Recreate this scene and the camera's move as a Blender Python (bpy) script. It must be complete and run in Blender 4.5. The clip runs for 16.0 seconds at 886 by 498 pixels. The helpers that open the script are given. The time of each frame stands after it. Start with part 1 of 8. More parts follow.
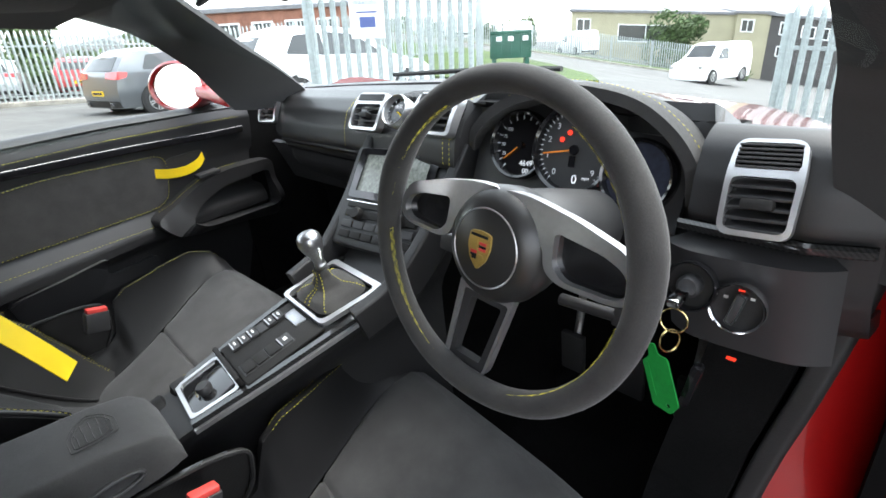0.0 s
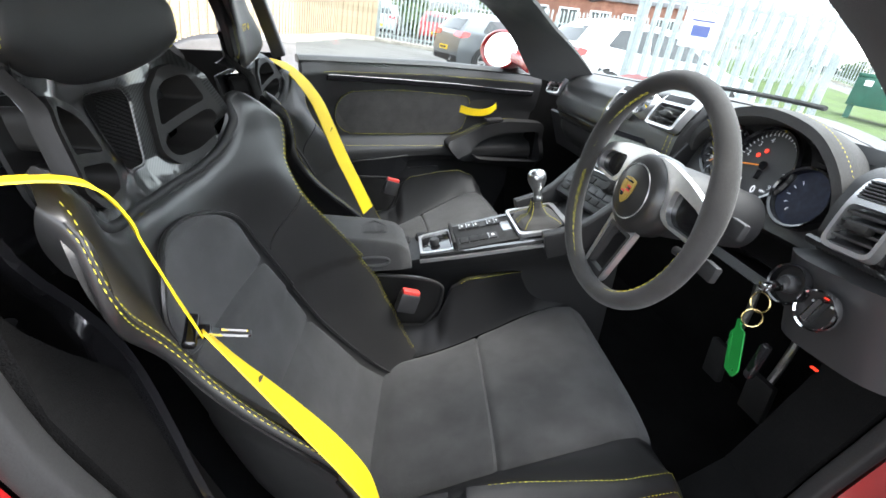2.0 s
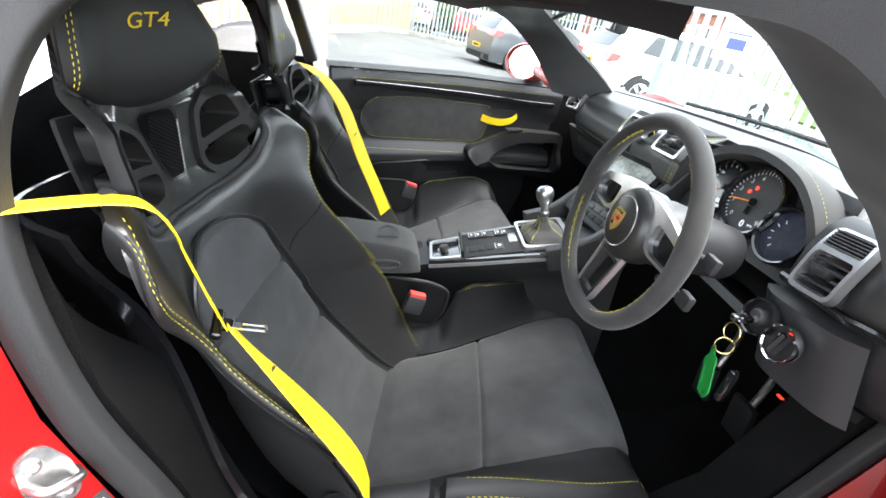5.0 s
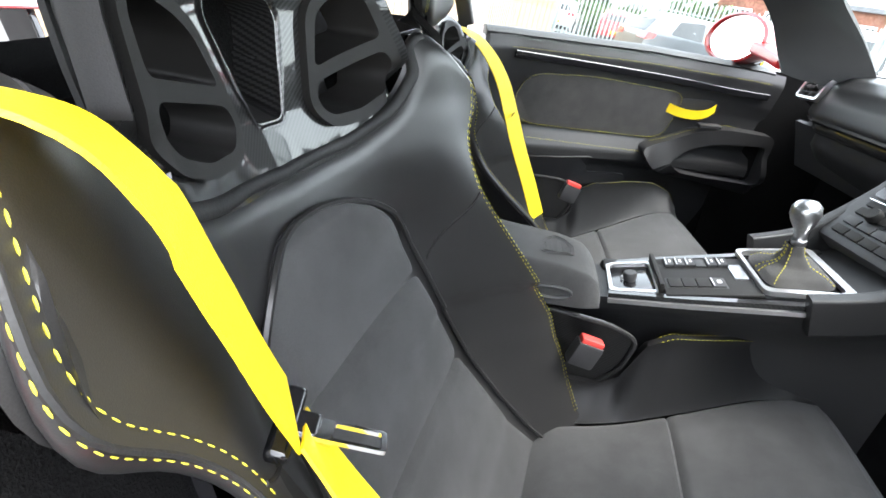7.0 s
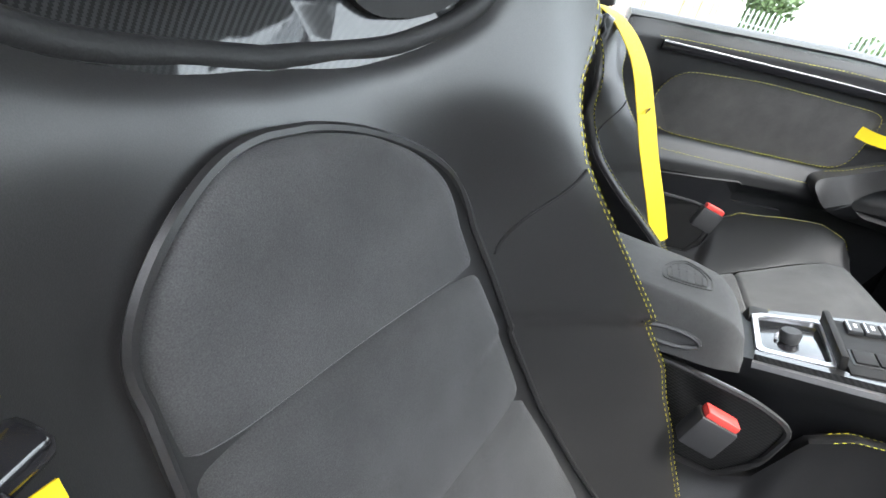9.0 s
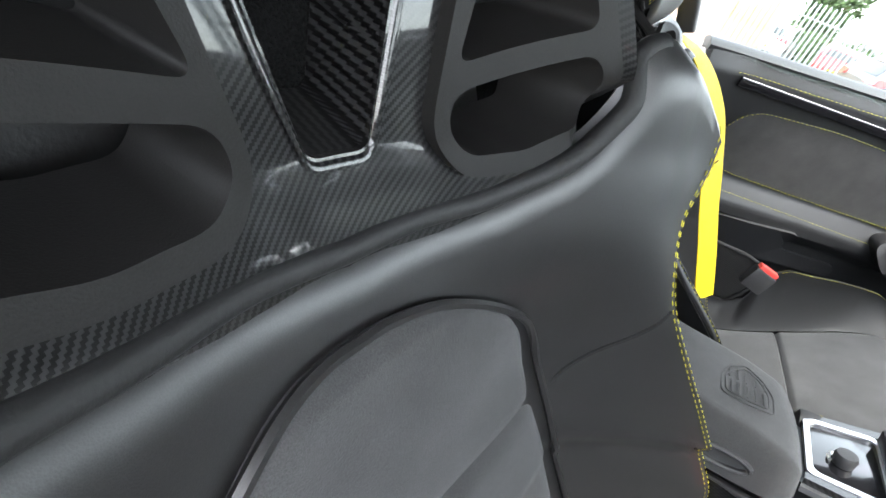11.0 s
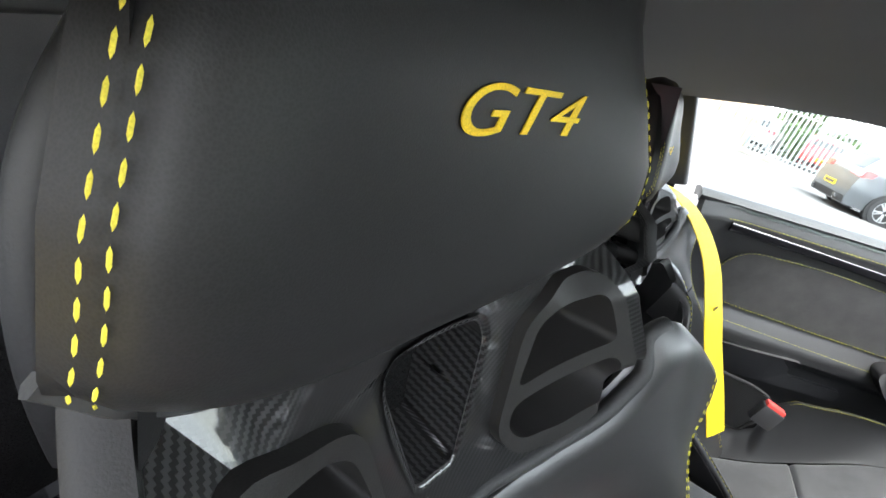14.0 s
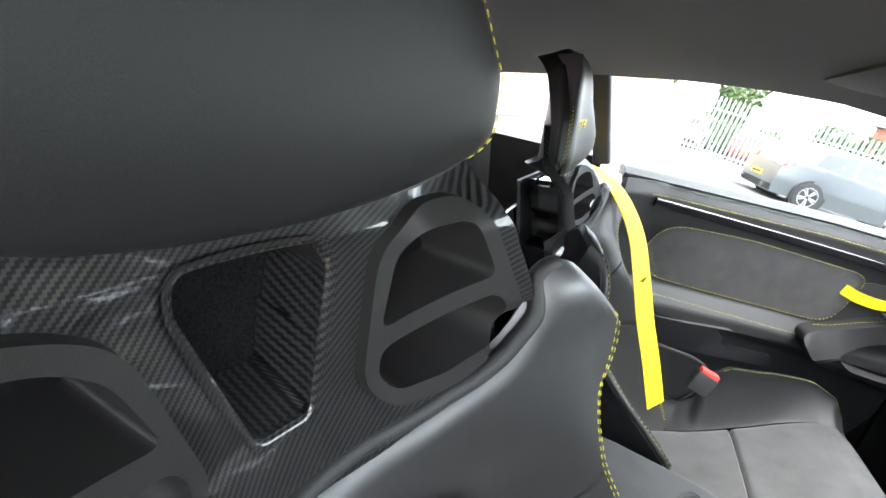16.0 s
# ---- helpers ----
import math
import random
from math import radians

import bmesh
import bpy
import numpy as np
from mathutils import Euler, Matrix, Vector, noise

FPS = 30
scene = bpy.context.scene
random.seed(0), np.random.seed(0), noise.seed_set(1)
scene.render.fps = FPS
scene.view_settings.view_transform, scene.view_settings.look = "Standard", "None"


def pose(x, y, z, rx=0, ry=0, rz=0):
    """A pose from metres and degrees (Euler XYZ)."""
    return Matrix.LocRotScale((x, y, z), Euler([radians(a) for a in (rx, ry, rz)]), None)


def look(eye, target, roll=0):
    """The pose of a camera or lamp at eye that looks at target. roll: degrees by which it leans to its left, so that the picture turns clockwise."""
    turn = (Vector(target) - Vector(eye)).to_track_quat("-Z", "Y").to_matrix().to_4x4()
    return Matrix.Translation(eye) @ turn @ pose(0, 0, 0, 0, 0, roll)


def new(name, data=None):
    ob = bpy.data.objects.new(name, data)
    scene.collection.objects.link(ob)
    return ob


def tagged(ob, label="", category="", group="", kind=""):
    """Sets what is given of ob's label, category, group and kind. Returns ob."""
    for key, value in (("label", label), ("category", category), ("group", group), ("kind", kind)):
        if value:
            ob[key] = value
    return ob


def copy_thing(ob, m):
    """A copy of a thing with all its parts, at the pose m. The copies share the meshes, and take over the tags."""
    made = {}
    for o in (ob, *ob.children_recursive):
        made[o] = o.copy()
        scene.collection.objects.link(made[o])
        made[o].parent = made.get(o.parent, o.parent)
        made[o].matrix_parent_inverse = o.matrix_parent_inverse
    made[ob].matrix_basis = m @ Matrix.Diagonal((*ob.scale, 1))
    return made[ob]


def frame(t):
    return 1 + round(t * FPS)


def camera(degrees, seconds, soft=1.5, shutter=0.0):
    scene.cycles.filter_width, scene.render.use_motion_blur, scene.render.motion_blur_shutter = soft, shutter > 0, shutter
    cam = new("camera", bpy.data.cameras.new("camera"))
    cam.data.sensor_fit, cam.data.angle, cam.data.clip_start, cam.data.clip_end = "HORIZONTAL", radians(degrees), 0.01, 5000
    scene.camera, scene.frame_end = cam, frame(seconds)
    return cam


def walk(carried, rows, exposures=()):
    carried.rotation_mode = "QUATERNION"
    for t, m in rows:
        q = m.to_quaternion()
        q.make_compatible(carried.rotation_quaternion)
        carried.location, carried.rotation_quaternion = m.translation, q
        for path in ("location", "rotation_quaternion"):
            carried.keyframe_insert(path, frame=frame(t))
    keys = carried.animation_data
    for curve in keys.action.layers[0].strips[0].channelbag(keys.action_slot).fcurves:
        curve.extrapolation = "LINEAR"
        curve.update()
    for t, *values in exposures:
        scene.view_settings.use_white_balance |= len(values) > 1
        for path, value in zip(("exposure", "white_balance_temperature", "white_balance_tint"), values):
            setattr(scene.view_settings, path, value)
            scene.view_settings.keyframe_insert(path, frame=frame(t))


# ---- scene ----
# The camera and its path: seconds, place, and turn in degrees.
cam = camera(84.0, 16.0, soft=1.6)
PATH = [
    (0.0, pose(0.6823, 0.1667, 1.0310, 68.205, 2.295, 45.431)),
    (0.5, pose(0.7414, 0.1083, 1.0242, 68.734, -0.419, 51.759)),
    (1.0, pose(0.8449, 0.0528, 1.0193, 67.678, -3.801, 63.411)),
    (1.5, pose(0.9239, 0.0497, 1.0210, 66.233, -7.030, 73.291)),
    (2.0, pose(0.9924, 0.0890, 1.0256, 65.325, -9.019, 79.699)),
    (2.5, pose(1.0316, 0.1041, 1.0353, 64.700, -10.556, 81.824)),
    (3.0, pose(1.0632, 0.1021, 1.0648, 64.632, -10.739, 82.417)),
    (5.5, pose(1.0303, 0.0963, 1.0837, 63.793, -11.961, 84.606)),
    (6.0, pose(0.9231, 0.0765, 1.0054, 63.654, -11.654, 87.561)),
    (6.5, pose(0.8179, 0.0454, 0.9599, 63.018, -11.291, 92.623)),
    (7.0, pose(0.7458, 0.0344, 0.9376, 61.714, -11.202, 98.340)),
    (7.5, pose(0.6574, 0.0604, 0.8724, 61.580, -11.987, 104.576)),
    (8.0, pose(0.6205, 0.0657, 0.8270, 61.720, -12.578, 109.354)),
    (10.5, pose(0.5505, -0.0038, 0.8904, 57.647, -15.788, 117.709)),
    (11.0, pose(0.5305, -0.0366, 0.9084, 54.720, -18.474, 119.163)),
    (11.5, pose(0.5355, -0.0477, 0.9205, 56.402, -17.214, 117.916)),
    (12.0, pose(0.5459, -0.0585, 0.9399, 56.732, -16.372, 117.653)),
    (12.5, pose(0.5472, -0.0768, 0.9619, 58.576, -17.668, 118.383)),
    (13.0, pose(0.5585, -0.0897, 0.9929, 64.381, -17.733, 118.811)),
    (13.5, pose(0.5660, -0.0978, 1.0109, 64.212, -18.179, 119.340)),
    (14.0, pose(0.5718, -0.1009, 1.0299, 63.861, -18.277, 119.585)),
    (14.5, pose(0.5733, -0.0974, 1.0411, 63.803, -18.321, 119.563)),
    (15.0, pose(0.5636, -0.0912, 1.0440, 64.134, -18.073, 118.763)),
    (15.5, pose(0.5500, -0.0758, 1.0422, 64.902, -17.679, 117.207)),
    (16.0, pose(0.5371, -0.0420, 0.9971, 67.356, -16.476, 112.981)),
]
walk(cam, PATH, [(0.0, 2.95), (2.0, 3.25), (3.0, 3.4), (5.5, 3.5), (6.5, 3.6), (8.0, 3.9), (10.5, 3.85), (12.0, 3.95), (13.0, 3.95), (14.5, 3.95), (15.2, 4.05), (16.0, 4.3)])

# ---- world, sun, exposure ----
world = bpy.data.worlds.new("overcast_sky")
scene.world = world
world.use_nodes = True
wn = world.node_tree.nodes
sky = wn.new("ShaderNodeTexSky")
sky.sky_type = 'NISHITA'
sky.sun_disc = False
sky.sun_elevation, sky.sun_rotation = radians(64), radians(17)
sky.air_density, sky.dust_density, sky.ozone_density = 1.0, 1.6, 1.0
wn["Background"].inputs["Strength"].default_value = 0.15
grey = wn.new("ShaderNodeHueSaturation")  # an overcast sky: the blue is veiled
grey.inputs["Saturation"].default_value = 0.3
world.node_tree.links.new(sky.outputs[0], grey.inputs["Color"])
world.node_tree.links.new(grey.outputs[0], wn["Background"].inputs["Color"])
sun = new("sun", bpy.data.lights.new("sun", 'SUN'))
sun.data.energy, sun.data.angle, sun.data.color = 0.65, radians(28), (1.0, 0.985, 0.965)
sun.matrix_basis = look((3.0, 10, 25), (0, 0, 0))

# The car stands nose-up on a slight slope of its parking bay.
CAR = Matrix.Translation((0, 0.3, 0)) @ pose(0, 0, 0, 6.3) @ Matrix.Translation((0, -0.3, 0))

def settled(pivot, d, yaw=0.0, pitch=0.0, roll=0.0, size=1.0):
    """A small move of a group of fittings about a pivot, in the car's own axes."""
    return Matrix.Translation(Vector(pivot) + Vector(d)) @ pose(0, 0, 0, 0, 0, yaw) @ pose(0, 0, 0, pitch) @ pose(0, 0, 0, 0, roll) @ Matrix.Scale(size, 4) @ Matrix.Translation(-Vector(pivot))


DASH_AT = settled((0.192, 0.810, 0.809), (-0.028, 0.016, -0.008), -2.8, 0.5, -1.9, 1.05)
WHEEL_AT = settled((0.394, 0.605, 0.760), (-0.013, -0.014, 0.008), 1.3, 2.8, -0.2, 0.95)
CONSOLE_AT = settled((0.016, 0.490, 0.642), (-0.048, 0.026, -0.033), -4.9, -2.4, -1.3, 1.01)
DOOR_AT = settled((-0.694, 0.438, 0.759), (-0.101, 0.064, -0.033), 17.2, -1.5, 7.7, 1.02)
PASSENGER_AT = settled((-0.470, 0.138, 0.775), (0.036, 0.008, -0.021), 8.1, 4.1, 1.1, 0.91)

# ---- helpers of this scene ----
def lerp(a, b, t):
    return a + (b - a) * t


def smooth(t):
    t = min(1.0, max(0.0, t))
    return t * t * (3 - 2 * t)


def table(x, pts):
    """Piecewise smooth value at x of a list of (x, value)."""
    if x <= pts[0][0]:
        return pts[0][1]
    for (x0, y0), (x1, y1) in zip(pts, pts[1:]):
        if x <= x1:
            t = (x - x0) / (x1 - x0)
            return lerp(y0, y1, t)
    return pts[-1][1]


def mesh_of(name, bm, mat=None, soft=True):
    me = bpy.data.meshes.new(name)
    bmesh.ops.recalc_face_normals(bm, faces=bm.faces[:])
    bm.to_mesh(me)
    bm.free()
    for p in me.polygons:
        p.use_smooth = soft
    if soft:
        me.set_sharp_from_angle(angle=radians(38))
    if mat:
        me.materials.append(mat)
    return me


def thing(name, label, category, group="", kind="", base=None, car=True):
    ob = new(name)
    ob.matrix_basis = (CAR if car else Matrix()) @ (base or Matrix())
    return tagged(ob, label, category, group, kind)


def part(name, bm, mat, parent, label="", soft=True):
    ob = new(name, mesh_of(name, bm, mat, soft))
    ob.parent = parent
    if label:
        tagged(ob, label)
    return ob


def solo(name, bm, mat, label, category, kind="", group="", car=True, soft=True):
    ob = new(name, mesh_of(name, bm, mat, soft))
    if car:
        ob.matrix_basis = CAR
    return tagged(ob, label, category, group, kind)


def grid(bm, fn, nu, nv, thick=0.0, flip=False):
    """A sheet fn(u, v), u and v from 0 to 1; with a thickness it is closed, its back lying thick behind the front."""
    P = [[Vector(fn(i / nu, j / nv)) for j in range(nv + 1)] for i in range(nu + 1)]
    front = [[bm.verts.new(p) for p in row] for row in P]
    def quads(V):
        for i in range(nu):
            for j in range(nv):
                try:
                    bm.faces.new((V[i][j], V[i + 1][j], V[i + 1][j + 1], V[i][j + 1]))
                except ValueError:
                    pass
    quads(front)
    if thick:
        back = []
        for i in range(nu + 1):
            row = []
            for j in range(nv + 1):
                du = P[min(i + 1, nu)][j] - P[max(i - 1, 0)][j]
                dv = P[i][min(j + 1, nv)] - P[i][max(j - 1, 0)]
                n = du.cross(dv)
                n = n.normalized() if n.length > 1e-12 else Vector((0, 0, 1))
                row.append(bm.verts.new(P[i][j] + n * (thick if flip else -thick)))
            back.append(row)
        quads(back)
        ring = [(i, 0) for i in range(nu)] + [(nu, j) for j in range(nv)] + [(i, nv) for i in range(nu, 0, -1)] + [(0, j) for j in range(nv, 0, -1)]
        for (a, b), (c, d) in zip(ring, ring[1:] + ring[:1]):
            bm.faces.new((front[a][b], front[c][d], back[c][d], back[a][b]))
    return bm


def box(bm, lo, hi, bevel=0.0, m=None, seg=2):
    """A box between two corners, its edges rounded."""
    c = bmesh.ops.create_cube(bm, size=1.0)
    vs = c["verts"]
    for v in vs:
        v.co = Vector([lerp(l, h, k + 0.5) for l, h, k in zip(lo, hi, v.co)])
    if bevel:
        es = list({e for v in vs for e in v.link_edges})
        r = bmesh.ops.bevel(bm, geom=es, offset=bevel, segments=seg, affect='EDGES', profile=0.6)
        vs = list({v for f in r["faces"] for v in f.verts} | {v for v in vs if v.is_valid})
    if m:
        bmesh.ops.transform(bm, matrix=m, verts=[v for v in vs if v.is_valid])
    return bm


def sweep(bm, path, profile, closed=False, ref=Vector((0, 0, 1)), scale=None, caps=True):
    """A profile of (side, up) offsets drawn along a path of points."""
    path = [Vector(p) for p in path]
    n = len(path)
    rings = []
    for i, p in enumerate(path):
        a = path[(i - 1) % n] if (closed or i > 0) else path[i]
        b = path[(i + 1) % n] if (closed or i < n - 1) else path[i]
        d = (b - a).normalized()
        side = d.cross(ref)
        side = side.normalized() if side.length > 1e-6 else d.orthogonal().normalized()
        up = side.cross(d).normalized()
        k = scale(i / (n - 1)) if scale else 1.0
        rings.append([bm.verts.new(p + side * (s * k) + up * (u * k)) for s, u in profile])
    m = len(profile)
    for i in range(n if closed else n - 1):
        A, B = rings[i], rings[(i + 1) % n]
        for j in range(m):
            bm.faces.new((A[j], A[(j + 1) % m], B[(j + 1) % m], B[j]))
    if caps and not closed:
        bm.faces.new(rings[0])
        bm.faces.new(list(reversed(rings[-1])))
    return bm


def circle(r, n=8, rx=None):
    return [(math.cos(2 * math.pi * k / n) * r, math.sin(2 * math.pi * k / n) * (rx or r)) for k in range(n)]


def tube(bm, path, r, n=8, closed=False, scale=None):
    return sweep(bm, path, circle(r, n), closed, ref=Vector((0.13, 0.31, 0.94)), scale=scale)


def strap(bm, path, width, thick=0.0015, side=Vector((1, 0, 0))):
    """A flat band along a path; side: the way across it, one for all or one for each point."""
    path = [Vector(p) for p in path]
    n = len(path)
    sides = side if isinstance(side, list) else [side] * n
    rings = []
    for i, p in enumerate(path):
        d = (path[min(i + 1, n - 1)] - path[max(i - 1, 0)]).normalized()
        s = Vector(sides[i])
        s = (s - d * s.dot(d)).normalized()
        u = s.cross(d)
        rings.append([bm.verts.new(p + s * a * width / 2 + u * b * thick / 2) for a, b in ((-1, -1), (-0.97, 1), (0, 1.2), (0.97, 1), (1, -1), (0, -0.8))])
    for A, B in zip(rings, rings[1:]):
        for j in range(6):
            bm.faces.new((A[j], A[(j + 1) % 6], B[(j + 1) % 6], B[j]))
    bm.faces.new(rings[0])
    bm.faces.new(list(reversed(rings[-1])))
    return bm


def smoothed(pts, n=8):
    """A Catmull-Rom curve through points."""
    pts = [Vector(p) for p in pts]
    out = []
    for i in range(len(pts) - 1):
        p0, p1, p2, p3 = pts[max(i - 1, 0)], pts[i], pts[i + 1], pts[min(i + 2, len(pts) - 1)]
        for k in range(n):
            t = k / n
            out.append(0.5 * ((2 * p1) + (p2 - p0) * t + (2 * p0 - 5 * p1 + 4 * p2 - p3) * t * t + (3 * p1 - p0 - 3 * p2 + p3) * t ** 3))
    out.append(pts[-1])
    return out


def stitches(bm, path, length=0.005, gap=0.003, r=0.0007):
    """Thread along a path: one small raised dash for each stitch."""
    pts = [Vector(p) for p in path]
    run, want = 0.0, 0.0
    total = sum((b - a).length for a, b in zip(pts, pts[1:]))
    def at(s):
        for a, b in zip(pts, pts[1:]):
            l = (b - a).length
            if s <= l:
                return a.lerp(b, s / max(l, 1e-9))
            s -= l
        return pts[-1]
    s = 0.0
    while s + length < total:
        a, b = at(s), at(s + length)
        d = (b - a).normalized()
        o = d.orthogonal().normalized()
        q = d.cross(o)
        ends = []
        mid = [bm.verts.new(a.lerp(b, 0.25) + (o * x + q * y) * r) for x, y in ((1, 0), (0, 1), (-1, 0), (0, -1))]
        mid2 = [bm.verts.new(a.lerp(b, 0.75) + (o * x + q * y) * r) for x, y in ((1, 0), (0, 1), (-1, 0), (0, -1))]
        va, vb = bm.verts.new(a), bm.verts.new(b)
        for j in range(4):
            k = (j + 1) % 4
            bm.faces.new((va, mid[k], mid[j]))
            bm.faces.new((mid[j], mid[k], mid2[k], mid2[j]))
            bm.faces.new((mid2[j], mid2[k], vb))
        s += length + gap
    return bm


def rounded(pts, r, n=5):
    """A closed outline of 2D corners, each rounded by a cut of about r."""
    out = []
    m = len(pts)
    for i in range(m):
        p, a, b = Vector(pts[i]), Vector(pts[i - 1]), Vector(pts[(i + 1) % m])
        ra, rb = min(r, (a - p).length * 0.45), min(r, (b - p).length * 0.45)
        s, e = p + (a - p).normalized() * ra, p + (b - p).normalized() * rb
        for k in range(n + 1):
            t = k / n
            out.append((1 - t) ** 2 * s + 2 * t * (1 - t) * p + t * t * e)
    return out


def dense(loop, step):
    """The same closed outline with points no further apart than step."""
    out = []
    for a, b in zip(loop, loop[1:] + loop[:1]):
        k = max(1, int((b - a).length / step))
        out += [a.lerp(b, j / k) for j in range(k)]
    return out


def panel(bm, loops, front, depth, lip=0.0):
    """A plate with holes: 2D loops (the outline first), front(p) -> place of a point of its face, depth(p) -> the way to its back."""
    edges, rings = [], []
    for loop in loops:
        vs = [bm.verts.new(front(p)) for p in loop]
        rings.append((loop, vs))
    flat = bmesh.new()
    fr = [[flat.verts.new((p[0], p[1], 0)) for p in loop] for loop in loops]
    es = []
    for vs in fr:
        for a, b in zip(vs, vs[1:] + vs[:1]):
            es.append(flat.edges.new((a, b)))
    flat.verts.index_update()
    bmesh.ops.triangle_fill(flat, use_beauty=True, use_dissolve=False, edges=es, normal=(0, 0, 1))
    allv = [v for _, vs in rings for v in vs]
    flat.verts.ensure_lookup_table()
    flat.verts.index_update()
    backs = [bm.verts.new(Vector(front(p)) + Vector(depth(p))) for loop in loops for p in loop]
    for f in flat.faces:
        idx = [v.index for v in f.verts]
        bm.faces.new([allv[i] for i in idx])
        bm.faces.new([backs[i] for i in reversed(idx)])
    k = 0
    for loop, vs in rings:
        m = len(vs)
        for i in range(m):
            j = (i + 1) % m
            bm.faces.new((vs[i], vs[j], backs[k + j], backs[k + i]))
        k += m
    flat.free()
    return bm


def lathe(bm, prof, m=None, n=24):
    """A turned body: (radius, height) pairs about the z axis."""
    rings = []
    for r, h in prof:
        if r < 1e-6:
            rings.append([bm.verts.new((0, 0, h))])
        else:
            rings.append([bm.verts.new((r * math.cos(2 * math.pi * k / n), r * math.sin(2 * math.pi * k / n), h)) for k in range(n)])
    for A, B in zip(rings, rings[1:]):
        for k in range(n):
            a = [A[0]] if len(A) == 1 else [A[k], A[(k + 1) % n]]
            b = [B[0]] if len(B) == 1 else [B[(k + 1) % n], B[k]]
            if len(a) + len(b) > 2:
                bm.faces.new(a + b)
    if m:
        bmesh.ops.transform(bm, matrix=m, verts=[v for R in rings for v in R])
    return bm


def writing(text, size, depth=0.0006, shear=0.0):
    """The outline of a text as a bmesh in the xy plane, centred, with its width."""
    cu = bpy.data.curves.new("text", 'FONT')
    cu.body, cu.size, cu.extrude, cu.shear = text, size, depth, shear
    cu.align_x, cu.align_y = 'CENTER', 'CENTER'
    ob = bpy.data.objects.new("text", cu)
    scene.collection.objects.link(ob)
    dg = bpy.context.evaluated_depsgraph_get()
    me = bpy.data.meshes.new_from_object(ob.evaluated_get(dg))
    bm = bmesh.new()
    bm.from_mesh(me)
    bpy.data.objects.remove(ob)
    bpy.data.meshes.remove(me)
    bpy.data.curves.remove(cu)
    return bm


# ---- materials ----
def material(name, base, rough=0.5, metal=0.0, coat=0.0, grain=0.0, grain_size=200.0, bump=0.0, patch=0.0, patch_size=6.0, cell=False, sheen=0.0, spec=0.5, rvar=0.0, emit=None):
    """A surface with grain and larger blotches in the object's own metres."""
    m = bpy.data.materials.new(name)
    m.use_nodes = True
    nt = m.node_tree
    b = nt.nodes["Principled BSDF"]
    b.inputs["Roughness"].default_value, b.inputs["Metallic"].default_value = rough, metal
    b.inputs["Coat Weight"].default_value, b.inputs["Coat Roughness"].default_value = coat, 0.04
    b.inputs["Sheen Weight"].default_value, b.inputs["Specular IOR Level"].default_value = sheen, spec
    co = nt.nodes.new("ShaderNodeTexCoord")
    n1 = nt.nodes.new("ShaderNodeTexNoise")
    n1.inputs["Scale"].default_value, n1.inputs["Detail"].default_value = patch_size, 5.0
    n2 = nt.nodes.new("ShaderNodeTexVoronoi" if cell else "ShaderNodeTexNoise")
    n2.inputs["Scale"].default_value = grain_size
    for n in (n1, n2):
        nt.links.new(co.outputs["Object"], n.inputs["Vector"])
    out2 = n2.outputs["Distance"] if cell else n2.outputs["Fac"]
    def vary(src, amount, into):
        r = nt.nodes.new("ShaderNodeMapRange")
        r.inputs["From Min"].default_value, r.inputs["From Max"].default_value = 0.25, 0.75
        r.inputs["To Min"].default_value, r.inputs["To Max"].default_value = 1 - amount, 1 + amount
        nt.links.new(src, r.inputs["Value"])
        x = nt.nodes.new("ShaderNodeMix")
        x.data_type, x.blend_type = 'RGBA', 'MULTIPLY'
        x.inputs["Factor"].default_value = 1.0
        if hasattr(into, "is_output"):
            nt.links.new(into, x.inputs["A"])
        else:
            x.inputs["A"].default_value = into
        c = nt.nodes.new("ShaderNodeCombineColor")
        for k in range(3):
            nt.links.new(r.outputs[0], c.inputs[k])
        nt.links.new(c.outputs[0], x.inputs["B"])
        return x.outputs["Result"]
    col = vary(n1.outputs["Fac"], patch, (*base, 1))
    col = vary(out2, grain, col)
    nt.links.new(col, b.inputs["Base Color"])
    if rvar:
        r = nt.nodes.new("ShaderNodeMapRange")
        r.inputs["To Min"].default_value, r.inputs["To Max"].default_value = max(0.02, rough - rvar), min(1, rough + rvar)
        nt.links.new(n1.outputs["Fac"], r.inputs["Value"])
        nt.links.new(r.outputs[0], b.inputs["Roughness"])
    if bump:
        bp = nt.nodes.new("ShaderNodeBump")
        bp.inputs["Strength"].default_value, bp.inputs["Distance"].default_value = 1.0, bump
        nt.links.new(out2, bp.inputs["Height"])
        nt.links.new(bp.outputs[0], b.inputs["Normal"])
    if emit:
        b.inputs["Emission Color"].default_value, b.inputs["Emission Strength"].default_value = (*emit[:3], 1), emit[3]
    return m


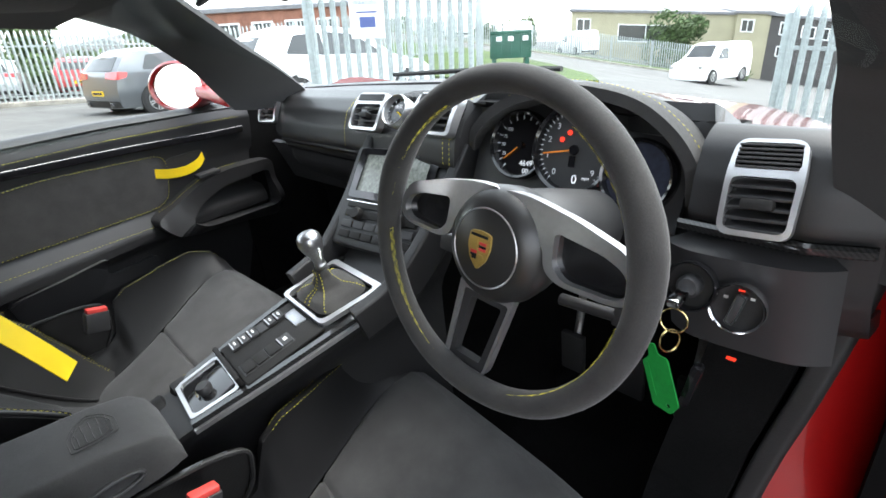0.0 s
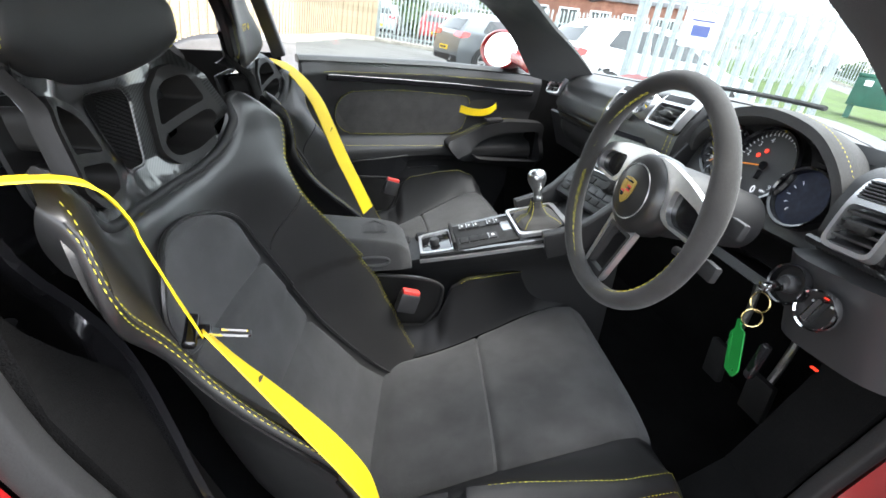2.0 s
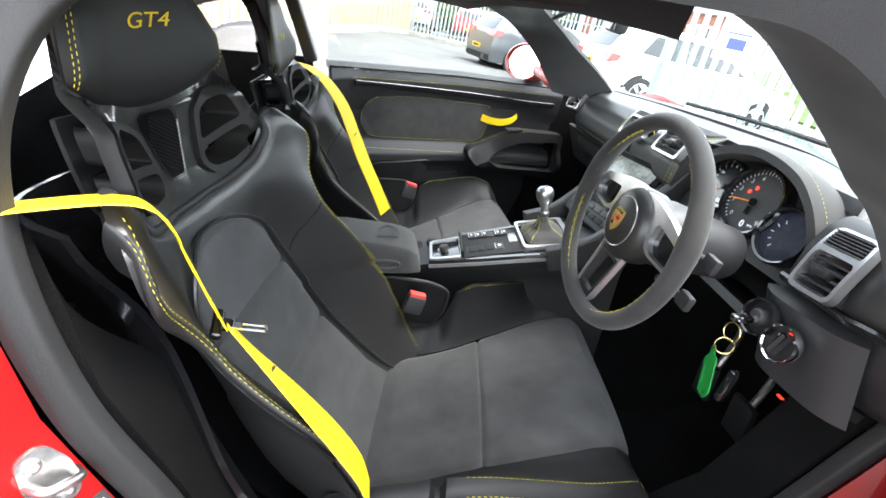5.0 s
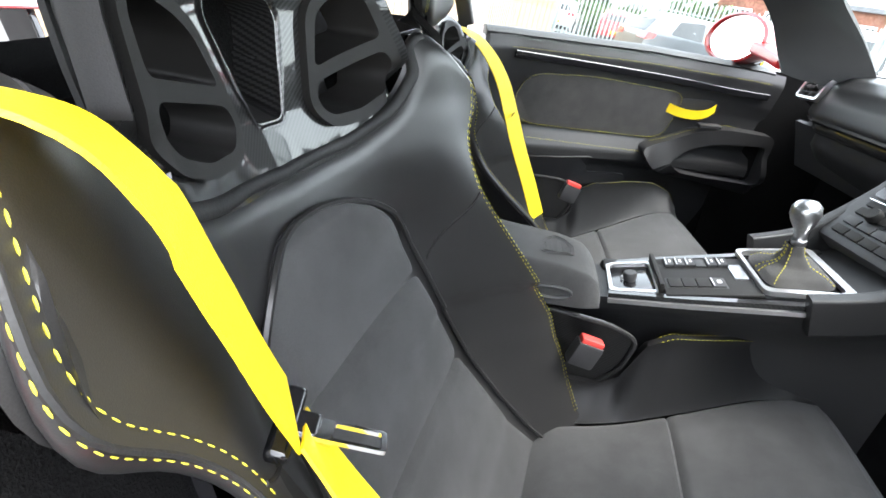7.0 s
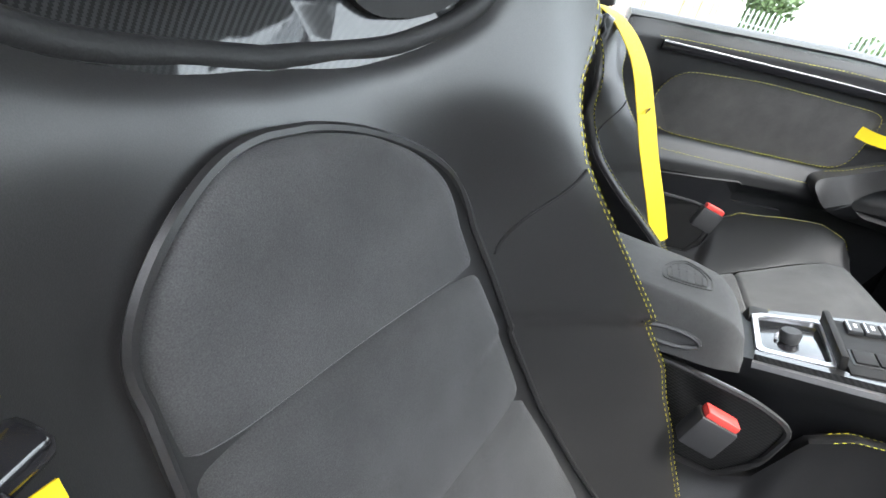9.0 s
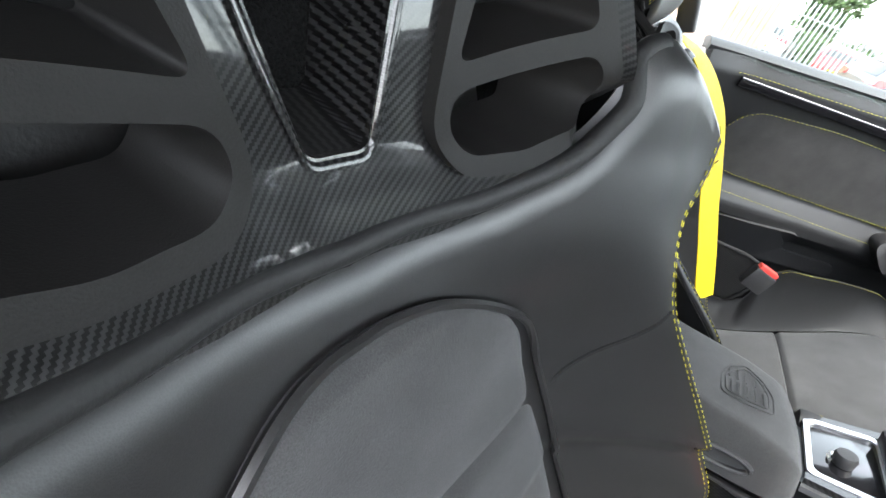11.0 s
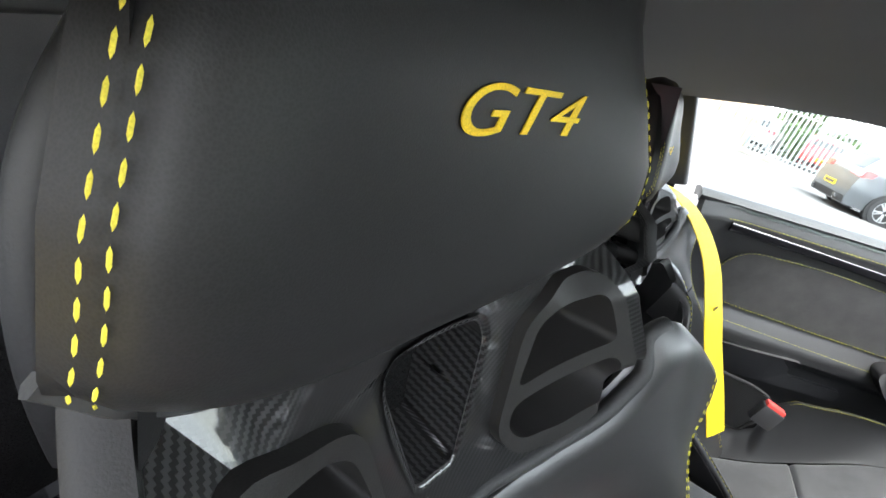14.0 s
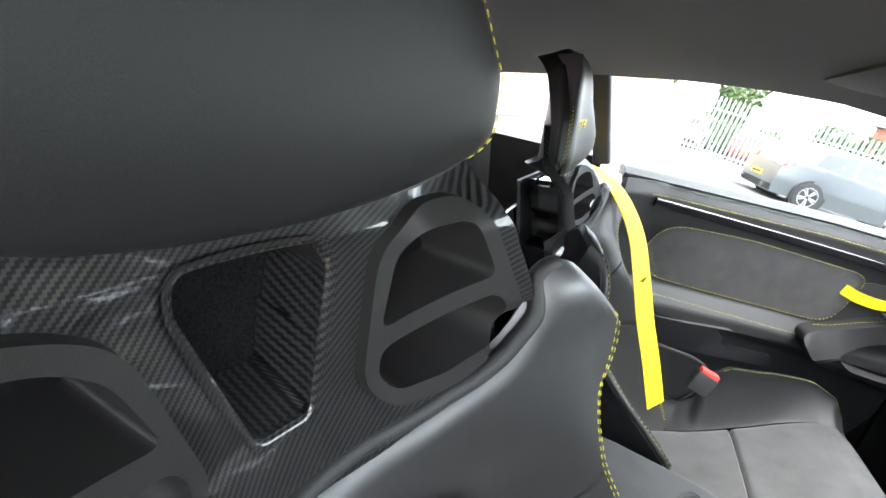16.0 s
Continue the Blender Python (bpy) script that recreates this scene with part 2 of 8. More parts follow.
def carbon_weave(name, size=0.0015):
    """Twill-woven carbon fibre under clear lacquer."""
    m = bpy.data.materials.new(name)
    m.use_nodes = True
    nt = m.node_tree
    b = nt.nodes["Principled BSDF"]
    co = nt.nodes.new("ShaderNodeTexCoord")
    sep = nt.nodes.new("ShaderNodeSeparateXYZ")
    nt.links.new(co.outputs["Object"], sep.inputs[0])
    def math_node(op, a, c):
        n = nt.nodes.new("ShaderNodeMath")
        n.operation = op
        for k, v in enumerate((a, c)):
            if hasattr(v, "is_output"):
                nt.links.new(v, n.inputs[k])
            else:
                n.inputs[k].default_value = v
        return n.outputs[0]
    yz = math_node('ADD', sep.outputs["Z"], math_node('MULTIPLY', sep.outputs["Y"], 0.1))
    xy = math_node('ADD', sep.outputs["X"], math_node('MULTIPLY', sep.outputs["Y"], 0.35))
    a = math_node('FLOOR', math_node('DIVIDE', xy, size), 0.0)
    c = math_node('FLOOR', math_node('DIVIDE', yz, size), 0.0)
    k = math_node('FLOORED_MODULO', math_node('ADD', a, c), 4.0)
    over = math_node('LESS_THAN', k, 1.5)
    r = nt.nodes.new("ShaderNodeMapRange")
    r.inputs["To Min"].default_value, r.inputs["To Max"].default_value = 0.003, 0.020
    nt.links.new(over, r.inputs["Value"])
    cc = nt.nodes.new("ShaderNodeCombineColor")
    for q in range(3):
        nt.links.new(r.outputs[0], cc.inputs[q])
    nt.links.new(cc.outputs[0], b.inputs["Base Color"])
    r2 = nt.nodes.new("ShaderNodeMapRange")
    r2.inputs["To Min"].default_value, r2.inputs["To Max"].default_value = 0.32, 0.5
    nt.links.new(over, r2.inputs["Value"])
    nt.links.new(r2.outputs[0], b.inputs["Roughness"])
    b.inputs["Metallic"].default_value = 0.0
    b.inputs["Specular IOR Level"].default_value = 0.15
    b.inputs["Coat Weight"].default_value, b.inputs["Coat Roughness"].default_value = 1.0, 0.04
    return m


def clear_glass(name, tint=(0.93, 0.96, 0.95), gloss=0.05):
    m = bpy.data.materials.new(name)
    m.use_nodes = True
    nt = m.node_tree
    nt.nodes.remove(nt.nodes["Principled BSDF"])
    tr, gl = nt.nodes.new("ShaderNodeBsdfTransparent"), nt.nodes.new("ShaderNodeBsdfGlossy")
    tr.inputs["Color"].default_value = (*tint, 1)
    gl.inputs["Roughness"].default_value = 0.02
    mx = nt.nodes.new("ShaderNodeMixShader")
    mx.inputs[0].default_value = gloss
    nt.links.new(tr.outputs[0], mx.inputs[1])
    nt.links.new(gl.outputs[0], mx.inputs[2])
    nt.links.new(mx.outputs[0], nt.nodes["Material Output"].inputs["Surface"])
    return m


LEATHER = material("black_leather", (0.019, 0.0187, 0.0185), 0.36, spec=0.62, grain=0.2, grain_size=1500, bump=0.00003, patch=0.15, patch_size=5, cell=True, rvar=0.06)
# The same leather with shade put into its colour, for headrest and cushion bolsters.
SHADE_LEATHER = material("black_leather_shade_toned", (0.010, 0.010, 0.0104), 0.48, spec=0.24, grain=0.2, grain_size=1500, bump=0.00003, patch=0.15, patch_size=6, cell=True, rvar=0.06)
DASH_SKIN = material("dash_leather", (0.017, 0.017, 0.0175), 0.42, spec=0.38, grain=0.2, grain_size=1300, bump=0.00008, patch=0.12, patch_size=4, cell=True, rvar=0.05)
SUEDE = material("black_suede", (0.034, 0.034, 0.034), 0.95, grain=0.4, grain_size=1300, bump=0.0003, patch=0.35, patch_size=16, sheen=0.12)
SUEDE_RIM = material("grey_black_suede", (0.026, 0.025, 0.024), 0.92, grain=0.4, grain_size=1300, bump=0.0003, patch=0.35, patch_size=22, sheen=0.12)
LINING = material("roof_lining_suede", (0.022, 0.022, 0.0225), 0.97, grain=0.2, grain_size=900, bump=0.0002, patch=0.2, patch_size=5, sheen=0.12)
PLASTIC = material("black_plastic", (0.026, 0.026, 0.027), 0.5, grain=0.2, grain_size=1200, bump=0.0001, patch=0.1, patch_size=8)
GREY_PLASTIC = material("dark_grey_plastic", (0.014, 0.0135, 0.013), 0.50, spec=0.18, grain=0.15, grain_size=1300, bump=0.0001, patch=0.1, patch_size=8)
GLOSS_BLACK = material("gloss_black", (0.008, 0.008, 0.009), 0.12, patch=0.1, coat=0.6)
RUBBER = material("black_rubber", (0.010, 0.010, 0.010), 0.65, grain=0.2, grain_size=400, bump=0.0003, patch=0.25, patch_size=9)
CARPET = material("black_carpet", (0.006, 0.006, 0.006), 1.0, grain=0.6, grain_size=700, bump=0.0015, patch=0.3, patch_size=12, spec=0.05)
CARBON = carbon_weave("carbon_fibre", 0.0011)
CARBON_FINE = carbon_weave("fine_carbon_fibre", 0.0013)
SILVER = material("satin_silver", (0.55, 0.55, 0.555), 0.28, metal=0.85, grain=0.05, patch=0.06, patch_size=20)
ALU = material("brushed_aluminium", (0.50, 0.51, 0.52), 0.33, metal=1.0, grain=0.12, grain_size=260, patch=0.08, patch_size=15)
CHROME = material("chrome", (0.75, 0.75, 0.76), 0.08, metal=1.0, patch=0.03)
STEEL = material("zinc_steel", (0.55, 0.55, 0.53), 0.35, metal=1.0, grain=0.2, grain_size=150, patch=0.2, patch_size=30)
YELLOW = material("yellow_webbing", (0.80, 0.56, 0.004), 0.6, grain=0.09, grain_size=900, bump=0.0003, patch=0.06, patch_size=20)
THREAD = material("yellow_thread", (0.55, 0.48, 0.04), 0.7, grain=0.2, grain_size=2000)
THREAD_EMB = material("yellow_embroidery", (0.72, 0.50, 0.01), 0.6, grain=0.3, grain_size=1800, bump=0.0003)
RED = material("red_paint", (0.26, 0.004, 0.004), 0.3, coat=1.0, patch=0.05, patch_size=3)
RED_PLASTIC = material("red_plastic", (0.65, 0.06, 0.05), 0.4, patch=0.08, patch_size=40)
GREEN_TAG = material("green_plastic", (0.008, 0.22, 0.035), 0.4, grain=0.1, patch=0.1, patch_size=60)
BRASS = material("brass_ring", (0.60, 0.48, 0.22), 0.25, metal=1.0, patch=0.1, patch_size=60)
GOLD = material("gold_enamel", (0.52, 0.36, 0.10), 0.35, metal=0.6, grain=0.2, grain_size=700)
WHITE_INK = material("white_ink", (0.75, 0.76, 0.77), 0.6)
LIT_RED = material("red_warning_light", (0.5, 0.02, 0.01), 0.5, emit=(1.0, 0.05, 0.02, 0.16))
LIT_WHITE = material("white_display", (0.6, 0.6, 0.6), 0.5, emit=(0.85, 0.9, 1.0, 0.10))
NEEDLE = material("orange_needle", (0.55, 0.16, 0.01), 0.5, emit=(1.0, 0.35, 0.02, 0.03))
GLASS = clear_glass("clear_glass")
DARK_GLASS = clear_glass("tinted_hatch_glass", (0.62, 0.64, 0.63), 0.05)
MIRROR = material("mirror_glass", (0.9, 0.9, 0.9), 0.02, metal=1.0)
# ---- body of the car: floor, roof, pillars, sills ----
ROOF_EDGE = [(-0.42, 1.03), (-0.25, 1.075), (-0.04, 1.105), (0.10, 1.122), (0.24, 1.131), (0.38, 1.131), (0.48, 1.118), (0.57, 1.083), (0.66, 1.020), (0.75, 0.950), (0.83, 0.885)]


def roof_sheet(u, v):
    # u: from the rear edge to the top of the windscreen, v: across
    s = lerp(-1, 1, v)
    y = lerp(-0.47, 0.48 + 0.12 * (1 - s * s), u)
    edge = table(y, ROOF_EDGE) if y > -0.42 else 1.03 - (-0.42 - y) * 0.25
    return (0.012 + s * 0.60, y, edge + 0.075 * (1 - s * s) * (1 if y > -0.4 else 1))


bm = bmesh.new()
grid(bm, roof_sheet, 30, 24, 0.03, flip=True)
solo("ceiling", bm, LINING, "dark grey suede roof lining of the sports car", "roof lining", "structure")


P_REAR = smoothed([(0.590, 0.30, 1.135), (0.590, 0.405, 1.132), (0.580, 0.457, 1.130), (0.575, 0.509, 1.121), (0.575, 0.569, 1.097), (0.580, 0.616, 1.075), (0.595, 0.673, 1.029), (0.630, 0.729, 0.976), (0.680, 0.784, 0.907), (0.70, 0.82, 0.86)], 5)
P_FRONT = smoothed([(0.20, 0.40, 1.190), (0.25, 0.54, 1.160), (0.30, 0.60, 1.140), (0.36, 0.650, 1.115), (0.40, 0.690, 1.093), (0.45, 0.738, 1.068), (0.52, 0.814, 1.021), (0.60, 0.920, 0.960), (0.69, 1.031, 0.887), (0.72, 1.07, 0.85)], 5)
P_DRIVER = smoothed([(0.585, 0.30, 1.136), (0.585, 0.44, 1.130), (0.580, 0.50, 1.125), (0.576, 0.541, 1.114), (0.574, 0.584, 1.094), (0.588, 0.611, 1.065), (0.612, 0.630, 1.034), (0.618, 0.665, 1.000), (0.620, 0.690, 0.975), (0.615, 0.735, 0.943), (0.615, 0.775, 0.90), (0.622, 0.82, 0.83), (0.63, 0.85, 0.76)], 5)
for s in (-1, 1):
    bm = bmesh.new()
    def pillar(u, v, s=s):
        k = int(round(u * (len(P_REAR) - 1)))
        a, b = P_REAR[k] + (Vector((0.03, -0.02, -0.07)) * smooth((u - 0.25) / 0.3) if s > 0 else Vector()), P_FRONT[k]
        q = a.lerp(b, v)
        q = q + Vector((0.10, -0.25, -0.20)) * 0.22 * math.sin(v * math.pi) * (a - b).length
        return (s * q.x + (0.024 if s > 0 else 0.0), q.y, q.z)
    if s < 0:
        grid(bm, pillar, len(P_REAR) - 1, 12, 0.012, flip=True)
    else:
        # solid outwards, with the outer frame of the open door's aperture
        def round_pillar(u, v):
            a = P_DRIVER[int(round(u * (len(P_DRIVER) - 1)))]
            w = lerp(0.16, 0.13, smooth((u - 0.5) / 0.5))
            q = [a, a + Vector((0.018, 0.03, 0.012)), a + Vector((w + 0.03, 0.03, 0.02)), a + Vector((w, -0.03, -0.02)), a]
            k = min(3, int(v * 4))
            return q[k].lerp(q[k + 1], v * 4 - k)
        grid(bm, round_pillar, len(P_DRIVER) - 1, 24)
        bmesh.ops.remove_doubles(bm, verts=bm.verts[:], dist=0.0005)
    solo("pillar_front", bm, LINING, "suede-covered windscreen pillar", "pillar", "structure")
    # roof rail over the door, back to the rear pillar
    bm = bmesh.new()
    rail = [(0.012 + s * 0.600, y, z + (0.018 if s < 0 else -0.006)) for y, z in ROOF_EDGE[:6]]
    sweep(bm, smoothed(rail, 4), rounded([Vector(p) for p in ((-0.022, -0.02), (0.022, -0.02), (0.022, 0.02), (-0.022, 0.02))], 0.012))
    solo("trim", bm, LINING if s < 0 else RUBBER, "roof rail over the door opening", "roof rail", "structure")
    # pillar behind the door
    bm = bmesh.new()
    rear = [(0.012 + s * 0.595, -0.045, 1.10), (0.012 + s * 0.640, -0.020, 1.00), (0.012 + s * 0.672, 0.005, 0.90)]
    sweep(bm, smoothed(rear, 6), rounded([Vector(p) for p in ((-0.018, -0.02), (0.018, -0.02), (0.018, 0.02), (-0.018, 0.02))], 0.01), ref=Vector((0, 1, 0)))
    if s < 0:
        solo("pillar_rear", bm, PLASTIC, "slim black pillar behind the side window", "pillar", "structure")
    else:
        bm.free()

bm = bmesh.new()
grid(bm, lambda u, v: (lerp(-0.97, 0.74, u), lerp(-0.5, 1.5, v), 0.17 + 0.13 * smooth((lerp(-0.5, 1.5, v) - 1.05) / 0.4)), 16, 24, 0.03)
solo("floor", bm, CARPET, "black carpeted footwell floor", "carpet", "structure")

bm = bmesh.new()
grid(bm, lambda u, v: (lerp(-0.97, 0.76, u), lerp(1.16, 1.20, v), lerp(0.15, 0.76, v)), 12, 12, 0.03)
solo("wall_front", bm, CARPET, "black lined bulkhead at the front of the footwells", "bulkhead", "structure")
for s in (-1, 1):
    bm = bmesh.new()
    grid(bm, lambda u, v: (0.727 if s > 0 else -0.955, lerp(0.86, 1.20, u), lerp(0.15, 0.875 if s > 0 else 0.84, v)), 8, 8, 0.02)
    solo("wall_side", bm, CARPET, "black lined side of the footwell", "footwell side", "structure")
bm = bmesh.new()
grid(bm, lambda u, v: (0.60 + 0.10 * smooth(v) , lerp(-0.75, -0.16, u), lerp(0.17, 0.93, v)), 12, 12, 0.02)
solo("wall_side", bm, CARPET, "dark trim panel beside the driver seat", "side trim", "structure")
bm = bmesh.new()
grid(bm, lambda u, v: (-0.72, lerp(-0.62, 0.0, u), lerp(0.17, 0.90, v)), 8, 8, 0.02)
solo("wall_side", bm, CARPET, "dark trim panel beside the passenger seat", "side trim", "structure")

bm = bmesh.new()
sweep(bm, smoothed([(-0.80, -0.02, 0.275), (-0.90, 0.36, 0.275), (-0.99, 0.74, 0.275), (-1.04, 1.15, 0.275)], 4), rounded([Vector(p) for p in ((-0.035, -0.13), (0.035, -0.13), (0.035, 0.13), (-0.035, 0.13))], 0.012))
solo("sill_trim", bm, CARPET, "black trimmed sill under the passenger door", "sill trim", "structure")

# bulkhead behind the seats, with its padded shelf
bm = bmesh.new()
def bulkhead(u, v):
    x = lerp(-0.72, 0.64, u)
    top = min(0.915, max(0.855, 0.866 + 0.18 * (0.18 - x)))
    return (x, table(v, [(0, -0.20), (0.75, -0.31), (0.9, -0.35), (1, -0.60)]), table(v, [(0, 0.17), (0.75, top - 0.04), (0.9, top), (1, 0.68)]))
grid(bm, bulkhead, 20, 20, 0.03)
solo("wall_rear", bm, CARPET, "black carpet-covered bulkhead behind the seats", "bulkhead", "structure")

# added panel behind the driver seat, up to the roof, and the hoop in front
bm = bmesh.new()
# Added to keep the bright rear from showing past the headrest and vents.
grid(bm, lambda u, v: (lerp(0.20, 0.66, u), -0.50 - 0.03 * math.sin(v * math.pi), lerp(0.60, 1.10, v)), 10, 10, 0.02)
solo("wall_rear", bm, LINING, "dark suede panel added behind the driver seat to block bright light", "rear trim", "structure")
bm = bmesh.new()
tube(bm, smoothed([(0.437, -0.22, 1.047), (0.457, -0.22, 1.009), (0.469, -0.22, 0.972), (0.474, -0.22, 0.927), (0.472, -0.22, 0.872), (0.463, -0.22, 0.818)], 6), 0.012, 12)
solo("trim", bm, RUBBER, "dark rounded trim hoop beside the driver headrest", "trim hoop", "structure")

# luggage shelf sides and hatch frame behind the bulkhead
bm = bmesh.new()
grid(bm, lambda u, v: (lerp(-0.70, 0.72, u), lerp(-0.60, -1.10, v), 0.665 - 0.02 * v), 10, 10, 0.02)
solo("rear_shelf", bm, CARPET, "black carpeted luggage shelf over the engine", "shelf", "structure")
for s in (-1, 1):
    bm = bmesh.new()
    sweep(bm, smoothed([(0.012 + s * 0.60, -0.30, 1.05), (0.012 + s * 0.59, -0.60, 1.02), (0.012 + s * 0.57, -0.85, 0.985), (0.012 + s * 0.55, -1.08, 0.95)], 5),
          rounded([Vector(p) for p in ((-0.05, -0.02), (0.05, -0.02), (0.05, 0.02), (-0.05, 0.02))], 0.012))
    solo("pillar_rear", bm, LINING, "suede-lined rear roof pillar beside the hatch glass", "pillar", "structure")
bm = bmesh.new()
sweep(bm, smoothed([(-0.62, -0.42, 1.00), (-0.3, -0.42, 1.045), (0.012, -0.42, 1.06), (0.32, -0.42, 1.045), (0.64, -0.42, 1.00)], 5), rounded([Vector(p) for p in ((-0.02, -0.016), (0.02, -0.016), (0.02, 0.016), (-0.02, 0.016))], 0.008))
solo("trim", bm, PLASTIC, "black roll-over bar under the roof behind the seats", "bar", "structure")

bm = bmesh.new()
grid(bm, lambda u, v: (lerp(-0.62, 0.64, u) * (1 - 0.10 * v) + 0.002, lerp(-0.60, -1.08, v), lerp(1.085, 0.98, v ** 1.4) - 0.055 * (2 * u - 1) ** 2), 16, 14, 0.004)
hatch = solo("window_2", bm, DARK_GLASS, "dark tinted glass of the rear hatch", "rear window", "structure")
hatch.visible_shadow = True

# outer sill, door seal and red posts at the open door
SEAL = [(0.668, 0.93, 0.85), (0.655, 0.915, 0.70), (0.634, 0.885, 0.57), (0.612, 0.865, 0.46), (0.600, 0.83, 0.365), (0.615, 0.70, 0.315), (0.675, 0.30, 0.310), (0.695, 0.14, 0.345),
        (0.700, 0.07, 0.48), (0.700, 0.02, 0.63), (0.702, -0.03, 0.76), (0.694, -0.055, 0.90), (0.676, -0.045, 1.01), (0.634, 0.005, 1.095), (0.612, 0.12, 1.125), (0.608, 0.30, 1.125)]
bm = bmesh.new()
sweep(bm, smoothed(SEAL, 8), rounded([Vector(p) for p in ((-0.014, -0.014), (0.014, -0.014), (0.016, 0.010), (0.0, 0.016), (-0.016, 0.010))], 0.006), ref=Vector((1, 0, 0)))
solo("door_seal", bm, RUBBER, "black rubber weatherseal round the open door", "door seal", "structure")
bm = bmesh.new()
cen = Vector((0.7, 0.38, 0.70))
def sill_sheet(u, v):
    pts = SEAL[:12]
    i = min(int(u * 11), 10)
    t = u * 11 - i
    p = Vector(pts[i]).lerp(Vector(pts[i + 1]), t)
    d = (p - cen)
    d.x = 0
    d.normalize()
    return p + d * (0.02 + 0.09 * v) + Vector((0.012 + 0.13 * v, 0, 0))
grid(bm, sill_sheet, 66, 8, 0.02)
solo("door_frame", bm, RED, "red painted door frame and sill of the car", "door frame", "structure")
bm = bmesh.new()
def inner_sill(u, v):
    pts = SEAL[:12]
    i = min(int(u * 11), 10)
    t = u * 11 - i
    p = Vector(pts[i]).lerp(Vector(pts[i + 1]), t)
    d = (p - cen)
    d.x = 0
    d.normalize()
    return p - d * (0.0 - 0.012 * v) + Vector((-0.02 - 0.10 * v * (1 - smooth((p.z - 0.70) / 0.15) * 0.85 if p.y < 0.3 else 1), 0, -0.0))
grid(bm, inner_sill, 66, 6, 0.012)
solo("sill_trim", bm, CARPET, "black inner trim of the door opening", "sill trim", "structure")


# ---- the bucket seats ----
BACK = [(0.30, 0.222), (0.36, 0.175), (0.42, 0.135), (0.50, 0.090), (0.58, 0.058), (0.654, 0.032), (0.75, -0.006), (0.82, -0.034), (0.864, -0.047), (0.94, -0.057), (1.02, -0.060), (1.2, -0.07)]
WIDE = [(0.30, 0.262), (0.40, 0.276), (0.48, 0.284), (0.54, 0.282), (0.60, 0.268), (0.65, 0.250), (0.70, 0.231), (0.73, 0.222), (0.76, 0.218), (0.80, 0.222), (0.85, 0.236), (0.90, 0.236), (0.95, 0.225)]
BULGE = [(0.30, 0.08), (0.45, 0.11), (0.54, 0.118), (0.65, 0.10), (0.76, 0.085), (0.85, 0.095), (0.93, 0.10)]
SHOULDER = [(0, 0.010), (0.05, 0.014), (0.10, 0.032), (0.13, 0.048), (0.16, 0.066), (0.20, 0.088), (0.236, 0.10), (0.275, 0.126)]
TOP = [(0, 0.826), (0.30, 0.832), (0.45, 0.842), (0.58, 0.860), (0.68, 0.888), (0.76, 0.916), (0.84, 0.924), (0.93, 0.915), (1.0, 0.890)]
TOP, SHOULDER, WIDE = ([(q[0], q[1]) for q in smoothed([(a, b, 0.0) for a, b in rows], 8)] for rows in (TOP, SHOULDER, WIDE))


def insert_half(z):
    if z > 0.70:
        return 0.146 * math.sqrt(max(0.0, 1 - ((z - 0.70) / 0.092) ** 2))
    return 0.146 + (0.70 - z) * 0.19


def half_width(x, z):
    """Half the backrest's width: the bolster on the door side is slimmer low down."""
    if x <= 0:
        return table(z, WIDE) + 0.014 * math.exp(-((z - 0.870) / 0.05) ** 2)
    return table(z, WIDE) * (1 - 0.13 * smooth((0.74 - z) / 0.16)) + 0.026 * math.exp(-((z - 0.850) / 0.065) ** 2)


def back_front(x, z):
    """How far forward the padded face of the backrest lies."""
    w = half_width(x, z)
    a = abs(x)
    wi = min(0.150 + max(0, 0.70 - z) * 0.19, w - 0.05)
    t = max(0.0, (a - wi * 0.82) / (w - wi * 0.82))
    f = (table(z, BULGE) + (0.055 * smooth((0.74 - z) / 0.16) if x > 0 else 0.0)) * (t * t * (2.2 - 1.2 * t))
    f += 0.25 * a * a * 2 * (1 if z > 0.6 else 0.5) * 0.6
    f = lerp(f, table(a, SHOULDER), smooth((z - 0.70) / 0.12))
    if x > 0:
        f += 0.012 * smooth((a - 0.165) / 0.07) * math.exp(-((z - 0.89) / 0.075) ** 2)
    return table(z, BACK) + f


def pad_point(u, v):
    s = lerp(-1.5, 1.5, u)
    a = min(1.0, abs(s))
    z = lerp(0.315, table(a, TOP) + (0.026 * smooth((a - 0.80) / 0.2) if s > 0 else 0.0), v)
    w = half_width(s, z)
    x = math.copysign(a * w, s)
    y = back_front(x, z)
    over = max(0.0, abs(s) - 1.0) / 0.5
    if over:
        x += math.copysign((0.016 if s < 0 else 0.012) * math.sin(min(1, over * 1.3) * math.pi / 2), s)
        y -= (0.055 if s < 0 else 0.024) * over ** 1.35
        z -= 0.07 * over ** 1.4 * v ** 3
        x -= math.copysign((0.014 if s < 0 else 0.034) * over ** 2, s)
    # rounded top roll
    k = max(0.0, (v - 0.965) / 0.035)
    y -= 0.016 * k * k
    return (x, y, z)


def carbon_y(x, z):
    low = smooth((abs(x) - 0.130) / 0.035) * smooth((0.905 - z) / 0.03)
    high = smooth((z - 0.950) / 0.04) * smooth((abs(x) - 0.05) / 0.05)
    return table(z, BACK) + 2.2 * x * x + 0.006 - 0.035 * low - 0.030 * high


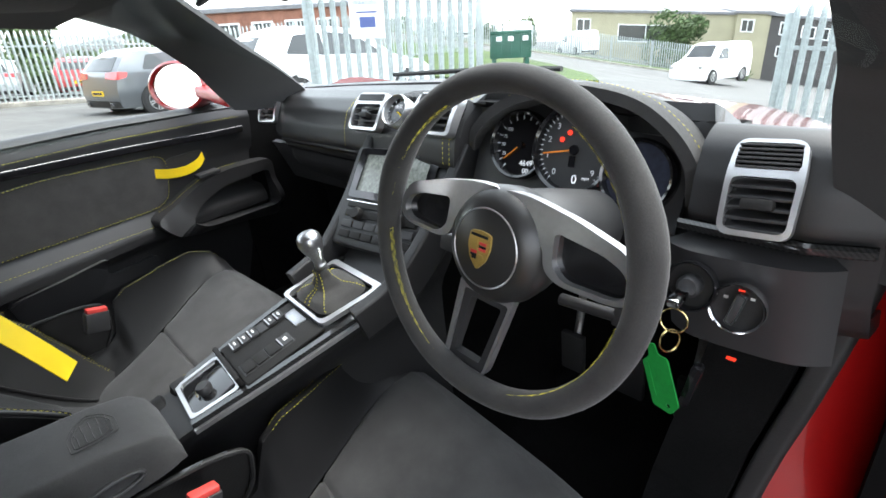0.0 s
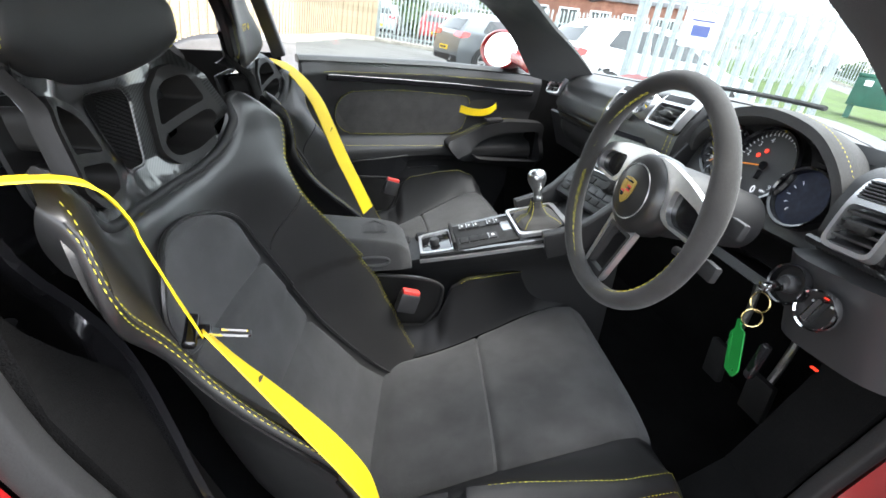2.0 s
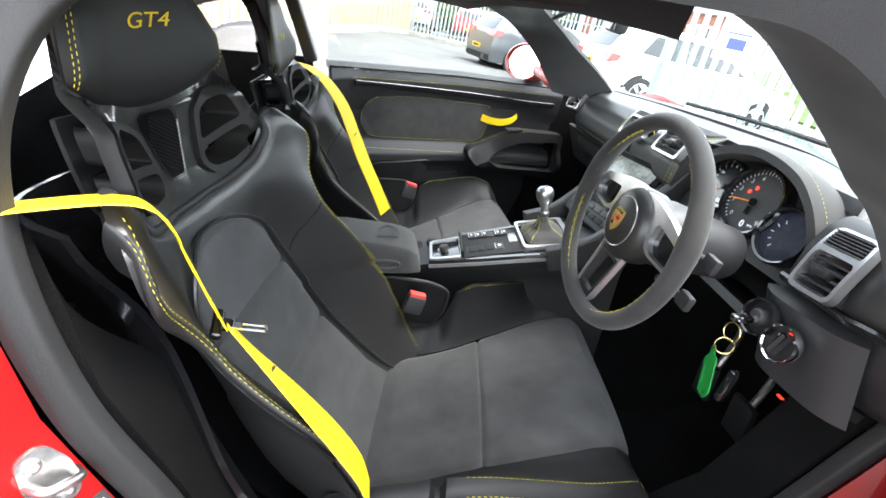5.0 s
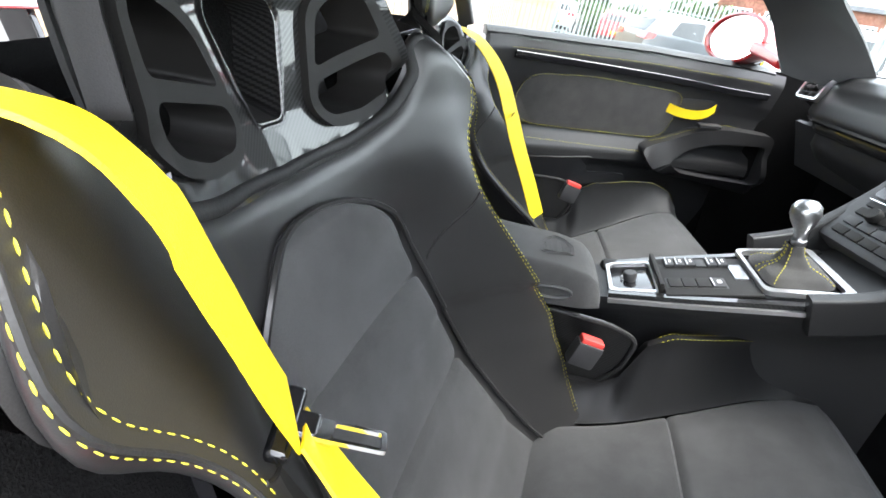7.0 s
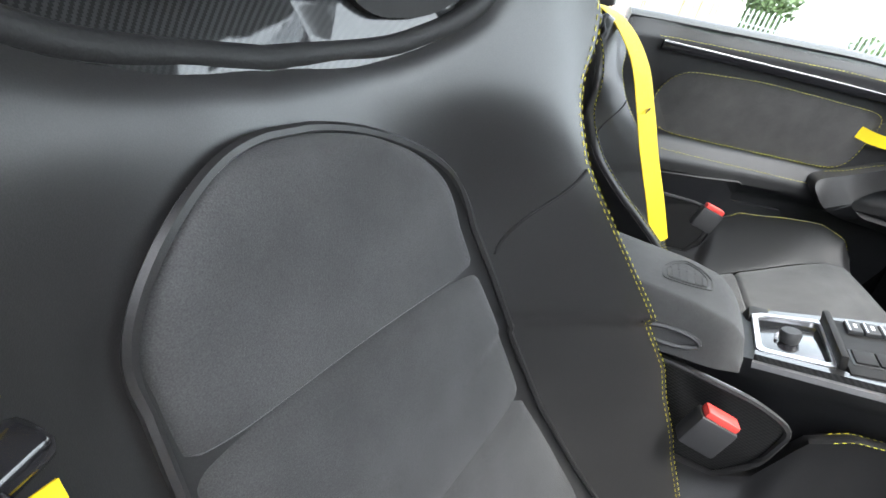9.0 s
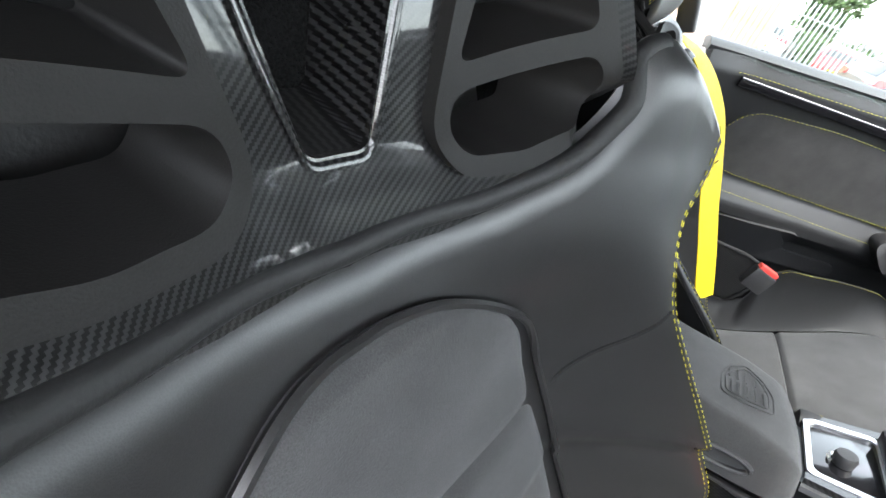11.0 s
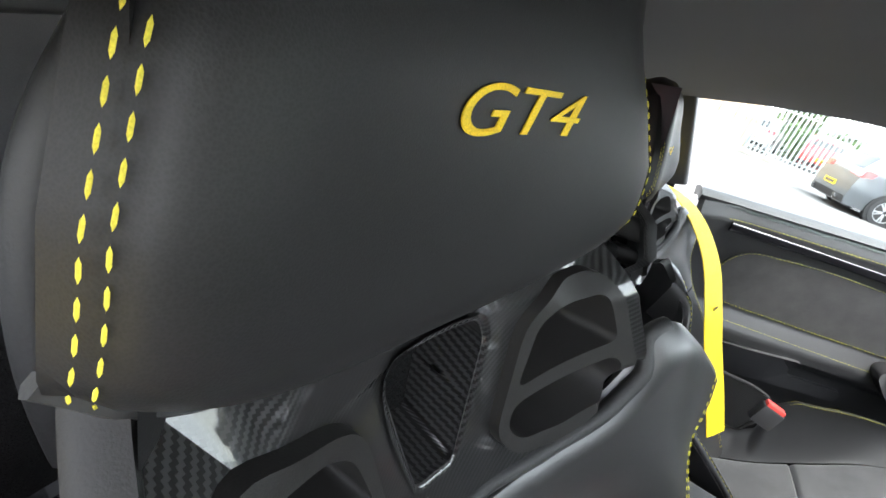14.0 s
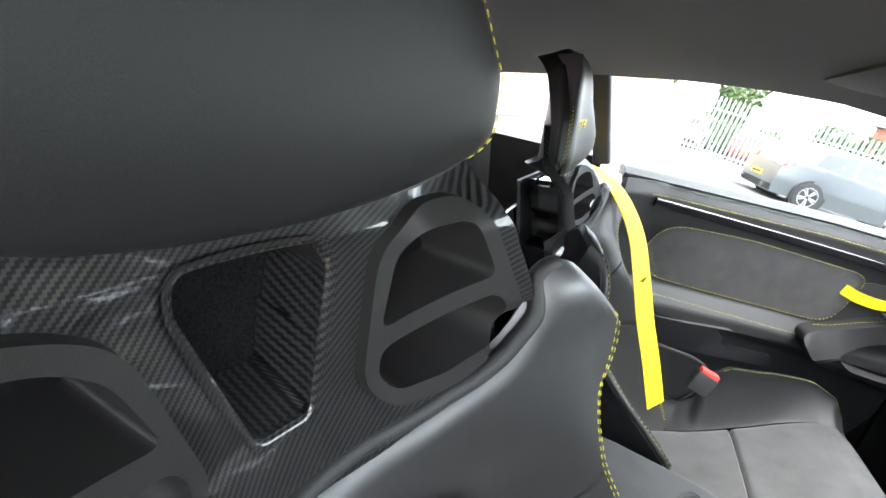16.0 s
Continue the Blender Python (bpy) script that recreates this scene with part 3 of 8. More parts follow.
RING = [(-0.050, 0.868), (-0.066, 0.940), (-0.088, 0.962), (-0.122, 0.968), (-0.136, 0.952), (-0.158, 0.892), (-0.146, 0.870), (-0.108, 0.849), (-0.068, 0.846)]
HOLE_UP = [(-0.064, 0.898), (-0.076, 0.938), (-0.092, 0.951), (-0.121, 0.956), (-0.129, 0.944), (-0.137, 0.922)]
HOLE_LOW = [(-0.060, 0.870), (-0.063, 0.886), (-0.139, 0.911), (-0.148, 0.892), (-0.138, 0.876), (-0.106, 0.860), (-0.072, 0.857)]


# the vent on the door side, a little narrower
RING_OUT = [(0.050, 0.846), (0.092, 0.849), (0.130, 0.866), (0.143, 0.890), (0.124, 0.950), (0.110, 0.964), (0.068, 0.948), (0.050, 0.934), (0.034, 0.866)]
HOLE_OUT_UP = [(0.122, 0.914), (0.116, 0.944), (0.106, 0.955), (0.070, 0.939), (0.058, 0.928), (0.047, 0.896)]
HOLE_OUT_LOW = [(0.054, 0.856), (0.088, 0.858), (0.119, 0.872), (0.131, 0.887), (0.124, 0.903), (0.046, 0.884), (0.042, 0.868)]


def seat_parts(seat):
    bm = bmesh.new()
    grid(bm, pad_point, 96, 60, 0.012, flip=True)
    part("backrest", bm, LEATHER, seat, "smooth black leather side bolsters and shoulders")
    # suede insert of the backrest, quilted across
    def insert(u, v):
        z = 0.305 + (0.7915 - 0.305) * math.sin(v * math.pi / 2) ** 0.9
        h = insert_half(z)
        s = lerp(-1, 1, u)
        x = s * h * (1.0 if s < 0 else 0.78) + 0.012
        puff = 0.010 * (1 - s ** 6) + 0.006 * abs(math.sin((z - 0.517) / 0.145 * math.pi)) ** 0.5
        for q in (0.662, 0.517):
            puff -= 0.009 * math.exp(-((z - q) / 0.0045) ** 2)
        return (x, back_front(x, z) - 0.002 + puff - 0.012 * max(0, abs(s) - 0.93) / 0.07 * min(1, h / 0.06) - 0.012 * smooth((z - 0.780) / 0.0115), z)
    bm = bmesh.new()
    grid(bm, insert, 36, 110, 0.01, flip=True)
    part("back_insert", bm, SUEDE, seat, "dark grey suede quilted centre panel")
    edge = [(insert_half(q), q) for q in [lerp(0.31, 0.7915, math.sin(k / 80 * math.pi / 2)) for k in range(81)]]
    edge = [(-x, z) for x, z in edge] + [(x * 0.78, z) for x, z in reversed(edge)]
    bm = bmesh.new()
    tube(bm, [(x * 1.02 + 0.012, back_front(x * 1.02 + 0.012, z) + 0.006, z) for x, z in edge], 0.0032, 6)
    part("piping", bm, LEATHER, seat, "black piping round the centre panel")
    # seams across the bolsters
    for s in (-1, 1):
        bm = bmesh.new()
        tube(bm, [(s * lerp(0.154, 0.214, t), back_front(s * lerp(0.154, 0.214, t), lerp(0.672, 0.752, t ** 0.8)) + 0.0008, lerp(0.672, 0.752, t ** 0.8)) for t in [k / 24 for k in range(25)]], 0.0016, 5)
        part("seam", bm, RUBBER, seat)
    # yellow double stitching on the bolster edges
    for s in (-1, 1):
        for du in (0.965, 1.035) if s > 0 else (0.985, 1.02):
            bm = bmesh.new()
            line = [Vector(pad_point((s * du + 1.5) / 3.0, k / 60)) for k in range(4, 60)]
            line = [p + Vector((s * 0.0008, 0.0012, 0)) for p in line]
            stitches(bm, line, 0.0052, 0.0026, 0.00045)
            part("stitching", bm, THREAD, seat, "yellow contrast stitching")
    bm = bmesh.new()
    tube(bm, [Vector(pad_point(2.5 / 3.0, k / 60)) + Vector((0.0004, 0.0002, 0)) for k in range(2, 60)], 0.0016, 6)
    part("seam", bm, RUBBER, seat)
    # carbon frame with its openings
    zt = [(-0.175, 0.846), (-0.168, 0.905), (-0.156, 0.940), (-0.132, 1.000), (-0.105, 1.05), (0.100, 1.05), (0.120, 1.000), (0.141, 0.940), (0.153, 0.905), (0.162, 0.846), (0.12, 0.822), (0, 0.815), (-0.12, 0.822)]
    outline = dense(rounded([Vector(p) for p in zt], 0.012, 3), 0.012)
    hole_c = dense(rounded([Vector(p) for p in ((-0.022, 0.862), (0.008, 0.862), (0.030, 0.935), (0.026, 0.948), (-0.036, 0.948), (-0.042, 0.935))], 0.006, 4), 0.006)
    rings = [dense(rounded([Vector(p) for p in RING], 0.012, 4), 0.008), dense(rounded([Vector(p) for p in RING_OUT], 0.012, 4), 0.008)]
    bm = bmesh.new()
    panel(bm, [outline, hole_c] + rings, lambda p: (p[0], carbon_y(p[0], p[1]), p[1]), lambda p: (0, -0.014, 0))
    part("carbon_frame", bm, CARBON, seat, "glossy carbon fibre upper frame")
    bm = bmesh.new()
    panel(bm, [[Vector((p[0] * (0.82 if p[0] < 0 else 0.62), min(p[1], 0.95))) for p in outline if p[1] < 0.99]], lambda p: (p[0], table(p[1], BACK) + 2.2 * p[0] * p[0] - 0.062, p[1]), lambda p: (0, -0.006, 0))
    part("frame_backing", bm, RUBBER, seat, "dark backing behind the carbon frame")
    # chute of the middle opening
    bm = bmesh.new()
    n = len(hole_c)
    def chute(u, v):
        # a rolled lip, then walls running back, the floor sloping up
        p = hole_c[int(round(u * n)) % n]
        c = Vector((-0.006, 0.912))
        if v < 0.4:
            a = v / 0.4 * math.pi / 2
            out, y = 0.0055 * (1 - math.sin(a)), 0.0055 * math.cos(a) - 0.0030
            deep = 0.0
        else:
            deep = (v - 0.4) / 0.6
            out, y = -0.004 * deep, -0.0030 - 0.048 * deep
        d = (p - c).normalized()
        q = p + d * out
        return (q[0], carbon_y(p[0], p[1]) + y, q[1] + (0.014 * deep if p[1] < 0.90 else 0))
    grid(bm, chute, n, 10)
    back = [Vector((-0.004, 0.915)) + (p - Vector((-0.004, 0.915))) * 0.95 for p in hole_c]
    part("belt_slot", bm, CARBON, seat, "lacquered carbon slot with a rolled lip")
    bm = bmesh.new()
    panel(bm, [back], lambda p: (p[0], carbon_y(p[0], p[1]) - 0.036, p[1]), lambda p: (0, -0.004, 0))
    part("slot_back", bm, CARPET, seat, "dark cover behind the slot")
    # matt vent surrounds, each with two openings and a bar between
    for loop, h1, h2 in ((RING, HOLE_UP, HOLE_LOW), (RING_OUT, HOLE_OUT_UP, HOLE_OUT_LOW)):
        L = [dense(rounded([Vector(p) for p in q], r, 5), 0.006) for q, r in ((loop, 0.014), (h1, 0.008), (h2, 0.009))]
        bm = bmesh.new()
        panel(bm, L, lambda p: (p[0], carbon_y(p[0], p[1]) + 0.007, p[1]), lambda p: (0, -0.016, 0))
        for hole in L[1:]:
            m = len(hole)
            hc = sum((p for p in hole), Vector((0, 0))) / m
            def funnel(u, v, hole=hole, m=m, hc=hc):
                p = hole[int(round(u * m)) % m]
                q = hc + (p - hc) * (1.0 - 0.10 * v)
                return (q[0], carbon_y(p[0], p[1]) + 0.007 - 0.050 * v + 0.0025 * math.sin(v * math.pi), q[1])
            grid(bm, funnel, m, 5)
        es = [e for e in bm.edges if e.is_manifold and e.calc_face_angle(0) > 1.0]
        bmesh.ops.bevel(bm, geom=es, offset=0.0042, segments=3, affect='EDGES')
        part("vent_surround", bm, GREY_PLASTIC, seat, "matt black plastic vent surround with two openings")
    # rim between carbon and leather
    bm = bmesh.new()
    lip = [pad_point((s / 3.0 + 0.5), 0.985) for s in [k / 96 for k in range(-80, 81)]]
    tube(bm, [(x, y - 0.002 - 0.012 * smooth((z - 0.88) / 0.03), z + 0.004) for x, y, z in lip], 0.0065, 12)
    part("rim", bm, RUBBER, seat, "black rubber lip along the shoulder edge")
    # seat shell behind and at the sides
    def shell(u, v):
        s = lerp(-1, 1, u)
        z = lerp(0.26, 0.88, v)
        w = table(z, WIDE) + (0.022 if s < 0 else -0.012)
        return (s * w, table(z, BACK) - 0.085 + 0.115 * s ** 6 * (1 if z > 0.35 else 0.8), z)
    bm = bmesh.new()
    grid(bm, shell, 30, 24, 0.008)
    def tray(u, v):
        s = lerp(-1, 1, u)
        y = lerp(0.12, 0.66, v)
        return (s * 0.285, y, 0.268 + 0.02 * s ** 8 + 0.04 * v)
    grid(bm, tray, 30, 14, 0.008)
    part("shell", bm, GLOSS_BLACK, seat, "black moulded seat shell")
    SIDE = [(0.84, 0.174), (0.905, 0.168), (0.94, 0.156), (1.0, 0.132)]
    bm = bmesh.new()
    def flank(u, v):
        z = lerp(0.902, 0.998, u)
        w = table(z, SIDE) - 0.015
        return (w - 0.003 + 0.007 * math.sin(v * math.pi * 0.5), carbon_y(w, z) + 0.003 - 0.012 * v, z)
    grid(bm, flank, 48, 8, 0.004, flip=True)
    part("frame_edge", bm, GREY_PLASTIC, seat, "black edge strip of the upper frame")
    # headrest
    def head(u, v):
        s = lerp(-1.0, 1.0, u)
        a = abs(s)
        t = v
        lo, hi = 0.954 + 0.034 * a ** 2.2 + 0.010 * max(0.0, s) ** 10, 1.172 - 0.030 * a ** 3
        z = lerp(lo, hi, t)
        w = table(z, [(0.96, 0.128), (1.0, 0.138), (1.06, 0.140), (1.12, 0.134), (1.18, 0.118)])
        w *= table(z, [(0.96, 0.98), (1.00, 1.00), (1.03, 0.975), (1.06, 0.92), (1.09, 0.86), (1.12, 0.78), (1.18, 0.62)]) if s > 0 else table(z, [(0.96, 1.0), (1.0, 1.04), (1.03, 1.0), (1.06, 0.84), (1.09, 0.68), (1.18, 0.50)])
        b = (1 - a ** 5) ** 0.5 * (1 - abs(2 * t - 1) ** 6) ** 0.5
        y = table(z, [(0.96, -0.064), (1.06, -0.066), (1.18, -0.076)]) + 1.3 * (s * w) ** 2 - 0.04 * s * w + 0.034 * b + 0.006 * max(0.0, s) ** 2
        y -= 0.0025 * math.exp(-((a - (0.970 if s > 0 else 0.950)) / 0.007) ** 2)
        return (s * w, y, z)
    bm = bmesh.new()
    grid(bm, head, 72, 44, 0.0)
    # its sides and back
    ringp = [head(k / 72, 0) for k in range(73)] + [head(1, k / 44) for k in range(1, 45)] + [head(1 - k / 72, 1) for k in range(1, 73)] + [head(0, 1 - k / 44) for k in range(1, 45)]
    m = len(ringp)
    def sidewall(u, v):
        p = Vector(ringp[int(round(u * (m - 1)))])
        c = Vector((0, p.y, 1.065))
        q = c + (p - c) * (1 + 0.012 * math.sin(min(1.0, v * 2.5) * math.pi) - 0.16 * v)
        return (q.x, p.y - (0.058 - 0.27 * max(0.0, p.x)) * v, q.z)
    grid(bm, sidewall, m - 1, 8)
    def rear_face(u, v):
        x = lerp(-0.115, 0.125, u)
        return (x, -0.096 + (4.0 * x * x if x > 0 else 0.22 * x), lerp(0.975, 1.16, v))
    grid(bm, rear_face, 16, 6)
    bmesh.ops.remove_doubles(bm, verts=bm.verts[:], dist=0.0004)
    headrest = part("headrest", bm, SHADE_LEATHER, seat, "black leather headrest pad")
    for s in (-1, 1):
        for a in ((0.962, 0.983) if s > 0 else (0.925, 0.974)):
            bm = bmesh.new()
            line = [Vector(head((s * a + 1) / 2, k / 60)) + Vector((0, 0.0012, 0)) for k in range(1, 59)]
            stitches(bm, line, 0.0046, 0.0020, 0.00042)
            part("stitching", bm, THREAD, headrest, "yellow stitching down the pad")
    bm = bmesh.new()
    tube(bm, [Vector(head(k / 60, 0.012)) + Vector((0, -0.004, -0.002)) for k in range(61)], 0.0028, 6)
    part("headrest_piping", bm, RUBBER, headrest)
    bm = writing("GT4", 0.047, 0.0008, 0.25)
    for v in bm.verts:
        # as read from in front: mirrored across, and wrapped on the pad
        x, z, d = -v.co.x * 0.95 + 0.011, 1.052 + v.co.y * 0.47, v.co.z * 0.3
        s = x / (0.129 if x > 0 else 0.128)
        lo, hi = 0.954 + 0.034 * abs(s) ** 2.2, 1.172 - 0.030 * abs(s) ** 3
        q = head((s + 1) / 2, (z - lo) / (hi - lo))
        v.co = (x, q[1] + 0.0006 + d, z)
    part("embroidery", bm, THREAD_EMB, headrest, "yellow embroidered lettering GT4", soft=False)
    # cushion
    CZ = [(0.18, 0.295), (0.25, 0.338), (0.33, 0.365), (0.43, 0.398), (0.54, 0.425), (0.62, 0.441), (0.66, 0.438), (0.69, 0.415), (0.705, 0.37)]
    def seat_pan(u, v, lo=0.19, hi=0.70):
        s = lerp(-1, 1, u)
        y = lerp(lo, hi, v)
        w = 0.178 + 0.012 * smooth((y - 0.2) / 0.3)
        x = s * w - 0.052 - 0.185 * (y - 0.17)
        reach = smooth((y - 0.30) / 0.36)
        x -= 0.075 * reach * smooth(0.5 - 0.5 * s)
        z = table(y, CZ) + 0.012 * (1 - s ** 4) - 0.006 - 0.030 * smooth((y - 0.20) / 0.3) * smooth(0.5 - 0.5 * s)
        z -= 0.008 * math.exp(-((y - 0.428) / 0.004) ** 2)
        z -= 0.010 * max(0, abs(s) - 0.94) / 0.06
        return (x, y, z)
    bm = bmesh.new()
    grid(bm, seat_pan, 36, 90, 0.03, flip=False)
    part("cushion", bm, SUEDE, seat, "dark grey suede seat cushion with a cross seam")
    IN_TOP = [(0.20, 0.40), (0.235, 0.395), (0.30, 0.395), (0.335, 0.420), (0.362, 0.500), (0.40, 0.522), (0.50, 0.520), (0.60, 0.508), (0.655, 0.480), (0.685, 0.43), (0.70, 0.37)]
    OUT_TOP = [(0.20, 0.520), (0.28, 0.535), (0.335, 0.540), (0.346, 0.515), (0.357, 0.545), (0.42, 0.538), (0.50, 0.520), (0.60, 0.496), (0.655, 0.476), (0.685, 0.43), (0.70, 0.37)]
    for s, tops in ((-1, IN_TOP), (1, OUT_TOP)):
        def side(u, v, s=s, tops=tops):
            y = lerp(0.20, 0.698, v)
            zc = table(y, CZ) - 0.012
            zt = max(table(y, tops), zc + 0.004)
            k = u * 3
            if k < 1:
                x, z = lerp(0.182, 0.234, smooth(k) ** 0.9), lerp(zc, zt, k * k * (2 - k))
            elif k < 2:
                q = k - 1
                x, z = 0.234 + 0.028 * math.sin(q * math.pi / 2), zt - 0.018 * (1 - math.cos(q * math.pi / 2))
            else:
                q = k - 2
                x, z = 0.262 - 0.004 * q, lerp(zt - 0.018, 0.29, q)
            taper = 0.02 * smooth((y - 0.55) / 0.15)
            if s > 0:
                x += 0.066 * min(1.0, k)
            if s < 0:
                x += 0.075 * smooth((y - 0.30) / 0.36)
                z -= 0.020 * smooth((y - 0.20) / 0.3)
            return (s * (x - taper) - 0.052 - 0.185 * (y - 0.17), y, z)
        bm = bmesh.new()
        grid(bm, side, 36, 70, 0.012, flip=s < 0)
        part("cushion_bolster", bm, SHADE_LEATHER, seat, "black leather cushion bolster")
        for k in (0.33, 0.56):
            bm = bmesh.new()
            line = [Vector(side(k, q / 60)) + Vector((0, 0, 0.0012)) for q in range(22, 58)]
            stitches(bm, line, 0.0052, 0.0026, 0.00045)
            part("stitching", bm, THREAD, seat, "yellow contrast stitching")
    # carbon cheek behind the buckle, with its rubber-edged opening
    bm = bmesh.new()
    cheek = [Vector(q) for q in ((0.17, 0.40), (0.19, 0.535), (0.30, 0.520), (0.345, 0.500), (0.335, 0.43), (0.29, 0.37))]
    panel(bm, [dense(rounded(cheek, 0.02, 4), 0.02)], lambda q: (-0.318 - 0.10 * (q[0] - 0.26), q[0], q[1]), lambda q: (-0.006, 0, 0))
    part("side_cheek", bm, CARBON, seat, "carbon side cheek beside the buckle")
    bm = bmesh.new()
    tube(bm, [(-0.315 - 0.10 * (q[0] - 0.26), q[0], q[1]) for q in dense(rounded(cheek, 0.02, 4), 0.02)], 0.004, 6, closed=True)
    part("cheek_edge", bm, RUBBER, seat)
    # runners
    for s in (-1, 1):
        bm = bmesh.new()
        box(bm, (s * 0.21 - 0.02, 0.16, 0.20), (s * 0.21 + 0.02, 0.62, 0.235), 0.004)
        box(bm, (s * 0.25 - 0.006, 0.20, 0.22), (s * 0.25 + 0.006, 0.58, 0.30), 0.003)
        part("runner", bm, STEEL, seat, "steel seat runner")


driver_seat = thing("bucket_seat", "black leather and suede bucket seat with carbon frame, driver side", "car seat", "bucket seats", base=pose(0.376, 0, 0, 0, 0, -9))
seat_parts(driver_seat)
PASSENGER = PASSENGER_AT @ pose(-0.352, -0.015, -0.005, 0, 0, -9)
copy_thing(driver_seat, CAR @ PASSENGER)["label"] = "black leather and suede bucket seat with carbon frame, beside the console"
for ob in driver_seat.children_recursive:
    # the driver seat is worn over towards the console
    ob.data = ob.data.copy()
    for v in ob.data.vertices:
        v.co.x += 0.16 * (min(v.co.z, 0.95) - 0.74)
# ---- dashboard ----
dash = thing("dashboard", "black leather dashboard with carbon trim and round air vents", "dashboard", base=DASH_AT)
SHIFT = [(-0.90, 0.20), (-0.74, 0.075), (-0.68, 0.035), (-0.58, 0.008), (-0.30, 0.0), (-0.12, -0.004), (0.10, -0.022), (0.30, -0.03), (0.52, -0.045), (0.62, -0.05), (0.68, -0.03), (0.73, 0.05)]
DASH_YZ = [(0.0, 1.16, 0.872), (0.18, 1.06, 0.893), (0.36, 0.96, 0.900), (0.48, 0.905, 0.894), (0.57, 0.872, 0.872), (0.66, 0.855, 0.840), (0.74, 0.847, 0.806), (0.78, 0.850, 0.798), (0.80, 0.862, 0.794), (0.88, 0.868, 0.730), (0.94, 0.91, 0.668), (1.0, 1.08, 0.62)]


def dash_point(x, k):
    y = table(k, [(q[0], q[1]) for q in DASH_YZ]) + table(x, SHIFT) * smooth(k * 2.2)
    z = table(k, [(q[0], q[2]) for q in DASH_YZ])
    z -= 0.11 * smooth((x - 0.05) / 0.6) * smooth((0.55 - k) / 0.4)
    # hollow for the instruments
    hollow = smooth((x - 0.135) / 0.012) * smooth((0.505 - x) / 0.012) * smooth((k - 0.46) / 0.05) * smooth((0.97 - k) / 0.06)
    y += 0.13 * hollow
    z -= 0.055 * hollow * smooth((0.80 - k) / 0.2)
    return Vector((x, y, z))


bm = bmesh.new()
grid(bm, lambda u, v: dash_point(lerp(-0.880, 0.668, u), v), 110, 64, 0.02, flip=True)
part("dash_pad", bm, DASH_SKIN, dash, "black leather dashboard pad")


def strip(name, x0, x1, k0, k1, mat, proud, label="", n=40):
    bm = bmesh.new()
    def f(u, v):
        x = lerp(x0, x1, u)
        p = dash_point(x, lerp(k0, k1, v))
        a, b = dash_point(x, lerp(k0, k1, v) + 0.01), dash_point(x, lerp(k0, k1, v) - 0.01)
        n_ = Vector((1, 0, 0)).cross(b - a).normalized()
        if n_.y > 0:
            n_ = -n_
        return p + n_ * proud * (1 - 0.6 * (2 * v - 1) ** 4)
    grid(bm, f, n, 8, 0.006, flip=True)
    return part(name, bm, mat, dash, label)


strip("trim_strip", -0.66, -0.135, 0.765, 0.835, CARBON_FINE, 0.010, "glossy carbon trim strip along the glovebox")
strip("trim_strip", 0.505, 0.665, 0.765, 0.805, CARBON_FINE, 0.012, "carbon trim strip beside the wheel")
# seams in the pad
for x in (-0.245, 0.098, 0.114):
    bm = bmesh.new()
    stitches(bm, [dash_point(x + 0.01 * k / 30, 0.40 + 0.36 * k / 30) + Vector((0, -0.002, 0.001)) for k in range(31)], 0.005, 0.003, 0.0005)
    part("stitching", bm, THREAD, dash, "yellow stitching on the dashboard")


def local_frame(origin, out, up=Vector((0, 0, 1))):
    """Axes for a fitting: x across, y up on its face, z out towards the cabin."""
    out = Vector(out).normalized()
    x = Vector(up).cross(out).normalized()
    y = out.cross(x)
    return Matrix((x, y, out)).transposed().to_4x4().copy(), Matrix.Translation(origin) @ Matrix((x, y, out)).transposed().to_4x4()


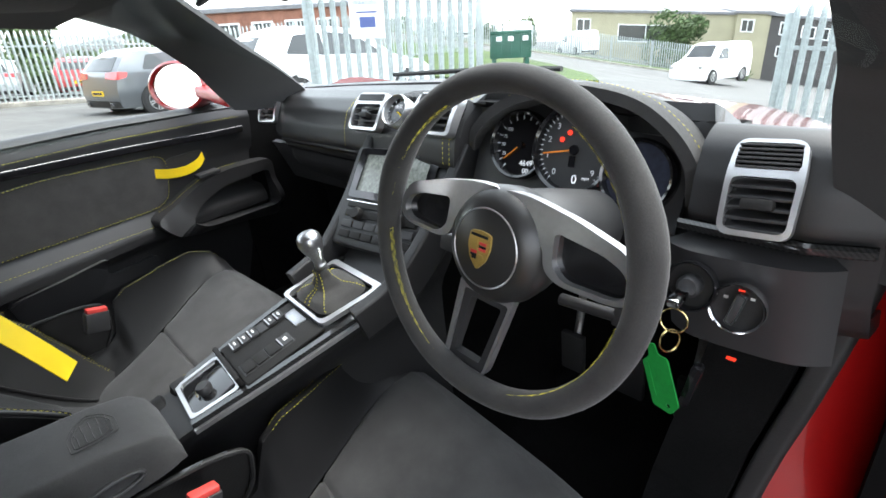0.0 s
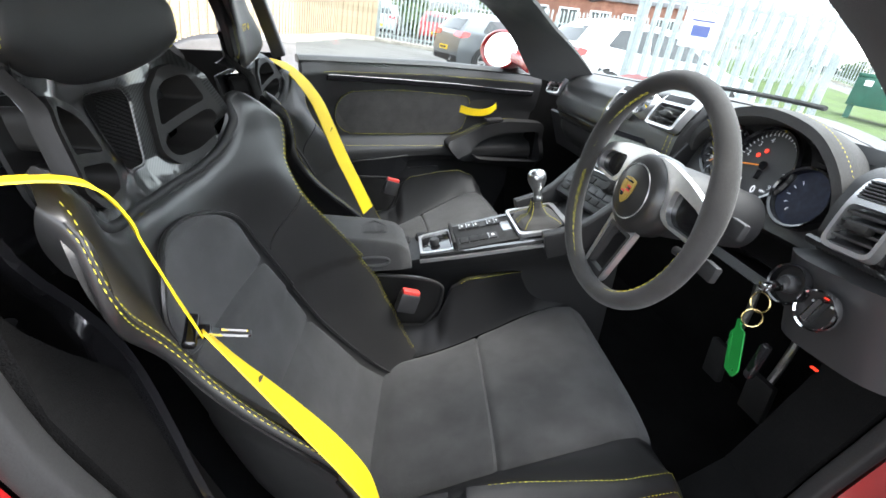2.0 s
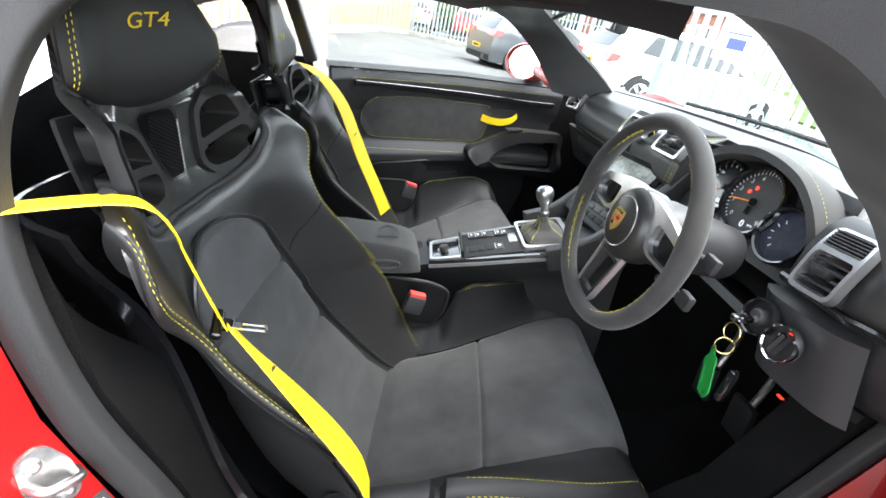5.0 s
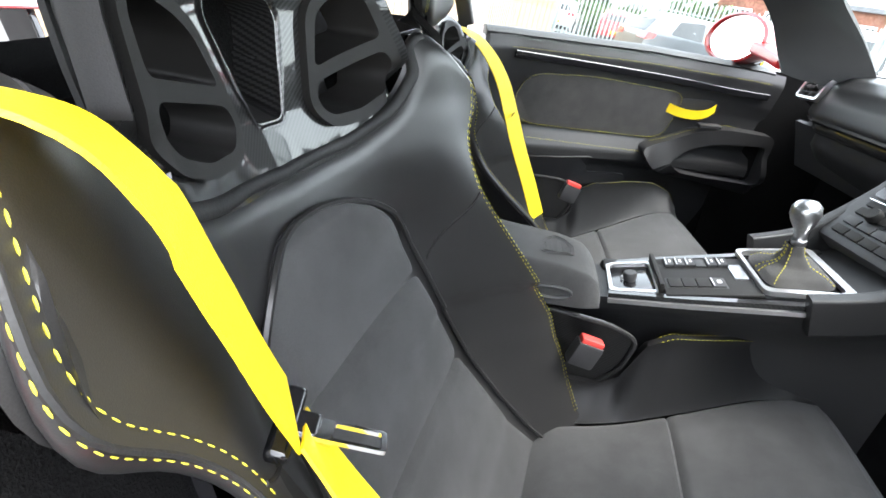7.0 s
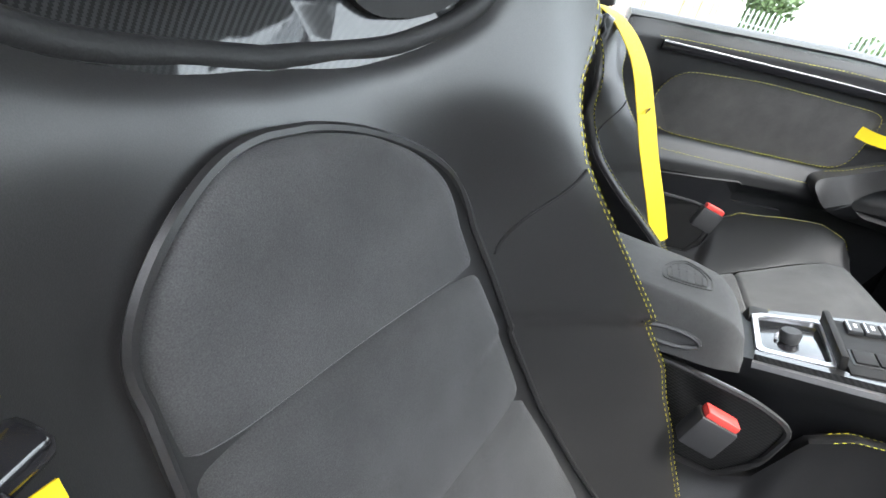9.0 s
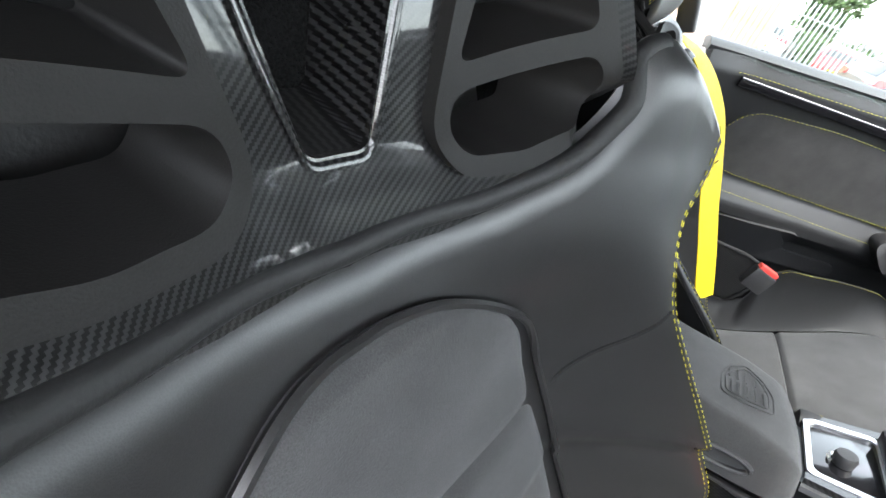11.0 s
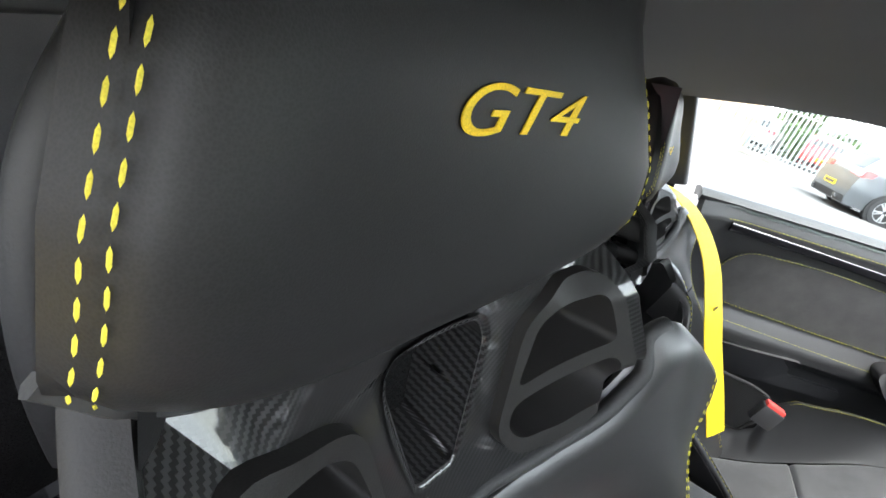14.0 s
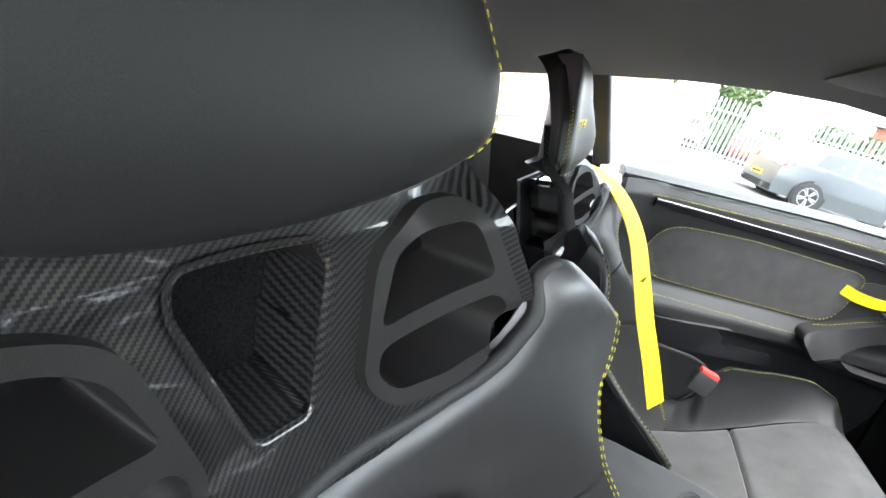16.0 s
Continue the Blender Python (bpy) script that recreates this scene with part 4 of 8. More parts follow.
def air_vent(parent, origin, out, w, h, slats, upper=0.0, skew=0.0, up=Vector((0, 0, 1))):
    """A framed air vent: silver surround, black box, slats, and a small grille above if upper is given."""
    _, M = local_frame(origin, out, up)
    def sk(p):
        return Vector((p[0] + skew * p[1], p[1]))
    H = h / 2 + upper
    outer = [sk(p) for p in ((-w / 2, -h / 2), (w / 2, -h / 2), (w / 2 * 1.05, h / 2), (w / 2 * 0.95, H), (-w / 2 * 0.9, H), (-w / 2 * 1.02, h / 2))]
    inner = [Vector(p) * 0.86 + Vector((0, 0.07 * upper)) for p in outer]
    ins = [sk(p) for p in ((-w / 2 * 0.84, -h / 2 * 0.82), (w / 2 * 0.84, -h / 2 * 0.82), (w / 2 * 0.88, h / 2 * 0.84), (-w / 2 * 0.86, h / 2 * 0.84))]
    loops = [dense(rounded(outer, min(w, h) * 0.2, 6), 0.006), dense(rounded(ins, min(w, h) * 0.14, 5), 0.006)]
    if upper:
        up_l = [sk(p) for p in ((-w / 2 * 0.86, h / 2 * 1.10), (w / 2 * 0.90, h / 2 * 1.10), (w / 2 * 0.82, H * 0.94), (-w / 2 * 0.78, H * 0.94))]
        loops.append(dense(rounded(up_l, 0.006, 4), 0.006))
    bm = bmesh.new()
    bow = lambda p: 0.010 - 0.35 * (p[1] ** 2) / max(H, 0.01) * 0.4
    panel(bm, loops, lambda p: M @ Vector((p[0], p[1], bow(p))), lambda p: M.to_3x3() @ Vector((0, 0, -0.016)))
    es = [e for e in bm.edges if e.is_manifold and e.calc_face_angle(0) > 0.9]
    bmesh.ops.bevel(bm, geom=es, offset=0.0022, segments=2, affect='EDGES')
    vent = part("air_vent", bm, SILVER, parent, "satin silver vent surround")
    bm = bmesh.new()
    box(bm, (-w / 2 * 0.88, -h / 2 * 0.86, -0.05), (w / 2 * 0.88, (H * 0.95 if upper else h / 2 * 0.9), -0.018), 0.004, M)
    part("vent_box", bm, PLASTIC, vent)
    for k in range(slats):
        q = lerp(-0.66, 0.66, k / (slats - 1)) * h / 2
        bm = bmesh.new()
        box(bm, (-w / 2 * 0.86, -0.0015, -0.014), (w / 2 * 0.86, 0.0015, 0.010), 0.001, M @ Matrix.Translation((skew * q, q, -0.004)) @ pose(0, 0, 0, 22))
        part("slat", bm, PLASTIC, vent)
    bm = bmesh.new()
    box(bm, (-0.013, -0.005, 0.0), (0.013, 0.005, 0.016), 0.003, M)
    part("thumb_tab", bm, GREY_PLASTIC, vent)
    if upper:
        for k in range(6):
            q = lerp(h / 2 * 1.14, H * 0.90, k / 5)
            bm = bmesh.new()
            box(bm, (-w / 2 * 0.82, q - 0.001, -0.014), (w / 2 * 0.84, q + 0.001, 0.002 + bow((0, q))), 0.0006, M)
            part("slat", bm, PLASTIC, vent)
    return vent


air_vent(dash, (0.582, 0.784, 0.832), (0.10, -0.90, 0.42), 0.058, 0.058, 5, upper=0.030)
air_vent(dash, (0.088, 0.835, 0.876), (0.0, -0.82, 0.55), 0.105, 0.052, 4, upper=0.020)
air_vent(dash, (-0.130, 0.850, 0.870), (0.0, -0.82, 0.55), 0.100, 0.056, 4, upper=0.020)
air_vent(dash, (-0.665, 0.872, 0.858), (0.25, -0.85, 0.45), 0.070, 0.055, 4, upper=0.016)

# speaker grille on top in the middle
bm = bmesh.new()
for k in range(16):
    x = lerp(-0.085, 0.085, k / 15)
    box(bm, (x - 0.002, 0.885, 0.8945), (x + 0.002, 0.945, 0.9025), 0.001)
part("top_grille", bm, PLASTIC, dash, "slotted black grille in the dashboard top")

# clock between the vents
def dial(parent, name, origin, out, r, face, label, ring=SILVER, depth=0.02, up=Vector((0, 0, 1))):
    _, M = local_frame(origin, out, up)
    bm = bmesh.new()
    lathe(bm, [(r * 1.12, -depth), (r * 1.14, 0.002), (r * 1.08, 0.006), (r * 1.0, 0.004), (r * 0.97, -0.006)], M, 40)
    ob = part(name, bm, ring, parent, label)
    bm = bmesh.new()
    lathe(bm, [(0, -0.006), (r * 0.985, -0.006), (r * 0.985, -0.008)], M, 40)
    part("dial_face", bm, face, ob)
    return ob, M


def ticks(parent, M, r, a0, a1, n, mat, long=0.12, wid=0.0012, z=-0.0052):
    bm = bmesh.new()
    for k in range(n):
        a = radians(lerp(a0, a1, k / (n - 1)))
        box(bm, (r * (1 - long), -wid / 2, z), (r, wid / 2, z + 0.0006), 0, M @ pose(0, 0, 0, 0, 0, 90 - math.degrees(a)))
    part("tick_marks", bm, mat, parent)


def hand(parent, M, r, a, mat, wid=0.0016, z=-0.003):
    bm = bmesh.new()
    box(bm, (-r * 0.1, -wid / 2, z), (r, wid / 2, z + 0.001), 0.0003, M @ pose(0, 0, 0, 0, 0, 90 - a))
    part("needle", bm, mat, parent)
    bm = bmesh.new()
    lathe(bm, [(0, z + 0.003), (r * 0.13, z + 0.003), (r * 0.15, z)], M, 20)
    part("needle_hub", bm, GLOSS_BLACK, parent)


clock, M = dial(dash, "clock", (-0.018, 0.838, 0.888), (0.1, -0.80, 0.58), 0.026, GLOSS_BLACK, "small round dashboard clock with a yellow hand")
ticks(clock, M, 0.024, 0, 330, 12, WHITE_INK, 0.2, 0.0014)
hand(clock, M, 0.018, 120, YELLOW, 0.0018)
bm = writing("15:32", 0.009, 0.0002)
bmesh.ops.transform(bm, matrix=M @ Matrix.Translation((0, 0.009, -0.0045)), verts=bm.verts[:])
part("clock_digits", bm, LIT_WHITE, clock, soft=False)

# hood over the instruments
HOOD = [(0.135, 0.86, 0.830), (0.155, 0.85, 0.862), (0.205, 0.842, 0.896), (0.268, 0.838, 0.920), (0.345, 0.834, 0.930), (0.43, 0.828, 0.918), (0.482, 0.822, 0.890), (0.512, 0.82, 0.850), (0.512, 0.83, 0.80)]
hood_c = smoothed(HOOD, 6)
bm = bmesh.new()
def hood_f(u, v):
    p = hood_c[int(round(u * (len(hood_c) - 1)))]
    q = p + Vector((0, 0.17 * v, 0))
    q.z = lerp(p.z, max(0.80, p.z - 0.12), v ** 1.6) if p.z > 0.86 else p.z
    q.z += 0.010 * math.sin(v * math.pi)
    q.x = lerp(p.x, 0.31 + (p.x - 0.31) * 0.9, v)
    return q
grid(bm, hood_f, len(hood_c) - 1, 14, 0.014)
part("instrument_hood", bm, SUEDE_RIM, dash, "black suede hood over the instruments")
bm = bmesh.new()
stitches(bm, [Vector(hood_f(k / 50, 0.10)) + Vector((0, 0, 0.0022)) for k in range(2, 49)], 0.004, 0.003, 0.0003)
part("stitching", bm, THREAD, dash)
bm = bmesh.new()
grid(bm, lambda u, v: (lerp(0.15, 0.485, u), 0.892 - 0.055 * v, lerp(0.872 + 0.03 * math.sin(u * math.pi), 0.76, v)), 16, 10, 0.01, flip=True)
part("binnacle_back", bm, PLASTIC, dash, "matt black instrument panel")
OUT = Vector((0.10, -0.93, 0.35))
cluster = thing("instrument_cluster", "three round instruments with orange needles under a black hood", "instruments", base=DASH_AT)
speedo, M = dial(cluster, "speedometer", (0.246, 0.856, 0.842), OUT, 0.044, GLOSS_BLACK, "black speedometer", ring=GLOSS_BLACK)
ticks(speedo, M, 0.042, 220, 430, 13, WHITE_INK, 0.12)
hand(speedo, M, 0.034, 232, NEEDLE)
bm = writing("4649", 0.011, 0.0002)
bmesh.ops.transform(bm, matrix=M @ Matrix.Translation((0.012, -0.026, -0.0045)), verts=bm.verts[:])
part("odometer", bm, LIT_WHITE, speedo, soft=False)
bm = writing("00", 0.010, 0.0002)
bmesh.ops.transform(bm, matrix=M @ Matrix.Translation((0.012, -0.037, -0.0045)), verts=bm.verts[:])
part("trip_meter", bm, LIT_WHITE, speedo, soft=False)
for txt, a in (("25", 245), ("50", 270), ("75", 292), ("100", 315)):
    bm = writing(txt, 0.007, 0.0002)
    aa = radians(a)
    bmesh.ops.transform(bm, matrix=M @ Matrix.Translation((0.031 * math.sin(aa), 0.031 * math.cos(aa), -0.0045)), verts=bm.verts[:])
    part("numeral", bm, WHITE_INK, speedo, soft=False)
tach_face = material("grey_dial", (0.028, 0.028, 0.029), 0.5, grain=0.1, grain_size=800)
tach, M = dial(cluster, "rev_counter", (0.346, 0.845, 0.846), OUT, 0.053, tach_face, "grey rev counter with red warning lamps", ring=GLOSS_BLACK)
ticks(tach, M, 0.053, 222, 498, 37, WHITE_INK, 0.10)
hand(tach, M, 0.046, 262, NEEDLE, 0.002)
for txt, a in (("0", 222), ("1", 258), ("2", 288), ("3", 318), ("4", 345), ("8", 100), ("9", 135)):
    bm = writing(txt, 0.011, 0.0002)
    aa = radians(a)
    bmesh.ops.transform(bm, matrix=M @ Matrix.Translation((0.040 * math.sin(aa), 0.040 * math.cos(aa), -0.0045)), verts=bm.verts[:])
    part("numeral", bm, WHITE_INK, tach, soft=False)
for dx, dy in ((-0.010, 0.022), (-0.020, 0.013)):
    bm = bmesh.new()
    lathe(bm, [(0, -0.0040), (0.0035, -0.0040), (0.0035, -0.005)], M @ Matrix.Translation((dx, dy, 0)), 12)
    part("warning_light", bm, LIT_RED, tach)
bm = bmesh.new()
box(bm, (-0.007, -0.022, -0.0052), (0.002, -0.008, -0.0045), 0, M)
part("display_window", bm, GLOSS_BLACK, tach)
bm = writing("0", 0.016, 0.0002)
bmesh.ops.transform(bm, matrix=M @ Matrix.Translation((0.004, -0.038, -0.0045)), verts=bm.verts[:])
part("speed_digits", bm, LIT_WHITE, tach, soft=False)
bm = writing("MPH", 0.005, 0.0002)
bmesh.ops.transform(bm, matrix=M @ Matrix.Translation((0.020, -0.036, -0.0045)), verts=bm.verts[:])
part("speed_unit", bm, LIT_WHITE, tach, soft=False)
blue = material("blue_screen", (0.008, 0.010, 0.016), 0.3, grain=0.6, grain_size=160, patch=0.8, patch_size=60, emit=(0.10, 0.12, 0.22, 0.008))
info, M = dial(cluster, "information_display", (0.434, 0.842, 0.822), OUT, 0.040, blue, "round blue information screen", ring=GLOSS_BLACK)
ticks(info, M, 0.026, 215, 330, 5, WHITE_INK, 0.2, 0.0012)

# centre stack: screen, buttons
_, SM = local_frame((-0.010, 0.785, 0.755), (0.10, -0.72, 0.62))
bm = bmesh.new()
box(bm, (-0.125, -0.115, -0.05), (0.125, 0.085, 0.0), 0.010, SM)
stack = part("control_panel", bm, PLASTIC, dash, "black centre stack with screen and controls")
bm = bmesh.new()
panel(bm, [dense(rounded([Vector(p) for p in ((-0.100, -0.022), (0.100, -0.022), (0.104, 0.078), (-0.104, 0.078))], 0.008), 0.01), rounded([Vector(p) for p in ((-0.084, -0.008), (0.084, -0.008), (0.084, 0.066), (-0.084, 0.066))], 0.003)],
      lambda p: SM @ Vector((p[0], p[1], 0.006)), lambda p: SM.to_3x3() @ Vector((0, 0, -0.008)))
part("screen_frame", bm, GLOSS_BLACK, stack)
screen_m = material("map_screen", (0.10, 0.11, 0.10), 0.25, grain=0.7, grain_size=140, patch=0.35, patch_size=40, emit=(0.28, 0.32, 0.30, 0.05))
bm = bmesh.new()
box(bm, (-0.085, -0.009, 0.000), (0.085, 0.067, 0.0022), 0.0005, SM)
part("map_display", bm, screen_m, stack, "lit navigation screen showing a grey-green map")
for row, (q, hgt, cols) in enumerate(((-0.036, 0.009, 1), (-0.052, 0.014, 4), (-0.073, 0.014, 6), (-0.093, 0.014, 6))):
    for k in range(cols):
        w = 0.19 / cols
        x = -0.095 + w * (k + 0.5)
        bm = bmesh.new()
        box(bm, (x - w / 2 + 0.0012, q - hgt / 2, -0.002), (x + w / 2 - 0.0012, q + hgt / 2, 0.0045), 0.0015, SM)
        part("button", bm, GREY_PLASTIC if row != 2 else PLASTIC, stack)
for x in (-0.055, 0.055):
    bm = bmesh.new()
    lathe(bm, [(0.012, 0), (0.012, 0.010), (0.010, 0.013), (0, 0.013)], SM @ Matrix.Translation((x, -0.053, 0.003)), 24)
    part("knob", bm, GREY_PLASTIC, stack)
bm = bmesh.new()
box(bm, (-0.098, -0.0295, 0.002), (0.098, -0.0275, 0.0062), 0.0006, SM)
part("chrome_strip", bm, CHROME, stack)
# sloping cheeks from the dashboard down to the console
for s in (-1, 1):
    bm = bmesh.new()
    sweep(bm, smoothed([(s * 0.135 - 0.005, 0.86, 0.83), (s * 0.132 - 0.005, 0.80, 0.76), (s * 0.125, 0.735, 0.70), (s * 0.118, 0.675, 0.655), (s * 0.110, 0.60, 0.632)], 6),
          rounded([Vector(p) for p in ((-0.012, -0.05), (0.012, -0.05), (0.012, 0.010), (-0.012, 0.010))], 0.006), ref=Vector((0, -0.6, 0.8)))
    part("stack_cheek", bm, DASH_SKIN, dash)

# right-hand switch panel below the trim
bm = bmesh.new()
grid(bm, lambda u, v: (lerp(0.495, 0.650, u), lerp(0.775, 0.800, v) + 0.02 * (2 * u - 1) ** 4 + 0.012 * u, lerp(0.775, 0.655, v) - 0.0 * u), 18, 12, 0.03, flip=True)
panel_r = part("switch_panel", bm, PLASTIC, dash, "black lower panel with the light switch")
OUTR = Vector((0.05, -0.95, 0.25))
sw, M = dial(dash, "light_switch", (0.580, 0.768, 0.732), OUTR, 0.0225, RUBBER, "round headlight switch in a chrome ring", ring=CHROME, depth=0.006)
bm = bmesh.new()
box(bm, (-0.0038, -0.0155, -0.006), (0.0038, 0.0155, 0.008), 0.0025, M @ pose(0, 0, 0, 0, 0, -14))
part("switch_knob", bm, PLASTIC, sw)
bm = bmesh.new()
panel(bm, [dense(rounded([Vector(p) for p in ((-0.0044, -0.0162), (0.0044, -0.0162), (0.0044, 0.0162), (-0.0044, 0.0162))], 0.003), 0.004), dense(rounded([Vector(p) for p in ((-0.0032, -0.0148), (0.0032, -0.0148), (0.0032, 0.0148), (-0.0032, 0.0148))], 0.002), 0.004)],
      lambda p: M @ pose(0, 0, 0, 0, 0, -14) @ Vector((p[0], p[1], 0.0085)), lambda p: M.to_3x3() @ Vector((0, 0, -0.002)))
part("knob_edge", bm, CHROME, sw)
bm = bmesh.new()
box(bm, (-0.0028, 0.0158, -0.005), (0.0028, 0.0172, -0.004), 0, M)
part("indicator_light", bm, LIT_RED, sw)
for a in (-62, 45, 300):
    bm = bmesh.new()
    aa = radians(a)
    box(bm, (0.0145 * math.sin(aa) - 0.002, 0.0145 * math.cos(aa) - 0.0012, -0.0055), (0.0145 * math.sin(aa) + 0.002, 0.0145 * math.cos(aa) + 0.0012, -0.0050), 0, M)
    part("switch_mark", bm, WHITE_INK, sw)
ign, M = dial(dash, "ignition_lock", (0.535, 0.766, 0.743), OUTR, 0.0235, RUBBER, "ignition lock beside the light switch", ring=GLOSS_BLACK, depth=0.006)
bm = bmesh.new()
lathe(bm, [(0.012, -0.006), (0.012, 0.004), (0.009, 0.008), (0, 0.008)], M, 20)
part("lock_barrel", bm, PLASTIC, ign)
# lower knee panel
bm = bmesh.new()
grid(bm, lambda u, v: (lerp(0.12, 0.615, u), lerp(0.825, 0.99, v ** 1.3) + 0.03 * (1 - u), lerp(0.675, 0.585, v) + 0.03 * math.sin(u * math.pi) * v), 24, 10, 0.015, flip=True)
part("knee_panel", bm, DASH_SKIN, dash, "black knee panel under the dashboard")
bm = bmesh.new()
box(bm, (0.560, 0.815, 0.632), (0.570, 0.819, 0.634), 0.0005)
part("footwell_light", bm, LIT_RED, dash)
# glovebox side
bm = bmesh.new()
grid(bm, lambda u, v: (lerp(-0.70, -0.13, u), lerp(0.872, 0.91, v), lerp(0.775, 0.66, v)), 20, 6, 0.012, flip=True)
part("glovebox_lid", bm, DASH_SKIN, dash, "black glovebox lid")

# ---- key in the ignition, with its tag ----
keys = thing("car_key", "car key in the ignition with green plastic tag", "key", base=DASH_AT)
bm = bmesh.new()
box(bm, (0.529, 0.728, 0.736), (0.541, 0.762, 0.746), 0.003)
part("key_head", bm, CHROME, keys)
for c, r, tilt in (((0.535, 0.735, 0.718), 0.013, 10), ((0.533, 0.733, 0.694), 0.012, 65)):
    bm = bmesh.new()
    m = Matrix.Translation(c) @ pose(0, 0, 0, 80, 0, tilt)
    tube(bm, [m @ Vector((r * math.cos(a), r * math.sin(a), 0)) for a in [2 * math.pi * k / 24 for k in range(24)]], 0.0011, 6, closed=True)
    part("ring", bm, BRASS, keys, "brass split ring")
TAG = Matrix.Translation((0.526, 0.729, 0.645)) @ pose(0, 0, 0, 84, -24, -12)
bm = bmesh.new()
panel(bm, [dense(rounded([Vector(p) for p in ((-0.017, -0.032), (0.004, -0.040), (0.017, -0.030), (0.017, 0.022), (0.006, 0.026), (0.005, 0.038), (-0.004, 0.038), (-0.006, 0.024), (-0.017, 0.018))], 0.003), 0.006), [Vector((0.003 + 0.0028 * math.cos(a), -0.031 + 0.0028 * math.sin(a))) for a in [2 * math.pi * k / 12 for k in range(12)]]],
      lambda p: TAG @ Vector((p[0], p[1], 0.001)), lambda p: TAG.to_3x3() @ Vector((0, 0, -0.002)))
part("tag", bm, GREEN_TAG, keys, "green plastic key tag")
bm = bmesh.new()
box(bm, (-0.012, -0.020, 0.0008), (-0.009, 0.016, 0.0016), 0, TAG)
part("tag_rib", bm, GREEN_TAG, keys)
bm = bmesh.new()
box(bm, (0.548, 0.735, 0.612), (0.560, 0.747, 0.672), 0.005, Matrix.Translation((0.55, 0.74, 0.64)) @ pose(0, 0, 0, 0, 12, 0) @ Matrix.Translation((-0.55, -0.74, -0.64)))
part("key_fob", bm, GLOSS_BLACK, keys, "black remote key fob")

# ---- steering wheel ----
wheel = thing("steering_wheel", "grey suede steering wheel with silver spokes and yellow stitching", "steering wheel", base=WHEEL_AT @ Matrix.Translation((0.408, 0.612, 0.822)))
n_w = Vector((-0.034, -0.955, 0.295)).normalized()
WX = Vector((0, 0, 1)).cross(n_w).normalized()
WM = (Matrix((WX, n_w.cross(WX), n_w)).transposed().to_4x4()) @ pose(0, 0, 0, 0, 0, -4)
def wpt(r, a, h=0.0):
    a = radians(a)
    return WM @ Vector((r * math.sin(a), r * math.cos(a), h))
bm = bmesh.new()
R0 = 0.1635
prof_n = 16
ring_path = 72
rings = []
for k in range(ring_path):
    a = 360 * k / ring_path
    fat = 1.0 + 0.16 * math.exp(-(((a + 180) % 360 - 180 - 72) / 16) ** 2) + 0.16 * math.exp(-(((a + 180) % 360 - 180 + 72) / 16) ** 2)
    flat = 0.004 * math.exp(-((a - 180) / 28) ** 2)
    rings.append([bm.verts.new(wpt(R0 - flat + 0.0135 * fat * math.cos(2 * math.pi * j / prof_n), a, 0.0152 * fat * math.sin(2 * math.pi * j / prof_n))) for j in range(prof_n)])
for k in range(ring_path):
    A, B = rings[k], rings[(k + 1) % ring_path]
    for j in range(prof_n):
        bm.faces.new((A[j], A[(j + 1) % prof_n], B[(j + 1) % prof_n], B[j]))
part("rim", bm, SUEDE_RIM, wheel, "dark grey suede wheel rim")
bm = bmesh.new()
for lo, hi in ((-160, -98), (-82, -30), (30, 82), (98, 160), (196, 164)):
    n = 90
    for sgn in (0, 1):
        zig = [wpt(R0 - 0.0130, lerp(lo, hi, k / n), 0.008 * (1 if (k + sgn) % 2 else -0.5) + 0.002) for k in range(n + 1)]
        stitches(bm, zig, 0.0045, 0.0012, 0.0002)
part("rim_stitching", bm, THREAD, wheel, "yellow cross-stitching inside the rim")
bm = bmesh.new()
for a in (68, -68):
    tube(bm, [wpt(R0 + 0.0138 * math.cos(q), a, 0.0156 * math.sin(q)) for q in [2 * math.pi * k / 20 for k in range(20)]], 0.0009, 5, closed=True)
part("rim_seam", bm, RUBBER, wheel)
# hub and airbag cover
bm = bmesh.new()
def dome(r):
    return -0.008 + 0.022 * (1 - (r / 0.062) ** 2.6) if r < 0.062 else -0.008
lathe(bm, [(0, dome(0)), (0.02, dome(0.02)), (0.040, dome(0.04)), (0.0405, dome(0.04) - 0.001), (0.0425, dome(0.0425)), (0.055, dome(0.055)), (0.061, -0.012), (0.063, -0.022), (0.060, -0.045), (0.04, -0.06)], WM, 56)
part("airbag_cover", bm, LEATHER, wheel, "round black leather airbag cover")
bm = bmesh.new()
tube(bm, [WM @ Vector((0.0412 * math.cos(a), 0.0412 * math.sin(a), dome(0.0412) + 0.0006)) for a in [2 * math.pi * k / 48 for k in range(48)]], 0.0009, 6, closed=True)
part("trim_ring", bm, SILVER, wheel)
